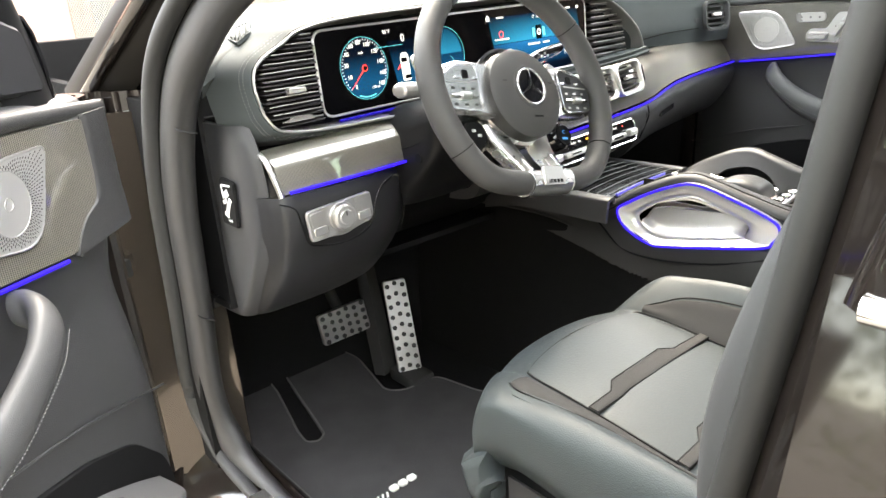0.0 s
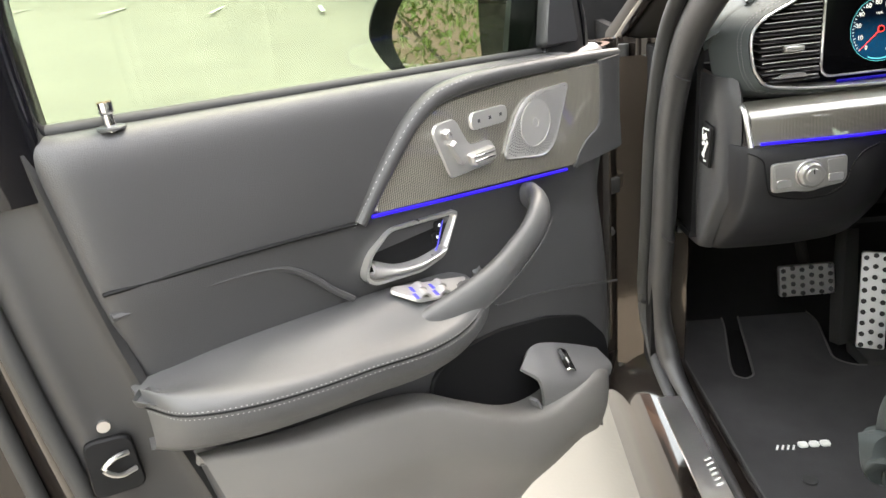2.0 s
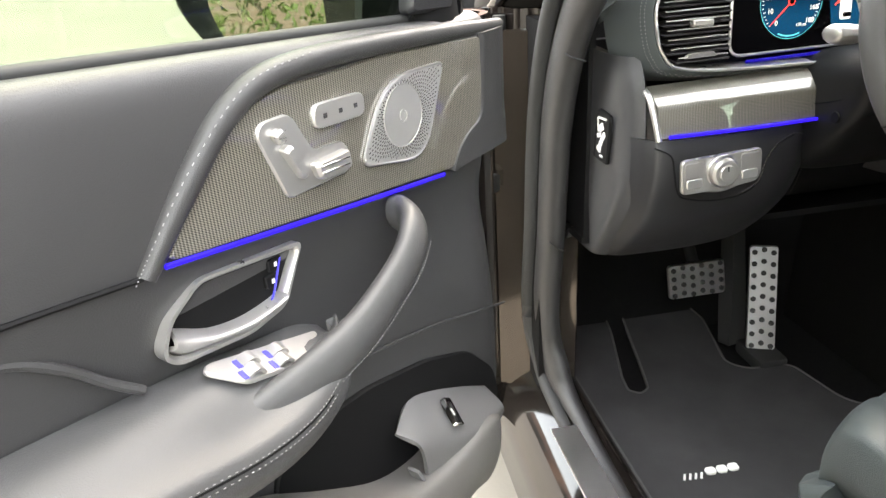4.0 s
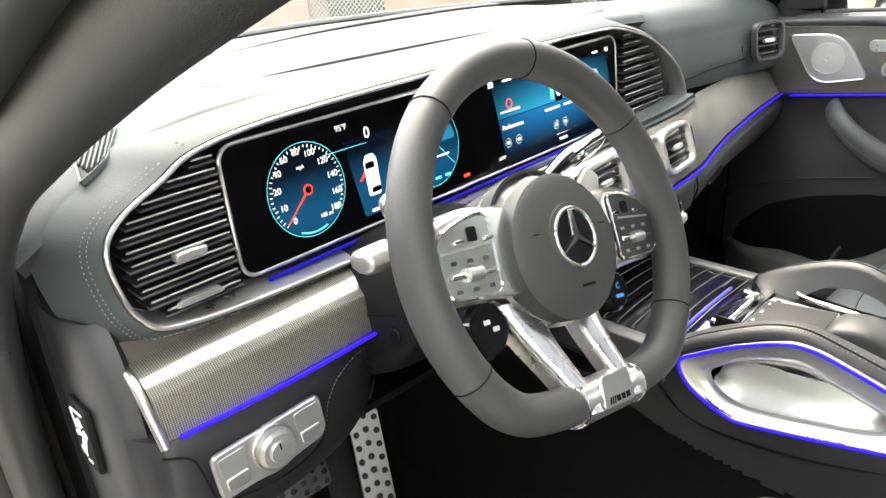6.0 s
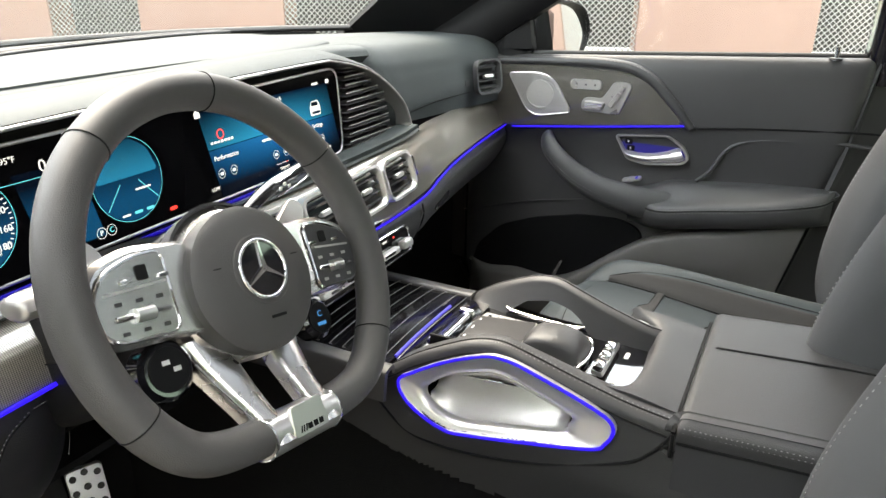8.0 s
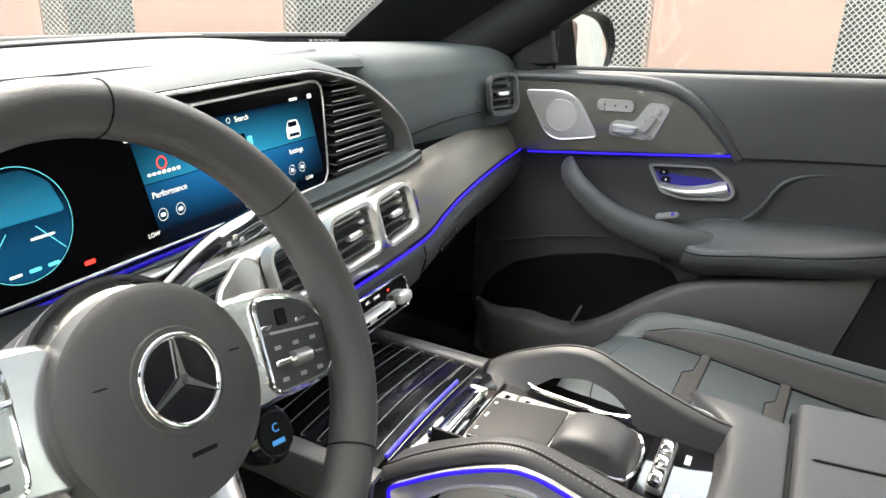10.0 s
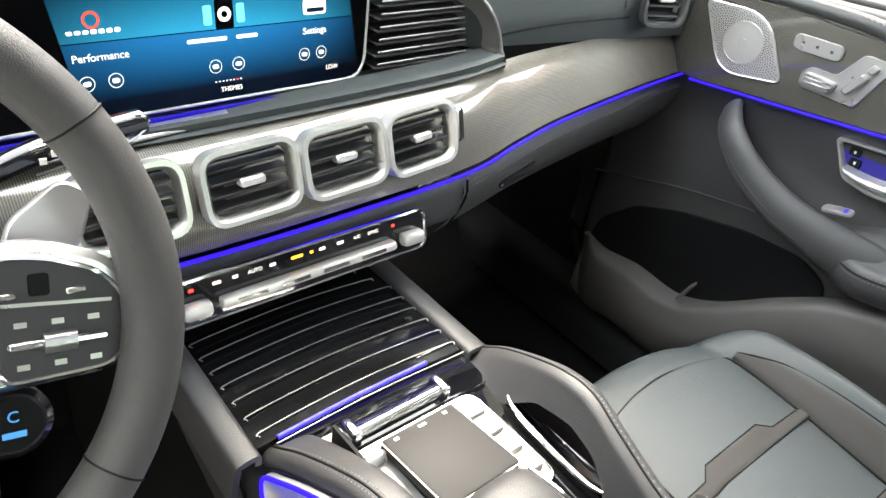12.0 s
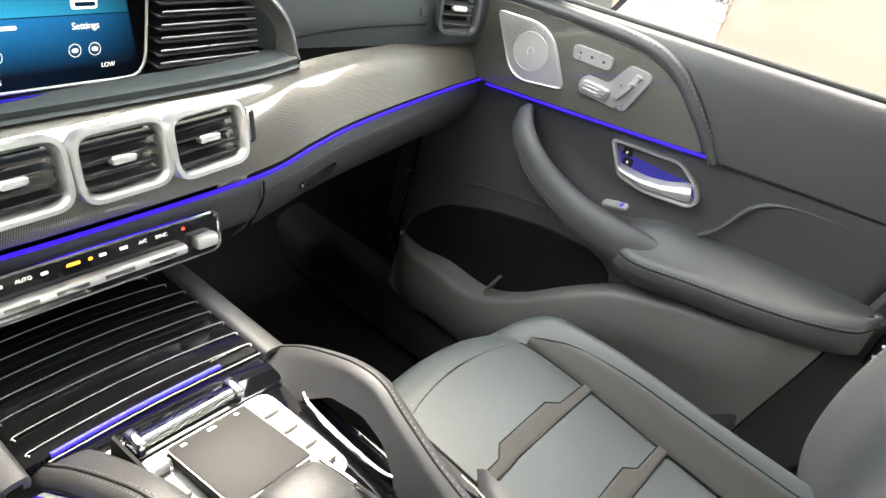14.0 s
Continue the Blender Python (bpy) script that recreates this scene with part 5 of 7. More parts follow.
for i in range(9):
    y = 0.052 + i * 0.0215
    k = 0.0 if i < 6 else 0.03 * (i - 5)
    part("cover_rib", tube([(-0.130, y - 0.008, 0.8750), (-0.122, y - 0.003, 0.8758), (-0.02, y, 0.8782), (0.082 - k * 0.3, y - 0.003, 0.8758), (0.090 - k * 0.3, y - 0.008, 0.8750)], 0.0006, 16, sides=6), RIB, cover)
for i in range(4):
    part("cover_scale", block((0.004 + 0.008 * (i % 2), 0.0008, 0.0004), pose(0.045 + i * 0.010, 0.048, 0.8768), 0), RIB, cover)
# dimly glowing rod stands for the blue reflection along the tray edge
part("light_strip", tube([(-0.118, 0.036, 0.8752), (-0.04, 0.037, 0.8782), (0.045, 0.037, 0.8775)], 0.0024, 8), DIM_BLUE, console)
part("strip_rail", tube([(-0.122, 0.031, 0.8745), (-0.02, 0.032, 0.8775), (0.09, 0.031, 0.8745)], 0.0007, 12, sides=6), RIB, console)
hd = part("tray_handle", block((0.104, 0.018, 0.006), pose(DC, 0.006, 0.874), 0.002), PIANO, console, "chrome pull bar of the tray")
part("pull_bar", sheet([[(x, 0.013, 0.8765), (x, 0.008, 0.8815), (x, 0.001, 0.8835), (x, -0.003, 0.8815), (x, -0.004, 0.876)] for x in (DC - 0.048, DC - 0.02, DC + 0.02, DC + 0.048)], 12, 12, 0.003, face=(0, 0, 1)), CHROME, hd)
for s in (-1, 1):
    part("pull_end", block((0.010, 0.024, 0.013), pose(DC + s * 0.050, 0.004, 0.880), 0.004, 3), CHROME, hd)
# key field round the touchpad
FIELD = rounded([(DC - 0.076, -0.128), (DC + 0.074, -0.128), (DC + 0.074, -0.014), (DC - 0.076, -0.014)], 0.014)
part("key_field", plate(FIELD, pose(0, 0, 0.869), 0.004, 0.001), KEY, console, "satin silver key field")
part("field_edge", tube([Vector((x, y, 0.873)) for x, y in FIELD], 0.0014, closed=True, sides=6), CHROME, console)
for s in (-1, 1):
    for i in range(4):
        if s < 0 and i == 0:
            # knurled volume roller beside two small caps
            roll = part("volume_roller", tube([(DC - 0.066, -0.030, 0.877), (DC - 0.044, -0.030, 0.877)], 0.0055, sides=16), ALU, console)
            for e in (-0.068, -0.042):
                part("roller_cap", disc(0.0065, axes((DC + e, -0.030, 0.877), (0, 1, 0), (0, 0, 1)), 0.002, 0.0006, 16), CHROME, roll)
            continue
        key = part("key", block((0.024, 0.0225, 0.006), pose(DC + s * 0.057, -0.030 - i * 0.0245, 0.875), 0.0016, 1), KEY, console)
        part("key_mark", block((0.008, 0.006, 0.0005), pose(DC + s * 0.057, -0.030 - i * 0.0245, 0.8784), 0.0001, 1), CHROME, key)
part("pad_base", block((0.074, 0.092, 0.016), pose(DC, -0.068, 0.875, -3), 0.003), DARK, console)
tp = part("touchpad", block((0.080, 0.088, 0.013), pose(DC, -0.066, 0.885, -6), 0.003), TOUCH, console, "matt black touchpad")
part("pad_edge", tube([pose(DC, -0.066, 0.8895, -6) @ Vector((*p, 0)) for p in rounded([(-0.040, -0.044), (0.040, -0.044), (0.040, 0.044), (-0.040, 0.044)], 0.005)], 0.0008, closed=True, sides=6), SILVER, tp)
for x, w in ((-0.028, 0.005), (-0.003, 0.002), (0.0, 0.002), (0.003, 0.002), (0.026, 0.004)):
    part("pad_mark", block((w, 0.003, 0.0004), pose(DC + x, -0.029, 0.8882, -6), 0), LINE, tp)
palm = part("palm_rest", sheet([[(-0.043, y, 0.872), (-0.042, y, z - 0.012), (-0.035, y, z - 0.001), (-0.010, y, z + 0.002), (0.014, y, z - 0.002), (0.0225, y, z - 0.012), (0.0235, y, 0.872)] for y, z in ((-0.107, 0.884), (-0.111, 0.897), (-0.124, 0.907), (-0.150, 0.911), (-0.172, 0.906), (-0.186, 0.894), (-0.190, 0.874))], 24, 24, 0.004, face=(0, 0, 1)), LEATHER, console, "padded black palm rest")
part("rest_edge", tube([(0.036, -0.110, 0.881), (0.0370, -0.15, 0.886), (0.036, -0.184, 0.882), (-0.005, -0.193, 0.880), (-0.045, -0.184, 0.882), (-0.0465, -0.15, 0.886), (-0.046, -0.110, 0.881)], 0.0024, 40, sides=8), CHROME, palm)
# switch bar in a small well, and the leather bridge behind it
part("switch_plate", plate(rounded([(-0.06, -0.266), (0.060, -0.266), (0.066, -0.196), (-0.06, -0.196)], 0.012), pose(0, 0, 0.868), 0.004, 0.001), PIANO, console, "gloss black switch plate")
bar = part("switch_bar", block((0.088, 0.017, 0.010), pose(0.002, -0.214, 0.880, 8), 0.004, 3), ALU, console, "chrome drive switch bar")
for x, w in ((-0.030, 0.024), (-0.002, 0.020), (0.026, 0.026)):
    part("drive_switch", block((w, 0.013, 0.010), pose(x, -0.214, 0.8865, 8), 0.003, 2), CHROME, bar)
for x in (-0.034, 0.034):
    part("switch_mark", block((0.016, 0.006, 0.001), pose(x, -0.235, 0.8725), 0.0003, 1), LINE, console)
part("rear_bridge", sheet([[(-0.104, y, z + e), (-0.078, y + c, z + 0.001), (-0.03, y + c * 1.3, z), (0.035, y + c * 1.3, z), (0.086, y + c, z + 0.001), (0.116, y, z + e)] for y, z, c, e in ((-0.218, 0.872, -0.032, 0.030), (-0.226, 0.886, -0.030, 0.022), (-0.238, 0.898, -0.024, 0.008), (-0.27, 0.902, -0.008, 0.002), (-0.30, 0.899, 0.0, 0.0), (-0.324, 0.895, 0.0, 0.0))], 24, 24, 0.006, face=(0, 0, 1)), LEATHER, console, "leather bridge behind the switches")
part("bridge_edge", tube([(0.108, -0.210, 0.893), (0.098, -0.246, 0.894), (0.062, -0.270, 0.894), (0.0, -0.277, 0.893), (-0.058, -0.269, 0.894), (-0.092, -0.244, 0.894)], 0.0008, 30, sides=6), ALU, console)

ARCH = [(0.28, 0.846), (0.19, 0.852), (0.10, 0.855), (0.058, 0.857), (0.03, 0.872), (0.0, 0.892), (-0.042, 0.914), (-0.078, 0.929), (-0.112, 0.934), (-0.150, 0.927), (-0.208, 0.913), (-0.27, 0.900), (-0.324, 0.893)]
LOOP = [(0.018, 0.856), (-0.004, 0.874), (-0.046, 0.898), (-0.092, 0.917), (-0.119, 0.921), (-0.155, 0.915), (-0.238, 0.891), (-0.261, 0.876), (-0.255, 0.855), (-0.230, 0.841), (-0.088, 0.813), (-0.048, 0.811), (-0.001, 0.830)]
GRAB = [(-0.02, 0.862), (-0.06, 0.892), (-0.10, 0.908), (-0.14, 0.902), (-0.19, 0.884), (-0.20, 0.872), (-0.10, 0.852)]
lean_in = lambda s, z: 0.19 * (z - 0.857) if s < 0 else 0.0
outer = lambda y: float(np.interp(-y, [-0.28, -0.10, -0.03, 0.0, 0.05, 0.11, 0.15, 0.19, 0.24, 0.28, 0.324], [0.140, 0.132, 0.125, 0.126, 0.121, 0.113, 0.102, 0.093, 0.085, 0.088, 0.120]))
reach = lambda y: float(np.interp(-y, [0.03, 0.05, 0.07, 0.11, 0.14, 0.16, 0.172], [1.08, 0.72, 0.50, 0.40, 0.42, 0.55, 1.08]))


def face(y, z, k):
    """A place on the inner face of the passenger's arch, k from its seam (0) to the deck (1)."""
    x0, x1 = outer(y) - 0.021, min(outer(y) - 0.026, float(np.interp(-y, [-0.28, 0.0, 0.055, 0.105, 0.18, 0.33], [0.10, 0.080, 0.073, 0.067, 0.064, 0.056])))
    z0 = z - 0.004
    return (x0 + (x1 - x0) * k, y, z0 + (min(0.866, z0 - 0.012) - z0) * k)


for s, xo, xi in ((-1, -0.1335, -0.0890), (1, 0.148, 0.110)):
    if s < 0:
        section = lambda y, z: [(xo + lean_in(s, z) + s * 0.0035, y, z - 0.020), (xo + lean_in(s, z) + s * 0.004, y, z - 0.014), (xo + lean_in(s, z) + s * 0.001, y, z - 0.005), (xo + lean_in(s, z) - s * 0.008, y, z), (xi + s * 0.008, y, z - 0.001), (xi + s * 0.001, y, z - 0.006), (xi, y, z - 0.014), (xi - s * 0.002, y, z - 0.036)]
    else:
        # the outer edge draws in towards the armrest; a broad inner face slopes down to the deck
        section = lambda y, z: [(outer(y) + 0.010, y, z - 0.040), (outer(y) + 0.007, y, z - 0.020), (outer(y) + 0.003, y, z - 0.008), (outer(y) - 0.005, y, z - 0.001), (outer(y) - 0.013, y, z), (outer(y) - 0.021, y, z - 0.004)] + [face(y, z, k) for k in (0.25 * reach(y), 0.6 * reach(y), reach(y))]
        part("grip_sill", sheet([[face(y, z, k) for k in (0.86, 0.93, 1.0, 1.08)] for y, z in ((-0.03, 0.904), (-0.06, 0.921), (-0.10, 0.933), (-0.14, 0.929), (-0.175, 0.920))], 24, 6, 0.004, face=(-1, 0, 0.5)), DARK, console)
        part("grip_rail", tube([face(y, z, k) for y, z, k in ((-0.040, 0.910, 0.70), (-0.052, 0.917, 0.80), (-0.08, 0.929, 0.84), (-0.12, 0.933, 0.84), (-0.150, 0.927, 0.80), (-0.166, 0.923, 0.70))], [0.0018, 0.0030, 0.0032, 0.0032, 0.0030, 0.0018], 24, sides=8), CHROME, console, "chrome inner grip rail")
    ridge = [tuple(p)[1:] for p in curve_points([(0, y, z) for y, z in ARCH], 40)]
    part("grab_arch", sheet([section(y, z) for y, z in ridge], 80, 26, 0.004, face=(0, 0, 1)), LEATHER, console, "leather covered grab arch")
    # the seam runs on the side of the arch that faces the driver
    xs, q = (xo, s) if s < 0 else (xo - 0.0195, -s)
    for e in (0.0045, 0.0105):
        stitches([(xs + lean_in(s, z) - q * e - (xo - outer(y) if s > 0 else 0.0), y, z + (0.0005 if e > 0.005 else -0.0014)) for y, z in ARCH], console, 110, r=0.0006)
    part("arch_seam", tube([(xs + lean_in(s, z) - q * 0.0075 - (xo - outer(y) if s > 0 else 0.0), y, z - 0.0002) for y, z in ARCH], 0.0012, 60, sides=6), DARK, console)
    if s < 0:
        part("arch_seam", tube([(xo + lean_in(s, z) + s * 0.0045, y, z - 0.0145) for y, z in ARCH], 0.0010, 60, sides=6), DARK, console)
    outline = LOOP if s < 0 else GRAB
    lc = (-0.12, 0.866) if s < 0 else (-0.11, 0.88)
    hole = [(lc[0] + (y - lc[0]) * 0.955, lc[1] + (z - lc[1]) * 0.955) for y, z, _ in curve_points([(y, z, 0) for y, z in outline], 52, True)]
    if s < 0:
        wall = lambda y, z: [(xo + lean_in(s, z) + s * 0.0035, y, z - 0.017), (xo + lean_in(s, z - 0.06) + s * 0.0045, y, z - 0.06), (xo + lean_in(s, z - 0.12) + s * 0.006, y, z - 0.12), (xo + s * 0.025, y, 0.62), (xo + s * 0.03, y, 0.43)]
    else:
        wall = lambda y, z: [(outer(y) + 0.006, y, z - 0.017), (outer(y) + 0.012, y, z - 0.06), (outer(y) + 0.022, y, z - 0.12), (xo + 0.025, y, 0.62), (xo + 0.03, y, 0.43)]
    bm = sheet([wall(y, z) for y, z in ((0.6, 0.85), (0.30, 0.846), (0.19, 0.850), (0.058, 0.860), (-0.042, 0.914), (-0.112, 0.935), (-0.208, 0.914), (-0.324, 0.895), (-0.5, 0.893), (-0.76, 0.89))], 300, 150, 0, face=(s, 0, 0))

    def inside(y, z):
        if not (-0.28 < y < 0.03 and 0.79 < z < 0.94):
            return False
        c = False
        for (y0, z0), (y1, z1) in zip(hole, hole[1:] + hole[:1]):
            if (z0 > z) != (z1 > z) and y < (y1 - y0) * (z - z0) / (z1 - z0) + y0:
                c = not c
        return c
    low = lambda y: float(np.interp(-y, [-0.55, -0.2, -0.06, 0.02, 0.1, 0.25, 0.31, 0.345, 0.76], [0.80, 0.815, 0.79, 0.770, 0.76, 0.758, 0.776, 0.80, 0.80])) - 0.02
    bmesh.ops.delete(bm, geom=[f for f in bm.faces if f.calc_center_median().z < low(f.calc_center_median().y) or inside(f.calc_center_median().y, f.calc_center_median().z)], context='FACES')
    part("side_skin", bm, CONSOLE_SIDE, console)
    SKIRT = [(0.55, 0.80), (0.2, 0.815), (0.06, 0.790), (-0.02, 0.770), (-0.1, 0.760), (-0.25, 0.758), (-0.31, 0.776), (-0.345, 0.80), (-0.76, 0.80)]
    part("carpet_skirt", sheet([[(xo + s * 0.013, y, z), (xo + s * 0.018, y, z - 0.03), (xo + s * 0.033, y, 0.62), (xo + s * 0.038, y, 0.43)] for y, z in SKIRT], 60, 14, 0.004, face=(s, 0, 0)), CARPET, console)
    part("skirt_seam", tube([(xo + s * 0.0105, y, z + 0.003) for y, z in SKIRT], 0.003, 60, sides=6), CONSOLE_SIDE, console)
# curved seam on the driver's side below the lit grip
XL = -0.1335
SEAM = [(0.070, 0.842), (0.045, 0.820), (0.0, 0.791), (-0.065, 0.786), (-0.163, 0.800), (-0.27, 0.834), (-0.305, 0.858), (-0.324, 0.886)]
part("side_seam", tube([(XL - 0.0062 + 0.19 * (z - 0.857), y, z) for y, z in SEAM], 0.0018, 50, sides=6), DARK, console)
# recessed grip with its lit outline, scooped bowl and ledge
INNER = [(-0.016, 0.848), (-0.027, 0.861), (-0.052, 0.878), (-0.090, 0.891), (-0.117, 0.895), (-0.150, 0.888), (-0.200, 0.873), (-0.211, 0.865), (-0.208, 0.855), (-0.196, 0.846), (-0.10, 0.826), (-0.06, 0.822), (-0.03, 0.831)]
A_ = curve_points([(0, y, z) for y, z in LOOP], 72, True)
B_in = curve_points([(0, y, z) for y, z in INNER], 72, True)
slant = lambda z: 0.19 * (z - 0.857)
grip_ring = lambda t, x: [(XL - x + slant(v[2]), v[1], v[2]) for v in (p * (1 - t) + q * t for p, q in zip(A_, B_in))]
part("light_strip", tube(grip_ring(0.0, 0.0090), 0.0021, closed=True, sides=8), BLUE, console)
bm = bmesh.new()
loops = [[bm.verts.new(p) for p in grip_ring(t, x)] for t, x in ((-0.05, 0.0020), (-0.045, 0.0080), (0.06, 0.0085), (0.14, 0.0070), (0.6, 0.0045), (0.9, 0.0010), (1.0, -0.003), (1.04, -0.008))]
for r0, r1 in zip(loops, loops[1:]):
    for i in range(72):
        bm.faces.new((r0[i], r0[(i + 1) % 72], r1[(i + 1) % 72], r1[i]))
part("grip_recess", bm, GRIP, console, "satin aluminium grip surround")
CUP = ((-0.022, 0.838, 0.850), (-0.036, 0.826, 0.860), (-0.06, 0.819, 0.865), (-0.10, 0.823, 0.868), (-0.15, 0.833, 0.872), (-0.19, 0.842, 0.8745), (-0.205, 0.852, 0.873))
part("grip_wall", sheet([[(XL + 0.005, y, zl - 0.003), (XL + 0.010, y, zl + 0.004), (XL + 0.022, y, zl + (zs - zl) * 0.45), (XL + 0.032, y, zs - 0.001)] for y, zl, zs in CUP], 30, 20, 0.003, face=(-1, 0, 0.5)), GRIP, console, "bright sloping wall inside the grip")
part("grip_shelf", sheet([[(XL + 0.032, y, zs), (XL + 0.039, y, zs + 0.002), (XL + 0.046, y, zs + 0.006)] for y, zl, zs in CUP], 30, 8, 0.003, face=(0, 0, 1)), GRIP, console)
part("shelf_edge", tube([(XL + 0.0315, y, zs + 0.0005) for y, zl, zs in CUP[1:]], 0.0014, 20, sides=6), CHROME, console)
part("grip_back", sheet([[(XL + 0.044, y, z) for z in (0.845, 0.875, 0.905)] for y in (0.0, -0.11, -0.225)], 8, 8, 0.003, face=(-1, 0, 0)), DARK, console)
part("grip_roof", sheet([[(XL + 0.004, y, z), (XL + 0.025, y, z + 0.001), (XL + 0.046, y, z)] for y, z in ((-0.014, 0.855), (-0.04, 0.876), (-0.09, 0.892), (-0.118, 0.896), (-0.155, 0.889), (-0.211, 0.872))], 16, 8, 0.003), GRIP, console)
for x0, x1 in ((-0.146, -0.170), (0.084, 0.112)):
    part("side_rail", sheet([[(x + 0.04 * (y + 0.15), y, z + h) for x, h in ((x0, -0.010), (x0, -0.001), (x0 * 0.8 + x1 * 0.2, 0.003), (x0 * 0.2 + x1 * 0.8, 0.001), (x1, -0.006), (x1 * 1.03, -0.04))] for y, z in ((0.33, 0.848), (0.24, 0.868), (0.15, 0.873), (0.06, 0.875), (0.025, 0.876))], 20, 16, 0.006, face=(0, 0, 1)), LEATHER, console)
stitches([(-0.1665 + 0.04 * (y + 0.15), y, z - 0.001) for y, z in ((0.28, 0.860), (0.24, 0.868), (0.15, 0.873), (0.06, 0.875))], console, 44)
part("grip_panel", plate(rounded([(0.02, 0.845), (-0.03, 0.862), (-0.10, 0.858), (-0.18, 0.856), (-0.22, 0.845)], 0.008), axes((0.104, 0, 0), (0, 1, 0), (0, 0, 1)) @ Matrix.Diagonal((1, 1, -1, 1)), 0.004, 0.001), PIANO, console)
part("deck_side", block((0.014, 0.40, 0.05), pose(0.100, -0.14, 0.832), 0.003), DARK, console)
box = part("armrest_box", sheet([[(-0.141, y, z - 0.030), (-0.1415, y, z - 0.014), (-0.134, y, z - 0.003), (-0.115, y, z), (0.034, y, z + 0.002), (0.13, y, z), (0.150, y, z - 0.006), (0.155, y, z - 0.030)] for y, z in ((-0.327, 0.888), (-0.328, 0.902), (-0.334, 0.9105), (-0.36, 0.913), (-0.5, 0.922), (-0.70, 0.928), (-0.765, 0.926))], 36, 40, 0.012, face=(0, 0, 1)), LEATHER, console, "padded armrest lid")
part("lid_line", tube([(-0.1405, -0.3255, 0.862), (-0.138, -0.3255, 0.889), (-0.125, -0.3255, 0.896), (0.03, -0.3255, 0.899), (0.135, -0.3255, 0.896), (0.150, -0.3255, 0.880)], 0.0030, 30, sides=6), DARK, console)
part("lid_split", tube([(0.034, -0.330, 0.906), (0.034, -0.345, 0.9135), (0.034, -0.36, 0.9152), (0.034, -0.5, 0.9242), (0.034, -0.76, 0.929)], 0.0018, 20, sides=6), DARK, box)
for e in (0.010, 0.0155):
    stitches([(-0.1412, -0.335, 0.912 - e), (-0.1418, -0.5, 0.921 - e), (-0.1418, -0.75, 0.926 - e)], box, 60)
part("box_body", block((0.288, 0.43, 0.07), pose(0.006, -0.548, 0.856), 0.006), DARK, console)
part("box_line", tube([(-0.1415, -0.330, 0.882), (-0.1415, -0.5, 0.891), (-0.1415, -0.765, 0.895)], 0.0018, 12, sides=6), DARK, console)
part("box_skirt", sheet([[(-0.140, y, 0.888 + 0.02 * (-0.34 - y)), (-0.144, y, 0.84), (-0.156, y, 0.7)] for y in (-0.33, -0.55, -0.78)], 10, 8, 0.01, face=(-1, 0, 0)), PLASTIC, console)
# the console lies square to the dashboard
console.rotation_euler.z = radians(2.3)


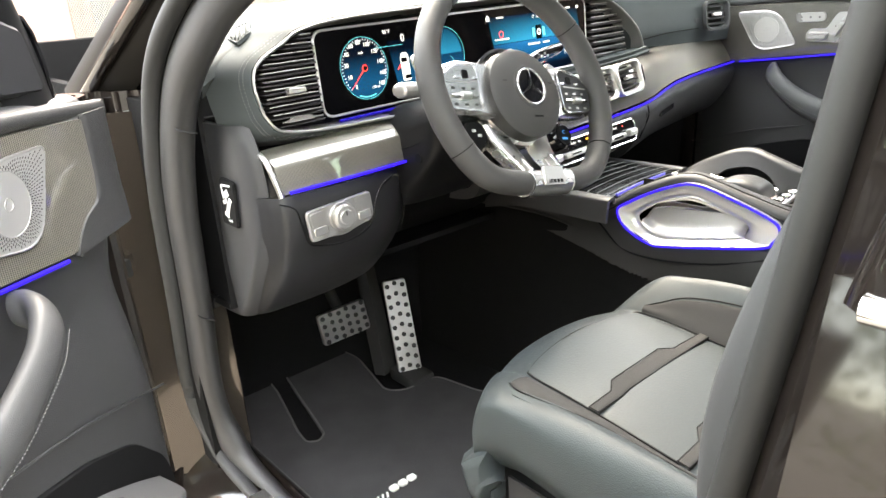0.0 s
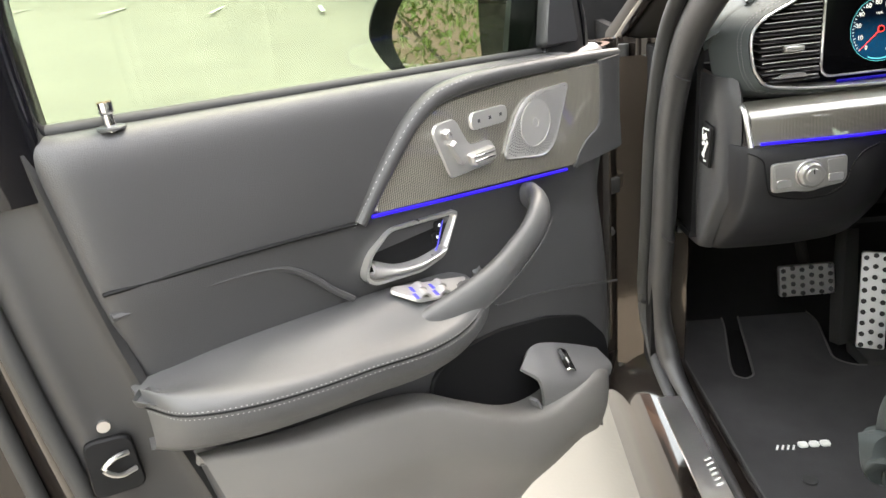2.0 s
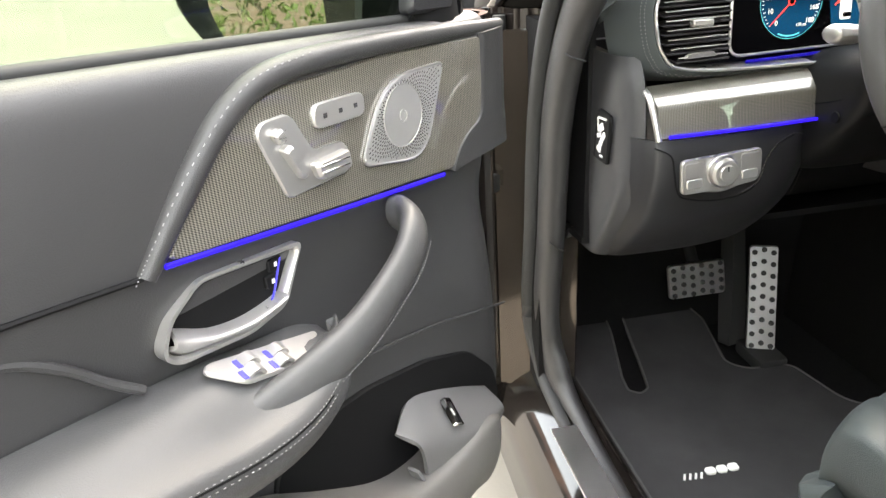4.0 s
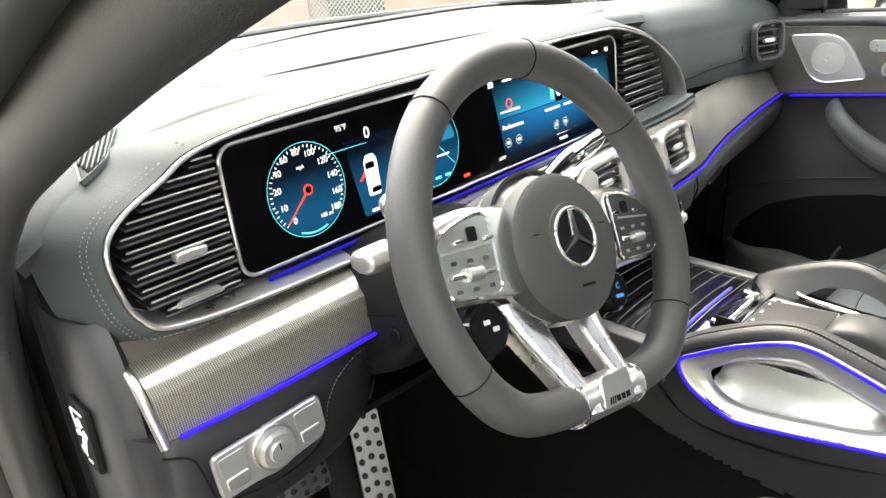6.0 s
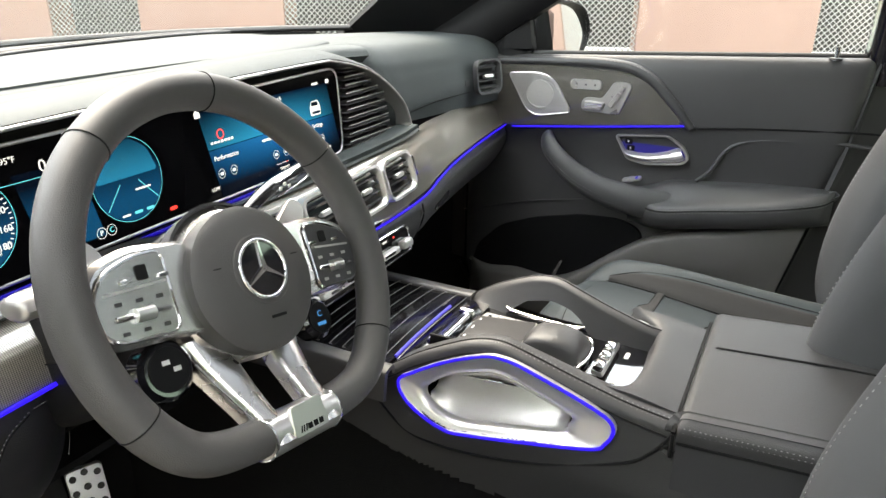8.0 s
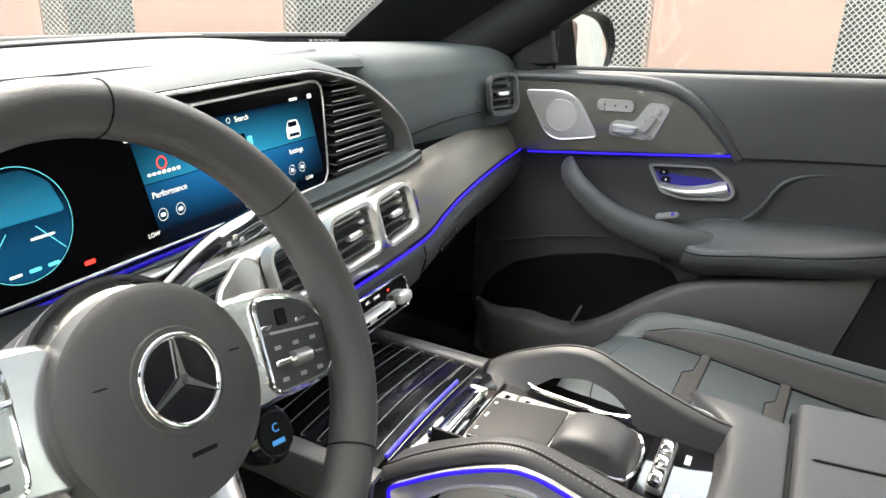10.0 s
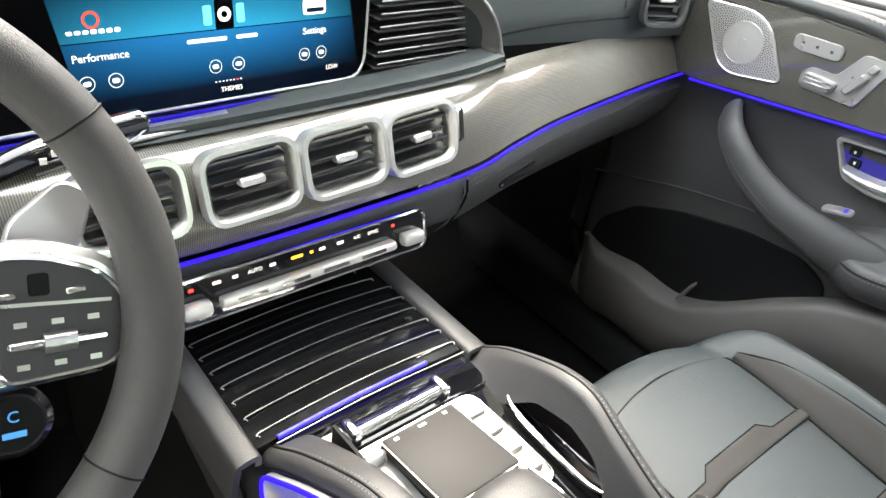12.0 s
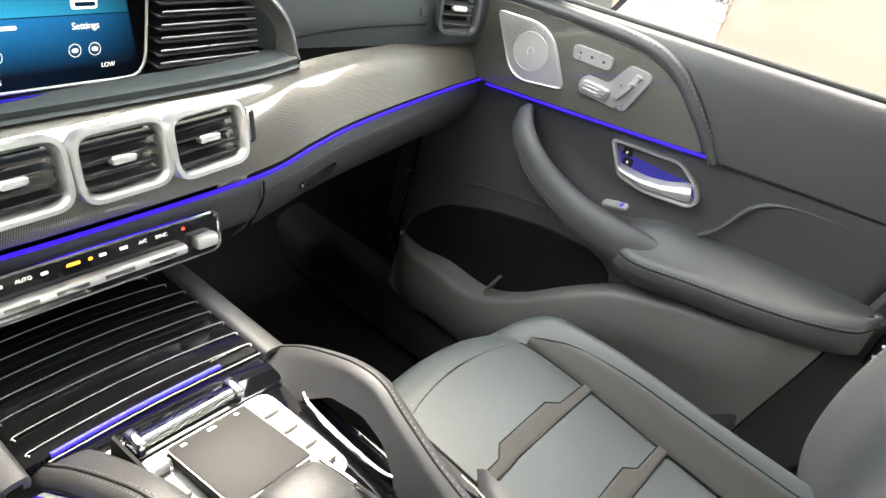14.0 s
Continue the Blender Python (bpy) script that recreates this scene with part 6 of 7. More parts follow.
# ---------------------------------------------------------------- seats
def seat(cx, fy, z0, label, low_side=0):
    st = thing("car_seat", label, "seat", (cx, fy - 0.25, 0.45), group="front seats")
    S_ = [(-0.215, -0.17), (-0.218, -0.06), (-0.212, -0.01), (-0.200, 0.016), (-0.182, 0.026), (-0.160, 0.016), (-0.135, -0.004), (-0.122, -0.010), (-0.07, -0.006), (0, -0.004)]
    S_ = S_ + [(-a, b) for a, b in S_[-2::-1]]
    F_ = [(-0.02, -0.14, 0.1), (0.0, -0.10, 0.2), (0.012, -0.05, 0.4), (-0.002, -0.012, 0.6), (-0.03, 0.004, 0.75), (-0.07, 0.008, 0.85), (-0.2, 0.0, 1.3), (-0.35, -0.02, 1.7), (-0.52, -0.035, 2.0)]
    curve = lambda x, xs, ys: float(np.interp(x, np.linspace(xs[0], xs[-1], 200), np.convolve(np.pad(np.interp(np.linspace(xs[0], xs[-1], 200), xs, ys), 6, mode="edge"), np.ones(13) / 13, "valid")))
    soft_edge = lambda a, f: float(np.interp(-f, [0.0, 0.07, 0.2, 0.4], [0.1, 0.25, 0.55, 0.9])) if a * low_side > 0 else 1.7 if a * low_side < 0 else 1.0
    def height(a, f):
        h = curve(-f, [-q[0] for q in F_[3:]], [q[1] for q in F_[3:]])
        k = curve(-f, [-q[0] for q in F_[3:]], [q[2] for q in F_[3:]])
        b = curve(a, [q[0] for q in S_[1:-1]], [q[1] for q in S_[1:-1]])
        return z0 + h + (b * k * soft_edge(a, f) if b > 0 else b * min(1, k + 0.3))
    nose = lambda a, f: -0.075 * (abs(a) / 0.215) ** 2.4 * float(np.interp(-f, [0, 0.06, 0.2], [1, 0.8, 0]))
    rows = []
    for f, h, k in F_:
        rows.append([(cx + a * (1.05 if low_side and a * low_side < -0.15 * abs(low_side) else 0.86 if b < -0.1 and a * low_side > 0 else 0.97 if -0.1 < b < -0.05 and a * low_side > 0 else 1.0), fy + f + nose(a, f), max(z0 - 0.125 if low_side else 0.0, z0 + h + (b * k * soft_edge(a, f) if b > 0 else b * min(1, k + 0.3) * (0.62 if b < -0.1 and a * low_side > 0 else 1.0)))) for a, b in S_])
    part("cushion", sheet(rows, 60, 76, 0.02, face=(0, 0, 1)), SEAT_LEATHER, st, "grey leather seat cushion")
    P = lambda a, f, up=0.0: (cx + a, fy + f, height(a, f) + up)
    # perforated middle panel with two folded cross strips, and an insert along each bolster
    grid = [[P(a, f - 0.02 * (abs(a) / 0.12) ** 2 * (i < 2), e) for a, e in ((-0.126, -0.003), (-0.121, 0.002), (-0.08, 0.004), (-0.03, 0.004), (0.03, 0.004), (0.08, 0.004), (0.121, 0.002), (0.126, -0.003))] for i, f in enumerate((-0.052, -0.062, -0.12, -0.16, -0.21, -0.28, -0.34, -0.42, -0.50))]
    part("leather_panel", sheet(grid, 40, 30, 0.003, face=(0, 0, 1)), PERFORATED, st, "perforated grey leather panel")
    part("panel_seam", tube([P(-0.126, -0.30, 0.002), P(-0.126, -0.16, 0.002), P(-0.124, -0.085, 0.002), P(-0.11, -0.069, 0.002), P(-0.06, -0.056, 0.002), P(0, -0.050, 0.002), P(0.06, -0.056, 0.002), P(0.11, -0.069, 0.002), P(0.124, -0.085, 0.002), P(0.126, -0.16, 0.002), P(0.126, -0.30, 0.002), P(0.126, -0.48, 0.002)], 0.0014, 60, sides=6), DARK, st)
    for f in (-0.180, -0.300):
        front = [(-0.126, f + 0.002), (-0.080, f + 0.004), (-0.062, f + 0.017), (0.045, f + 0.019), (0.062, f + 0.006), (0.126, f + 0.004)]
        back = [(-0.126, f - 0.012), (-0.08, f - 0.012), (-0.06, f - 0.010), (0.04, f - 0.010), (0.06, f - 0.010), (0.126, f - 0.010)]
        rows = [[P(a, g + (q - g) * k, u) for (a, q), (_, g) in zip(front, back)] for k, u in ((-0.04, 0.001), (0.06, 0.0050), (0.5, 0.0054), (0.94, 0.0050), (1.06, 0.001))]
        part("suede_strip", sheet(rows, 12, 30, 0.003, face=(0, 0, 1), smooth_v=False), BROWN_SEAM, st)
        for line in (front, back):
            part("strip_seam", tube([P(a, q, 0.0046) for a, q in line], 0.0010, 0, sides=6), DARK, st)
    for s in (-1, 1):
        WIDTH = ((-0.088, 0.040), (-0.11, 0.047), (-0.16, 0.044), (-0.22, 0.034), (-0.34, 0.018), (-0.49, 0.012)) if s == low_side else ((-0.078, 0.008), (-0.10, 0.018), (-0.14, 0.030), (-0.22, 0.036), (-0.34, 0.038), (-0.49, 0.038))
        part("bolster_insert", sheet([[P(s * (0.128 + (0.001 + w * t)), f, u) for t, u in ((0.0, -0.002), (0.15, 0.003), (0.5, 0.004), (0.85, 0.003), (1.0, -0.002))] for f, w in WIDTH], 26, 12, 0.003, face=(0, 0, 1)), BROWN_SEAM, st, "perforated suede bolster panel")
        part("insert_seam", tube([P(s * (0.129 + w), f, 0.0015) for f, w in WIDTH], 0.0012, 30, sides=6), DARK, st)
        if s == low_side:
            part("edge_piping", tube([P(s * 0.187, f, 0.0015) for f in (-0.11, -0.13, -0.16, -0.22, -0.3, -0.45)], 0.0013, 40, sides=6), SEAT_LEATHER, st)
            stitches([P(s * 0.207, f, 0.001) for f in (-0.13, -0.2, -0.3, -0.45)], st, 70)
    stitches([P(-0.10, -0.058, 0.001), P(-0.05, -0.042, 0.001), P(0.0, -0.038, 0.001), P(0.05, -0.042, 0.001), P(0.10, -0.058, 0.001)], st, 40)
    # backrest with bolsters
    B_ = ((-1.0, -0.12), (-1.05, 0.0), (-1.0, 0.07), (-0.86, 0.085), (-0.68, 0.05), (-0.55, 0.01), (0, 0.0), (0.55, 0.01), (0.68, 0.05), (0.86, 0.085), (1.0, 0.07), (1.05, 0.0), (1.0, -0.12))
    back_y = fy - (0.47 if low_side else 0.52)
    rows = [[(cx + a * w, back_y + dy + b * k, z0 + z) for a, b in B_] for z, dy, w, k in ((-0.05, 0.0, 0.24, 0.6), (0.05, 0, 0.26, 1.0), (0.2, -0.03, 0.27, 1.2), (0.4, -0.09, 0.27, 1.1), (0.55, -0.15, 0.23, 0.8), (0.63, -0.2, 0.14, 0.5))]
    part("backrest", sheet(rows, 40, 48, 0.02, face=(0, 1, 0)), SEAT_SUEDE, st, "dark suede backrest")
    for s in (-1, 1):
        stitches([(cx + s * w * 0.86, back_y + dy + 0.086 * k, z0 + z) for z, dy, w, k in ((0.05, 0, 0.26, 1.0), (0.2, -0.03, 0.27, 1.2), (0.4, -0.09, 0.27, 1.1))], st, 50)
    part("headrest", block((0.26, 0.10, 0.17), pose(cx, fy - 0.76, z0 + 0.70, -12), 0.04, 3), SEAT_LEATHER, st)
    part("seat_base", block((0.37, 0.42, z0 - 0.10 - 0.435), pose(cx, fy - 0.29, (z0 - 0.10 + 0.435) / 2), 0.01, 1), DARK, st)
    part("base_trim", sheet([[(cx - 0.19, fy - 0.03 + e, z0 - 0.11), (cx - 0.198, fy - 0.04 + e, z0 - 0.16), (cx - 0.20, fy - 0.05 + e, z0 - 0.24)] for e in (-0.07, -0.2, -0.45)], 10, 8, 0.01, face=(-1, 0, 0)), PLASTIC, st)
    part("base", block((0.38, 0.42, 0.2), pose(cx, fy - 0.30, z0 - 0.22), 0.03), PLASTIC, st)
    return st


seat(-0.435, -0.070, 0.765, "driver's seat in perforated grey leather and suede", -1)
seat(0.345, -0.002, 0.778, "passenger seat in perforated grey leather and suede")


# ---------------------------------------------------------------- pedals and mat
def pedal(name, label, m, w, h, cols, rows_):
    p = thing(name, label, "pedal", m.translation)
    pad = part("pad", plate(rounded([(-w / 2, -h / 2), (w / 2, -h / 2), (w / 2, h / 2), (-w / 2, h / 2)], 0.008), m, 0.010, 0.003), ALU, p, "brushed steel plate")
    for i in range(cols):
        for j in range(rows_):
            x = -w / 2 + w * (i + 0.5) / cols
            y = -h / 2 + h * (j + (0.5 if i % 2 else 0.25) + 0.12) / rows_
            part("rubber_stud", disc(min(w / cols, h / rows_) * 0.30, m @ pose(x, y, 0.0095), 0.003, 0.0006, 10), RUBBER, pad)
    return p


brake = pedal("brake_pedal", "studded steel brake pedal", axes((-0.464, 0.465, 0.602), (1, -0.05, 0.03), (0.06, 0.26, 0.96)), 0.112, 0.066, 6, 4)
part("arm", tube([(-0.45, 0.47, 0.58), (-0.44, 0.56, 0.66), (-0.44, 0.62, 0.8)], 0.012, 8), RUBBER, brake)
gas = pedal("accelerator_pedal", "long studded steel accelerator pedal", axes((-0.330, 0.445, 0.550), (1, -0.40, 0), (0.15, 0.38, 0.90)), 0.052, 0.205, 3, 9)
part("base", block((0.06, 0.09, 0.03), pose(-0.345, 0.40, 0.448), 0.008), RUBBER, gas)
part("bracket", sheet([[(-0.39, 0.44, 0.45), (-0.38, 0.47, 0.58), (-0.36, 0.52, 0.68)], [(-0.345, 0.45, 0.45), (-0.34, 0.49, 0.58), (-0.33, 0.53, 0.68)]], 6, 10, 0.03), RUBBER, gas)
mat = thing("floor_mat", "black velour floor mat with sewn edge", "mat", (-0.45, 0.2, 0.445))
MAT = [(-0.715, -0.06), (-0.17, -0.06), (-0.17, 0.16), (-0.288, 0.23), (-0.312, 0.358), (-0.395, 0.36), (-0.425, 0.39), (-0.385, 0.55), (-0.40, 0.70), (-0.505, 0.702), (-0.528, 0.68), (-0.59, 0.40), (-0.602, 0.352), (-0.622, 0.34), (-0.640, 0.355), (-0.635, 0.395), (-0.592, 0.553), (-0.56, 0.74), (-0.66, 0.72), (-0.72, 0.5)]
MAT_R = [0.025, 0.025, 0.025, 0.03, 0.025, 0.02, 0.02, 0.02, 0.02, 0.02, 0.02, 0.01, 0.008, 0.008, 0.008, 0.01, 0.01, 0.02, 0.02, 0.02]
part("velour", plate(rounded(MAT, MAT_R), pose(0, 0, 0.438), 0.012, 0.003), MAT_VELOUR, mat)
part("edge_binding", tube([(x, y, 0.4495) for x, y in rounded(MAT, MAT_R)], 0.0024, closed=True, sides=6), BINDING, mat)
for i in range(4):
    part("badge_bar", block((0.012, 0.0035, 0.002), pose(-0.648 + i * 0.009, 0.125 - i * 0.0008, 0.4515, 0, 0, 60), 0), LINE, mat)
for i in range(3):
    part("badge_bar", block((0.016, 0.014, 0.002), pose(-0.603 + i * 0.019, 0.128, 0.4515), 0.003, 1), LINE, mat)
part("mat_stud", disc(0.012, pose(-0.63, 0.04, 0.4495), 0.004, 0.001, 16), RUBBER, mat)


# ---------------------------------------------------------------- front doors
def front_door(M, s, label):
    """M takes (u, w, z) to the world: u from the hinge rearwards, w into the cabin, z up."""
    d = thing("front_door", label, "car door", M @ Vector((0.3, 0, 0.5)), group="front doors")
    P0 = lambda u, w, z: M @ Vector((u, w, z))
    # the rear edge of the door leans forward towards the sill
    lean = lambda u, z: float(np.interp(z, [0.45, 0.744, 0.847, 1.035, 1.2], [0.15, 0.084, 0.061, 0.02, 0.0])) * max(0.0, (u - 0.5) / 0.185)
    P = lambda u, w, z: M @ Vector((u - lean(u, z), w, z))
    IN = M.to_3x3() @ Vector((0, 1, 0))
    FM = M @ Matrix(((1, 0, 0, 0), (0, 0, 1, 0), (0, 1, 0, 0), (0, 0, 0, 1)))
    F = lambda w: FM @ Matrix.Translation((0, 0, w))
    belt = lambda u: 1.158 + 0.055 * u
    U = (-0.135, -0.09, 0.0, 0.12, 0.25, 0.4, 0.55, 0.66, 0.685)
    bot = (0.62, 0.55, 0.515, 0.50, 0.46, 0.445, 0.44, 0.44, 0.45)
    rows = []
    for u, b in zip(U, bot):
        e = -0.03 if u in (U[0], U[-1]) else 0.0
        rows.append([P(u, -0.03 + e, belt(u) + 0.004), P(u, -0.008 + e, belt(u) + 0.004), P(u, 0.004 + e, belt(u) - 0.012), P(u, 0.007 + e, belt(u) - 0.05), P(u, 0.004 + e, 1.05), P(u, -0.006 + e, 0.99), P(u, -0.014 + e, 0.93), P(u, -0.006 + e, 0.86), P(u, 0.002 + e, 0.78), P(u, 0.004 + e, 0.66), P(u, 0.0 + e, b)])
    part("inner_skin", sheet(rows, 50, 60, 0.010, face=IN), LEATHER, d)
    part("outer_panel", sheet([[P0(u, -0.06, belt(u)), P0(u, -0.135, 1.0), P0(u, -0.15, 0.75), P0(u, -0.12, b - 0.07)] for u, b in zip(U[:-1] + (0.79,), bot)], 20, 16, 0.02, face=-IN), PAINT, d, "black painted outer panel")
    ue = lambda z: float(np.interp(z, [0.45, 0.744, 0.847, 1.035, 1.2], [0.535, 0.599, 0.622, 0.663, 0.683]))
    E = lambda t, w, z: P0(ue(z) + (0.79 - ue(z)) * t, w, z)
    flange = part("rear_flange", sheet([[E(0.0, -0.004, z), E(0.06, -0.016, z), E(0.25, -0.026, z), E(0.42, -0.032, z), E(0.50, -0.055, z)] for z in (1.19, 1.0, 0.8, 0.6, 0.4)], 14, 16, 0.01, face=M.to_3x3() @ Vector((1, 1, 0))), PILLAR, d, "satin black door flange")
    edge = part("rear_edge", sheet([[E(0.50, -0.055, z), E(0.60, -0.062, z), E(0.70, -0.10, z), E(0.86, -0.12, z), E(1.0, -0.135, z), E(1.0, -0.155, z)] for z in (1.19, 1.0, 0.8, 0.6, 0.4)], 14, 20, 0.01, face=M.to_3x3() @ Vector((1, 0.3, 0))), PAINT, d)
    for t in (0.54, 0.74):
        part("edge_seal", tube([E(t, -0.048 if t < 0.6 else -0.095, z) for z in (1.19, 1.0, 0.8, 0.6, 0.42)], 0.009, 20), RUBBER, d)
    lm = axes(E(0.34, -0.024, 0.885), M.to_3x3() @ Vector((0.5, -0.16, 0)), (0, 0, 1))
    part("latch_mouth", plate(rounded([(-0.022, -0.032), (0.026, -0.030), (0.022, 0.034), (-0.020, 0.030)], 0.012), lm if lm.to_3x3().col[2].dot(IN) > 0 else lm @ Matrix.Diagonal((1, 1, -1, 1)), 0.006, 0.002), DARK, flange)
    part("latch_hook", tube([E(0.26, -0.012, 0.878), E(0.36, -0.010, 0.880), E(0.42, -0.012, 0.892), E(0.34, -0.010, 0.900), E(0.26, -0.012, 0.898)], 0.0026, 16, sides=8), ALU, flange)
    part("latch_screw", disc(0.006, lm @ Matrix.Translation((0.0, 0.042, 0.0)), 0.004, 0.001, 12), ALU, flange)
    part("bottom_closing", sheet([[P(u, 0.0, b), P(u, -0.06, b - 0.05), P(u, -0.10, b - 0.07)] for u, b in zip(U, bot)], 14, 8, 0.008), PAINT, d)
    part("front_closing", sheet([[P(-0.130, -0.025, z), P(-0.175, -0.04, z), P(-0.19, -0.09, z), P(-0.15, -0.13, z)] for z in (1.15, 0.9, 0.62)], 10, 8, 0.01), PAINT, d)
    part("window", sheet([[P(u + e, -0.034, belt(u) - 0.01), P(u + e * 0.5, -0.012, belt(u) + 0.15), P(u, 0.045, belt(u) + 0.33)] for u, e in ((0.03, -0.02), (0.2, 0), (0.45, 0), (0.67, 0.02))], 8, 8, 0.004), GLASS if s < 0 else CLEAR, d, "lightly tinted window glass").visible_shadow = False
    part("window_seal", tube([P(0.0, -0.022, belt(0.0) + 0.007), P(0.35, -0.022, belt(0.35) + 0.007), P(0.69, -0.022, belt(0.69) + 0.007)], 0.006, 20), RUBBER, d)
    part("window_frame", sheet([[P(a, -0.045, z), P((a + b) / 2, -0.020 + dw, z), P(b, -0.045, z)] for a, b, z, dw in ((-0.128, 0.068, 1.14, 0.02), (-0.110, 0.052, 1.22, 0.012), (-0.045, 0.036, 1.31, 0.02), (0.012, 0.05, 1.37, 0.03), (0.06, 0.10, 1.42, 0.05), (0.15, 0.19, 1.49, 0.08))], 20, 10, 0.02, face=IN), DARK, d, "black mirror triangle and window frame")
    part("tweeter_cover", plate(rounded([(-0.048, 1.168), (0.033, 1.172), (0.020, 1.252), (-0.034, 1.236)], 0.010), F(-0.020), 0.016, 0.006), DARK_LEATHER if s < 0 else DARK, d)
    part("window_frame", tube([P(0.16, 0.02, 1.49), P(0.3, 0.05, 1.53), P(0.5, 0.07, 1.56), P(0.64, 0.075, 1.55)], 0.022, 14), DARK, d)
    part("window_frame", sheet([[P(0.655 + e, -0.03 + w, z), P(0.675 + e, -0.01 + w, z), P(0.725 + e, -0.02 + w, z), P(0.735 + e, -0.06 + w, z)] for z, e, w in ((1.15, 0.0, 0.0), (1.30, 0.0, 0.02), (1.45, -0.005, 0.06), (1.56, -0.03, 0.10))], 14, 12, 0.015, face=IN), PIANO, d)
    part("lock_pin", tube([P(0.61, -0.006, belt(0.61)), P(0.61, -0.006, belt(0.61) + 0.016), P(0.61, -0.006, belt(0.61) + 0.018), P(0.61, -0.006, belt(0.61) + 0.026)], [0.005, 0.005, 0.0065, 0.0065], sides=14), CHROME, d)
    part("pin_base", disc(0.012, Matrix.Translation(P(0.61, -0.006, belt(0.61) + 0.003)), 0.003, 0.001, 20), PLASTIC, d)
    # carbon trim with its switches
    part("carbon_trim", plate(rounded([(-0.080, 1.046), (-0.040, 1.034), (-0.012, 1.000), (0.365, 1.043), (0.318, 1.108), (0.255, 1.142), (0.10, 1.146), (-0.078, 1.136)] if s < 0 else [(-0.115, 1.002), (-0.05, 1.001), (0.0, 1.000), (0.365, 1.043), (0.318, 1.108), (0.255, 1.142), (0.10, 1.146), (-0.105, 1.136)], [0.01, 0.03, 0.01, 0.01, 0.03, 0.03, 0.03, 0.01]), F(0.004), 0.006, 0.002), CARBON, d, "carbon fibre trim panel")
    part("front_cap", sheet([[P(-0.137, 0.002, z), P(-0.125, 0.008, z), P(-0.105 + e, 0.0125, z), P(-0.095 + e, 0.009, z)] for z, e in (((1.14, 0.024), (1.08, 0.024), (1.046, 0.030), (1.034, 0.055), (1.018, 0.075), (0.998, 0.088)) if s < 0 else ((1.14, 0.0), (1.08, 0.0), (1.03, 0.012), (1.0, 0.03)))], 14, 10, 0.006, face=IN), LEATHER, d)
    part("light_strip", tube([P(0.012 if s < 0 else -0.005, 0.010, 0.999 if s < 0 else 0.997), P(0.18, 0.010, 1.018), P(0.368, 0.010, 1.041)], 0.0022, 14), BLUE, d)
    part("trim_roll", tube([P(-0.135, -0.002, 1.140), P(0.08, 0.006, 1.155), P(0.22, 0.008, 1.157), P(0.285, 0.008, 1.138), P(0.335, 0.008, 1.093), P(0.382, 0.004, 1.036)], [0.008, 0.010, 0.011, 0.012, 0.011, 0.008], 40), LEATHER, d)
    stitches([P(0.20, 0.017, 1.166), P(0.27, 0.018, 1.155), P(0.33, 0.018, 1.112), P(0.375, 0.014, 1.062), P(0.394, 0.010, 1.036)], d, 36)
    spk_out = rounded([(0.006, 1.123), (0.106, 1.124), (0.147, 1.050), (0.046, 1.030)] if s < 0 else [(-0.018, 1.122), (0.082, 1.130), (0.132, 1.045), (0.036, 1.026)], [0.010, 0.042, 0.012, 0.034])
    spk = part("loudspeaker", plate(spk_out, F(0.009), 0.004, 0.0015), GRILLE, d, "perforated metal loudspeaker grille")
    part("speaker_edge", tube([F(0.012) @ Vector((*p, 0)) for p in spk_out], 0.0016, closed=True, sides=6), ALU, spk)
    c0 = (0.080, 1.083) if s < 0 else (0.058, 1.080)
    for r in (0.006, 0.031):
        part("speaker_ring", tube([F(0.0135) @ Vector((c0[0] + r * math.cos(a), c0[1] + r * math.sin(a), 0)) for a in np.linspace(0, 2 * math.pi, 41)[:-1]], 0.0004, closed=True, sides=6), SILVER, spk)
    bm = bmesh.new()
    out = [Vector(p) for p in spk_out]
    for k in range(96):
        a = 2 * math.pi * k / 96
        dv = Vector((math.cos(a), math.sin(a)))
        far_ = 0.03
        for p, q in zip(out, out[1:] + out[:1]):
            e = q - p
            den = dv.x * e.y - dv.y * e.x
            if abs(den) > 1e-9:
                rel = p - Vector(c0)
                tt = (rel.x * e.y - rel.y * e.x) / den
                uu = (rel.x * dv.y - rel.y * dv.x) / den
                if tt > 0 and 0 <= uu <= 1:
                    far_ = tt
        r = 0.033 + 0.002 * (k % 2)
        while r < far_ - 0.004:
            c = Vector(c0) + dv * r
            m = F(0.0128) @ Matrix.Translation((c.x, c.y, 0)) @ pose(0, 0, 0, 0, 0, math.degrees(a))
            vs = [bm.verts.new(m @ Vector(v)) for v in ((-0.0013, -0.0005, 0.0004), (0.0013, -0.0005, 0.0004), (0.0013, 0.0005, 0.0004), (-0.0013, 0.0005, 0.0004))]
            bm.faces.new(vs)
            r += 0.0046
    holes = part("speaker_holes", bm, DARK, spk, smooth=False)
    holes["kind"] = "stuff"
    sc = lambda pts, cx, cz, turn: [(cx + x * math.cos(turn) - y * math.sin(turn), cz + x * math.sin(turn) + y * math.cos(turn)) for x, y in pts]
    du = 0.010 if s < 0 else 0.0
    mem = part("memory_switch", plate(rounded(sc([(-0.034, -0.011), (0.034, -0.011), (0.034, 0.011), (-0.034, 0.011)], 0.160 + du, 1.110, 0.03), 0.010), F(0.009), 0.005, 0.0015), SILVER, d, "silver memory switch")
    for x in (-0.020, 0.0, 0.020):
        part("memory_dot", block((0.004, 0.004, 0.0008), F(0.0142) @ pose(0.160 + du + x, 1.110, 0), 0), PLASTIC, mem)
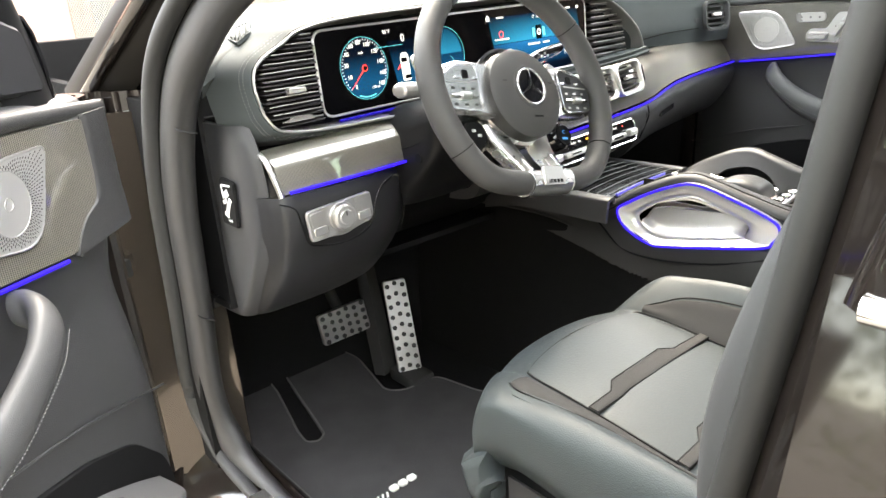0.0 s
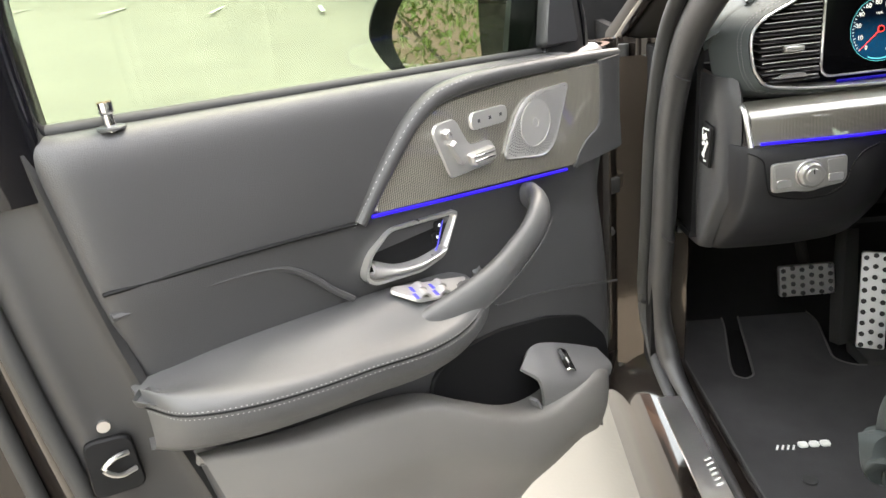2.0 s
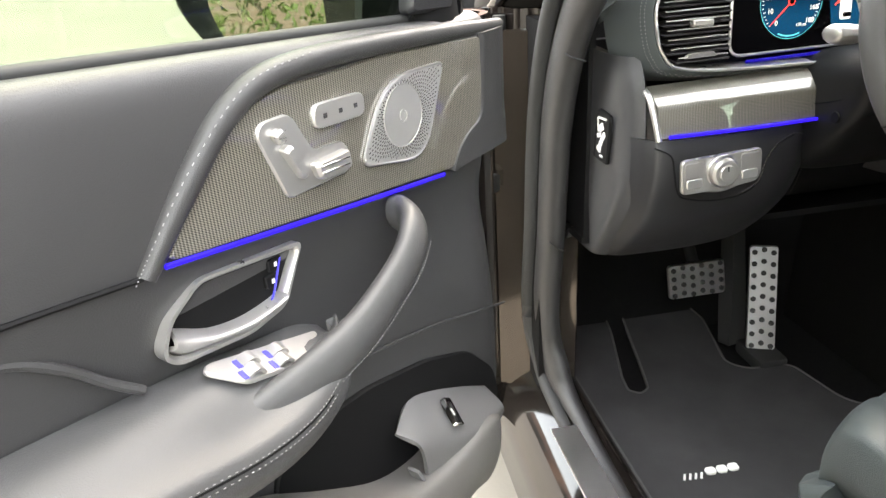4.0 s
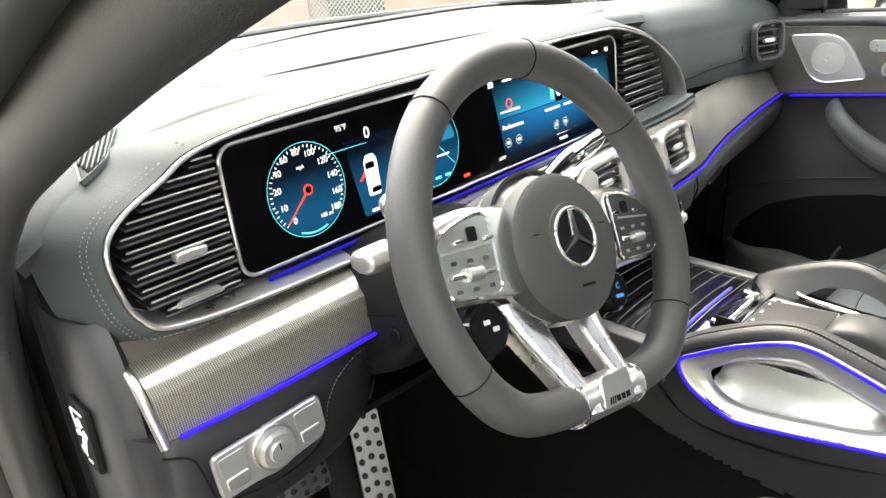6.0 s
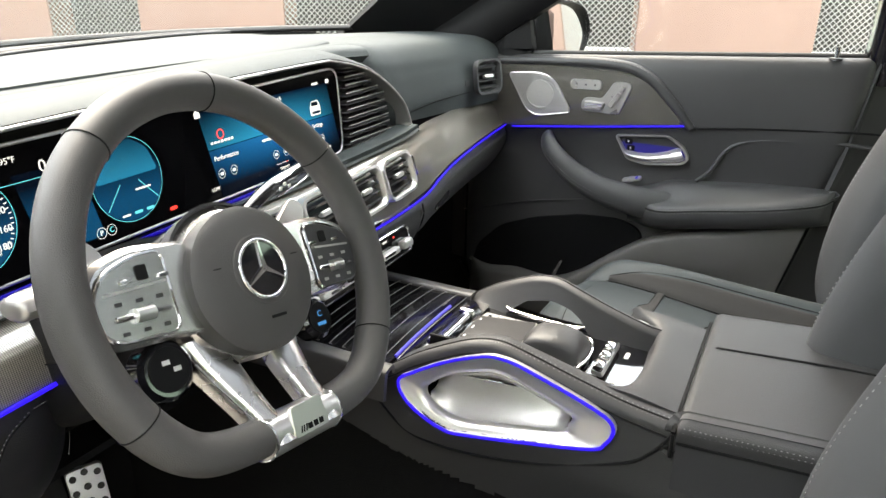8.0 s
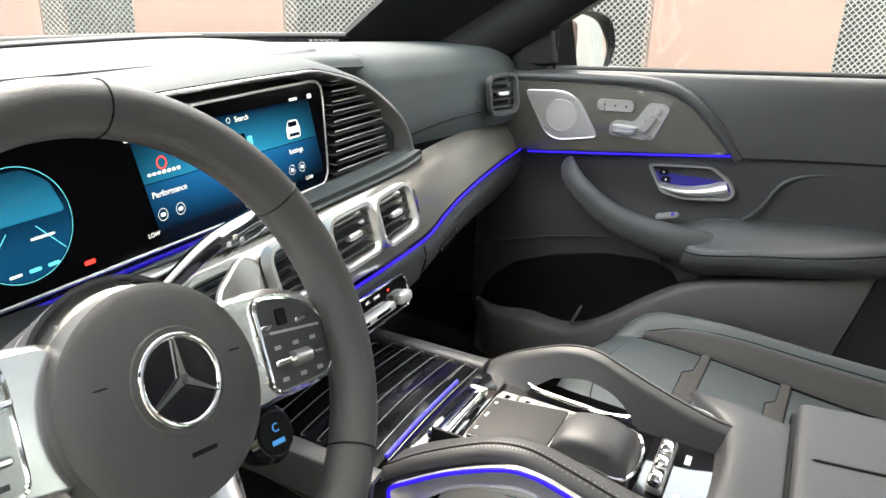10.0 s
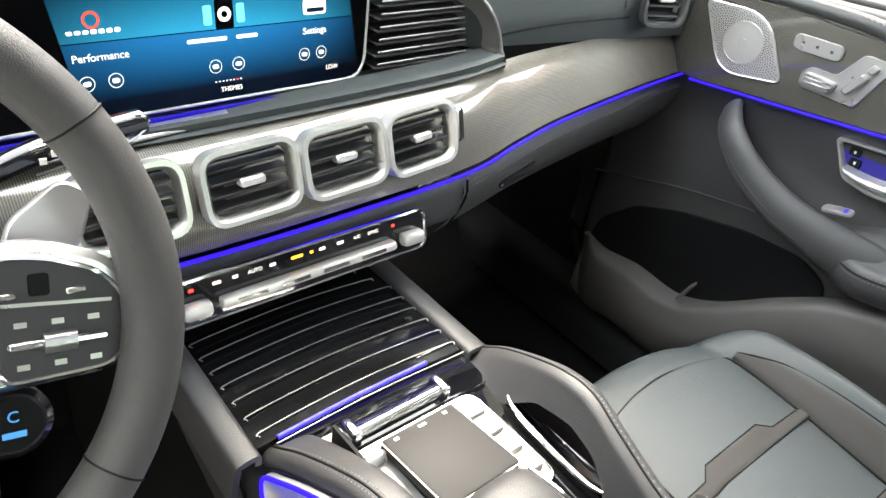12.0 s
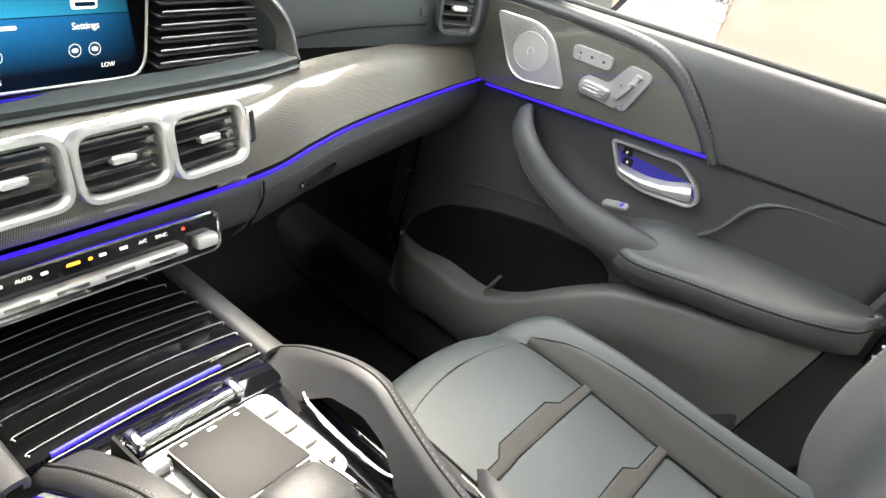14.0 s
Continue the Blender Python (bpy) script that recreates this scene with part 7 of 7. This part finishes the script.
    pl = [(0.154 + du, 1.052), (0.234 + du, 1.050), (0.258 + du, 1.112), (0.252 + du, 1.121), (0.220 + du, 1.122), (0.197 + du, 1.083), (0.162 + du, 1.083), (0.152 + du, 1.072)]
    sw = part("seat_switch_plate", plate(rounded(pl, 0.008), F(0.009), 0.004, 0.0015), SILVER, d, "silver seat-shaped switch plate")
    part("cushion_switch", plate(rounded([(0.158 + du, 1.058), (0.200 + du, 1.057), (0.206 + du, 1.074), (0.160 + du, 1.076)], 0.006), F(0.013), 0.009, 0.003), SILVER, sw)
    part("back_switch", plate(rounded([(0.211 + du, 1.068), (0.220 + du, 1.064), (0.238 + du, 1.095), (0.229 + du, 1.099)], 0.004), F(0.013), 0.009, 0.003), SILVER, sw)
    part("headrest_switch", plate(rounded([(0.231 + du, 1.103), (0.240 + du, 1.100), (0.245 + du, 1.110), (0.236 + du, 1.114)], 0.003), F(0.013), 0.008, 0.002), SILVER, sw)
    for k in range(2):
        part("switch_rib", block((0.036, 0.0014, 0.0012), F(0.0222) @ pose(0.182 + du, 1.064 + k * 0.006, 0, 0, 0, 2), 0.0003, 1), CHROME, sw)
    # door handle
    hp = [(0.228, 1.005), (0.340, 1.016), (0.374, 0.994), (0.386, 0.968), (0.374, 0.955), (0.30, 0.945), (0.258, 0.952)]
    hi = [(0.235, 1.000), (0.338, 1.011), (0.368, 0.991), (0.379, 0.969), (0.371, 0.961), (0.30, 0.951), (0.263, 0.957)]
    hf = part("handle_frame", frame_plate(rounded(hp, 0.010), rounded(hi, 0.008), F(-0.008), 0.012, 0.003), SILVER, d, "satin silver handle frame")
    part("handle_bowl", plate(rounded(hi, 0.008), F(-0.009), 0.003, 0.0005), DARK if s < 0 else LIT_POCKET, hf)
    if s < 0:
        part("handle_light", tube([P(0.252, -0.003, 0.996), P(0.266, -0.002, 0.966), P(0.275, -0.002, 0.958)], 0.0010, 8, sides=6), DIM_BLUE, hf)
    LEVER = ((0.254, 0.966, 0.264, 0.958), (0.275, 0.962, 0.28, 0.954), (0.305, 0.961, 0.306, 0.952), (0.335, 0.967, 0.340, 0.957), (0.357, 0.978, 0.368, 0.961), (0.368, 0.984, 0.377, 0.969)) if s < 0 else ((0.252, 0.972, 0.264, 0.958), (0.275, 0.970, 0.28, 0.954), (0.305, 0.971, 0.306, 0.952), (0.335, 0.979, 0.340, 0.957), (0.355, 0.988, 0.368, 0.961), (0.366, 0.990, 0.377, 0.969))
    part("lever", sheet([[P(ut, -0.006, zt), P(ut * 0.75 + ub * 0.25, 0.004, zt * 0.75 + zb * 0.25), P((ut + ub) / 2, 0.008, (zt + zb) / 2), P(ut * 0.2 + ub * 0.8, 0.007, zt * 0.2 + zb * 0.8), P(ub, -0.002, zb)] for ut, zt, ub, zb in LEVER], 24, 14, 0.004, face=IN), SILVER, hf, "satin silver pull lever")
    for k in (0.0, 0.018):
        part("lock_button", plate(rounded([(-0.008, -0.006), (0.008, -0.006), (0.008, 0.006), (-0.008, 0.006)], 0.003), F(-0.006) @ pose(0.258 + k * 0.3, 0.992 - k * 0.8, 0), 0.003, 0.001), DARK, hf)
        part("lock_mark", block((0.003, 0.004, 0.0005), F(-0.0028) @ pose(0.258 + k * 0.3, 0.992 - k * 0.8, 0), 0), LINE, hf)
    # armrest, grab handle and window switches
    ARM = ((0.215, 0.905, 0.912, 0.30), (0.245, 0.920, 0.905, 0.75), (0.30, 0.930, 0.895, 0.95), (0.36, 0.940, 0.896, 1.0), (0.44, 0.949, 0.912, 1.0), (0.515, 0.957, 0.926, 1.0), (0.58, 0.962, 0.940, 0.95), (0.635, 0.964, 0.952, 0.7), (0.655, 0.962, 0.957, 0.25))
    if s > 0:
        ARM = [(0.275, 0.888, 0.872, 0.2), (0.30, 0.894, 0.872, 0.5), (0.325, 0.905, 0.872, 0.85)] + [(u, zt - 0.022, zs - 0.022, k) for u, zt, zs, k in ARM[3:]]
    part("armrest", sheet([[P0(u, -0.010, zt), P0(u, 0.025 * k, zt - 0.003), P0(u, 0.058 * k, zs + 0.013), P0(u, 0.074 * k, zs + 0.004), P0(u, 0.079 * k, zs - 0.010), P0(u, 0.074 * k, zs - 0.030), P0(u, 0.052 * k, zs - 0.052), P0(u, -0.006, zs - 0.066)] for u, zt, zs, k in ARM], 40, 36, 0.012, face=IN), ARM_LEATHER, d, "padded leather armrest")
    stitches([P0(u, 0.0795 * k, zs - 0.002) for u, zt, zs, k in ARM[1:]], d, 90)
    stitches([P0(u, 0.0805 * k, zs - 0.009) for u, zt, zs, k in ARM[1:]], d, 90)
    part("edge_seam", tube([P0(u, 0.0785 * k, zs - 0.0055) for u, zt, zs, k in ARM[1:]], 0.0012, 40, sides=6), DARK, d)
    if s < 0:
        grab = [(0.100, 0.006, 0.986), (0.106, 0.032, 0.985), (0.124, 0.048, 0.976), (0.150, 0.056, 0.960), (0.184, 0.058, 0.942), (0.224, 0.058, 0.924), (0.270, 0.053, 0.909), (0.33, 0.044, 0.898), (0.40, 0.030, 0.892)]
    else:
        grab = [(0.078, 0.006, 0.982), (0.089, 0.028, 0.976), (0.106, 0.046, 0.962), (0.135, 0.055, 0.938), (0.173, 0.056, 0.911), (0.228, 0.056, 0.888), (0.285, 0.052, 0.876), (0.34, 0.044, 0.870), (0.41, 0.030, 0.868)]
    part("grab_handle", tube([P0(*g) for g in grab], [0.019, 0.021, 0.0215, 0.021, 0.0215, 0.023, 0.025, 0.024, 0.016] if s < 0 else [0.019, 0.021, 0.022, 0.024, 0.028, 0.031, 0.034, 0.035, 0.030], 70, sides=20, up=tuple(IN), flat=0.6), ARM_LEATHER, d, "leather grab handle")
    for lift in (0.0,) if s < 0 else (0.0, 0.0075):
        stitches([P0(u - 0.011 + 0.003 * min(i, 3), w + 0.0135 + (0.004 if s > 0 else 0.0), z - 0.008 - 0.002 * i + lift) for i, (u, w, z) in enumerate(grab[2:7])], d, 50)
    if s < 0:
        spm = axes(P0(0.302, 0.026, 0.926), P(1, 0, 0.16) - P(0, 0, 0), P(0, 0.8, -0.30) - P(0, 0, 0))
        sp_out = [(-0.066, -0.015), (-0.036, 0.016), (0.040, 0.016), (0.066, -0.008), (0.060, -0.016)]
    else:
        spm = axes(P0(0.280, 0.022, 0.913), P(1, 0, 0.16) - P(0, 0, 0), P(0, 0.8, -0.30) - P(0, 0, 0))
        sp_out = [(-0.022, -0.008), (0.022, -0.008), (0.022, 0.008), (-0.022, 0.008)]
    if spm.to_3x3().col[2].z < 0:
        spm = spm @ Matrix.Diagonal((1, 1, -1, 1))
    sp = part("window_switch_plate", plate(rounded(sp_out, 0.007), spm, 0.004, 0.0015), SILVER, d, "silver window switches")
    for a, b in (((-0.008, -0.005), (-0.004, 0.008), (0.024, -0.005), (0.028, 0.008)) if s < 0 else ((0, 0),)):
        k = spm @ Matrix.Translation((a, b, 0.004))
        part("window_switch", sheet([[k @ Vector((x, y, z)) for y in (-0.0055, 0.0, 0.0055)] for x, z in ((-0.010, -0.001), (-0.004, 0.0055 if s < 0 else 0.0015), (0.004, 0.0065 if s < 0 else 0.002), (0.010, 0.0015 if s < 0 else 0.0))], 10, 5, 0.003, face=spm.to_3x3().col[2]), SILVER, sp)
        part("switch_light", plate(rounded([(0.008, -0.005), (0.014, -0.005), (0.014, 0.005), (0.008, 0.005)], 0.001), k, 0.0006, 0.0002), DIM_BLUE, sp)
    part("crease", tube([P0(0.405, 0.002, 0.952 if s < 0 else 0.925), P0(0.428, -0.002, 0.972 if s < 0 else 0.950), P0(0.453, -0.003, 0.998), P0(0.489, -0.003, 1.021), P0(0.55, -0.002, 1.031), P0(0.655, -0.001, 1.037)] + ([P0(0.75, -0.005, 1.03)] if s > 0 else []), 0.0042, 40, sides=8), LEATHER, d)
    part("panel_line", tube([P0(0.385, 0.006, 1.038), P0(0.5, 0.0055, 1.050), P0(0.658, 0.005, 1.062)] + ([P0(0.75, 0.004, 1.064)] if s > 0 else []), 0.0022, 20, sides=6), DARK, d)
    part("lower_line", tube([P(-0.125, 0.004, 0.765), P(-0.05, 0.005, 0.788), P0(0.05, 0.004, 0.818), P0(0.17, 0.0, 0.842)], 0.0016, 20, sides=6), LEATHER, d)
    # map pocket: a near-black plate stands for the shade in the hollow, behind a moulded wall
    part("pocket_shade_plate", plate(rounded([(-0.10, 0.62), (0.10, 0.60), (0.20, 0.64), (0.315, 0.755), (0.308, 0.792), (0.262, 0.812), (0.17, 0.806), (0.064, 0.780), (-0.025, 0.742), (-0.085, 0.68)], 0.02), F(0.001), 0.006, 0.002), DARK, d)
    dip = lambda u: 0.0 if s < 0 else -0.034 * float(np.interp(u, [0.1, 0.25], [1.0, 0.0]))
    part("map_pocket", sheet([[P(u, 0.006, z + 0.003), P(u, 0.05 * k, z + 0.004), P(u, 0.062 * k, z - 0.012), P(u, 0.058 * k, z - 0.07), P(u, 0.03 * k, z - 0.13), P(u, 0.002, max(zb, z - 0.2))] for u, z, k, zb in [(q[0], q[1] + dip(q[0]), q[2], q[3]) for q in (*(((-0.062, 0.630, 0.15, 0.56), (-0.03, 0.652, 0.8, 0.53)) if s < 0 else ((-0.100, 0.668, 0.15, 0.6), (-0.05, 0.658, 0.8, 0.53))), (0.02, 0.668, 1.0, 0.515), (0.11, 0.662, 1.0, 0.50), (0.18, 0.680, 1.0, 0.48), (0.26, 0.732, 1.0, 0.46), (0.335, 0.785, 0.9, 0.45), (0.42, 0.815, 0.8, 0.45), (0.53, 0.838, 0.7, 0.45), (0.672, 0.868, 0.4, 0.45))]], 50, 24, 0.010, face=IN), POCKET, d, "moulded map pocket")
    part("pocket_clip", sheet([[P(0.13 + 0.02 * i, 0.03, z), P(0.13 + 0.02 * i, 0.052 - 0.01 * i, z)] for i, z in ((0, 0.65), (0.4, 0.672), (0.7, 0.688))], 6, 4, 0.004), POD_GREY, d)
    if s < 0:
        pod = part("button_pod", sheet([[P(0.150, 0.020, 0.735), P(0.110, 0.009, 0.750), P(0.060, 0.007, 0.732), P(0.0, 0.007, 0.700), P(-0.055, 0.01, 0.668)], [P(0.138, 0.046, 0.718), P(0.10, 0.049, 0.702), P(0.06, 0.052, 0.684), P(0.02, 0.052, 0.672), P(-0.045, 0.045, 0.655)], [P(0.125, 0.044, 0.65), P(0.09, 0.046, 0.645), P(0.05, 0.048, 0.640), P(0.01, 0.048, 0.635), P(-0.05, 0.04, 0.63)]], 24, 20, 0.006, face=M.to_3x3() @ Vector((0, 1, 1))), POD_GREY, d, "grey button housing")
        bmx = axes(P(0.062, 0.034, 0.7095), P(1, 0.12, 0.45) - P(0, 0, 0), P(-0.35, -0.75, 0.55) - P(0, 0, 0))
        if bmx.to_3x3().col[2].z < 0:
            bmx = bmx @ Matrix.Diagonal((1, 1, -1, 1))
        part("tailgate_frame", frame_plate(rounded([(-0.013, -0.019), (0.013, -0.019), (0.013, 0.019), (-0.013, 0.019)], 0.004), rounded([(-0.009, -0.015), (0.009, -0.015), (0.009, 0.015), (-0.009, 0.015)], 0.003), bmx, 0.005, 0.001), CHROME, pod)
        part("tailgate_button", block((0.017, 0.028, 0.006), bmx, 0.002, 1), DARK, pod)
        part("button_mark", block((0.006, 0.009, 0.001), bmx @ Matrix.Translation((0, 0, 0.003)), 0), LINE, pod)
        part("warning_lens", plate(rounded([(0.195, 0.49), (0.24, 0.485), (0.235, 0.515), (0.20, 0.52)], 0.008), F(0.006), 0.006, 0.002), RED_LENS, d)
    # outside mirror
    Q = lambda u, w, z: P(u - 0.15 * (w + 0.235), w, z)
    RIMW = ((-0.095, 0.72), (-0.15, 0.98), (-0.25, 0.98), (-0.335, 0.75), (-0.372, 0.2), (-0.372, -0.3), (-0.325, -0.9), (-0.25, -1.05), (-0.15, -1.0), (-0.10, -0.7))
    hoops = [curve_points([Q(u, -0.235 + (w + 0.235) * k, 1.195 + 0.079 * h * k) for w, h in RIMW], 64, True) for u, k in ((-0.02, 0.90), (0.010, 0.92), (0.018, 0.96), (0.016, 1.0), (-0.02, 1.03), (-0.07, 0.97), (-0.11, 0.75), (-0.13, 0.4), (-0.135, 0.05))]
    bm = bmesh.new()
    loops = [[bm.verts.new(p) for p in h] for h in hoops]
    for r0, r1 in zip(loops, loops[1:]):
        for i in range(64):
            bm.faces.new((r0[i], r0[(i + 1) % 64], r1[(i + 1) % 64], r1[i]))
    bm.faces.new(loops[-1])
    mirror = part("side_mirror", bm, DARK, d, "black outside mirror housing")
    gl = [(min((w + 0.235) * 0.91, 0.108 if s < 0 else 1.0), 0.079 * h * 0.91) for w, h in [(v[0], v[1]) for v in curve_points([(w, h, 0) for w, h in RIMW], 48, True)]]
    part("mirror_glass", plate(gl, M @ axes((0.002, -0.235, 1.195), (-0.05 if s < 0 else -0.15, 1, 0), (-0.10, 0, 1)), 0.004, 0.0005), CHROME_MIRROR, mirror, "mirror glass")
    part("mirror_arm", sheet([[P(u, w, 1.192 + h * c) for u, c in ((0.012, -1), (0.022, -0.6), (0.022, 0.6), (0.012, 1), (-0.06, 0.9), (-0.07, -0.9), (0.012, -1))] for w, h in ((-0.132, 0.058), (-0.10, 0.056), (-0.04, 0.054), (-0.015, 0.055))], 10, 24, 0.005), PIANO, mirror)
    part("mirror_foot", tube([P(-0.03, -0.02, 1.165), P(-0.05, -0.08, 1.16), P(-0.05, -0.15, 1.165)], [0.022, 0.02, 0.024], 10, flat=0.7), PIANO, mirror)
    part("hinge", tube([P(-0.14, -0.06, 0.70), P(-0.17, -0.07, 0.70)], 0.014, sides=10), RUBBER, d)
    part("hinge", tube([P(-0.14, -0.06, 1.02), P(-0.17, -0.07, 1.02)], 0.014, sides=10), RUBBER, d)
    return d


CHROME_MIRROR = material("mirror_silver", (0.85, 0.86, 0.85), 0.015, 1.0, vary=0)
LM = Matrix(((-0.704, 0.710, 0, -1.001), (-0.710, -0.704, 0, 0.114), (0, 0, 1, 0), (0, 0, 0, 1)))
RMX = Matrix(((0, -1, 0, 0.745), (-1.06, 0, 0, 0.255), (0, 0, 1, 0.006), (0, 0, 0, 1)))
front_door(LM, -1, "open driver's door in black leather and carbon fibre")
front_door(RMX, 1, "closed passenger door in black leather and carbon fibre")


# ---------------------------------------------------------------- trees behind the car, seen in the mirrors
def tree(x, y, h, seed):
    rnd = random.Random(seed)
    z0 = ground_z(x, y)
    t = thing("tree", "young tree in fresh green leaf beside the lot", "tree", (x, y, z0), group="trees by the lot")
    part("trunk", tube([(x, y, z0 - 0.1), (x + 0.05, y, z0 + h * 0.3), (x - 0.05, y + 0.1, z0 + h * 0.7), (x, y, z0 + h)], [0.10, 0.07, 0.04, 0.015], 14), BARK, t)
    bm = bmesh.new()
    limbs = []
    for i in range(9):
        a, k = rnd.uniform(0, 6.28), 0.08 + 0.8 * i / 9
        L = h * 0.4 * (1.1 - k)
        e = (x + L * math.cos(a), y + L * math.sin(a), z0 + h * k + L * 0.7)
        tube([(x, y, z0 + h * k), ((x + e[0]) / 2, (y + e[1]) / 2, z0 + h * k + L * 0.25), e], [0.03, 0.018, 0.006], 6, sides=6, bm=bm)
        limbs.append(e)
    part("limb", bm, BARK, t)
    bm = bmesh.new()
    for i in range(14000):
        e = rnd.choice(limbs)
        p = Vector((e[0] + rnd.gauss(0, 0.6), e[1] + rnd.gauss(0, 0.6), e[2] + rnd.gauss(-0.1, 0.5)))
        m = Matrix.Translation(p) @ Euler((rnd.uniform(0, 6), rnd.uniform(0, 6), rnd.uniform(0, 6))).to_matrix().to_4x4()
        r = rnd.uniform(0.018, 0.042)
        bm.faces.new([bm.verts.new(m @ Vector(v)) for v in ((-r, 0, 0), (0, r * 0.5, 0.01), (r, 0, 0), (0, -r * 0.5, 0.01))])
    part("crown", bm, LEAF, t, smooth=False)


for i, (x, y, h) in enumerate(((-6.5, -2.0, 5.5), (-7.5, -3.6, 6.0), (-7.5, -0.9, 5.5), (-7.2, -2.8, 5.5), (-5.6, -1.3, 4.5), (-6.8, -1.5, 5.2), (-6.0, -2.9, 5.0), (-5.2, -4.6, 6.0), (-4.5, -7.5, 5.0), (-10, -2.6, 6.5), (-10.5, -5.5, 6.0))):
    tree(x, y, h, i)
for i in range(5):
    m = pose(-13 + i * 2.7, 19, ground_z(-13 + i * 2.7, 19) + 0.03, 0, 0, 12)
    ln = part("parking_line", block((0.10, 4.5, 0.004), m, 0), LINE)
    tagged(ln, "worn white painted parking line on concrete", "road marking", kind="structure")
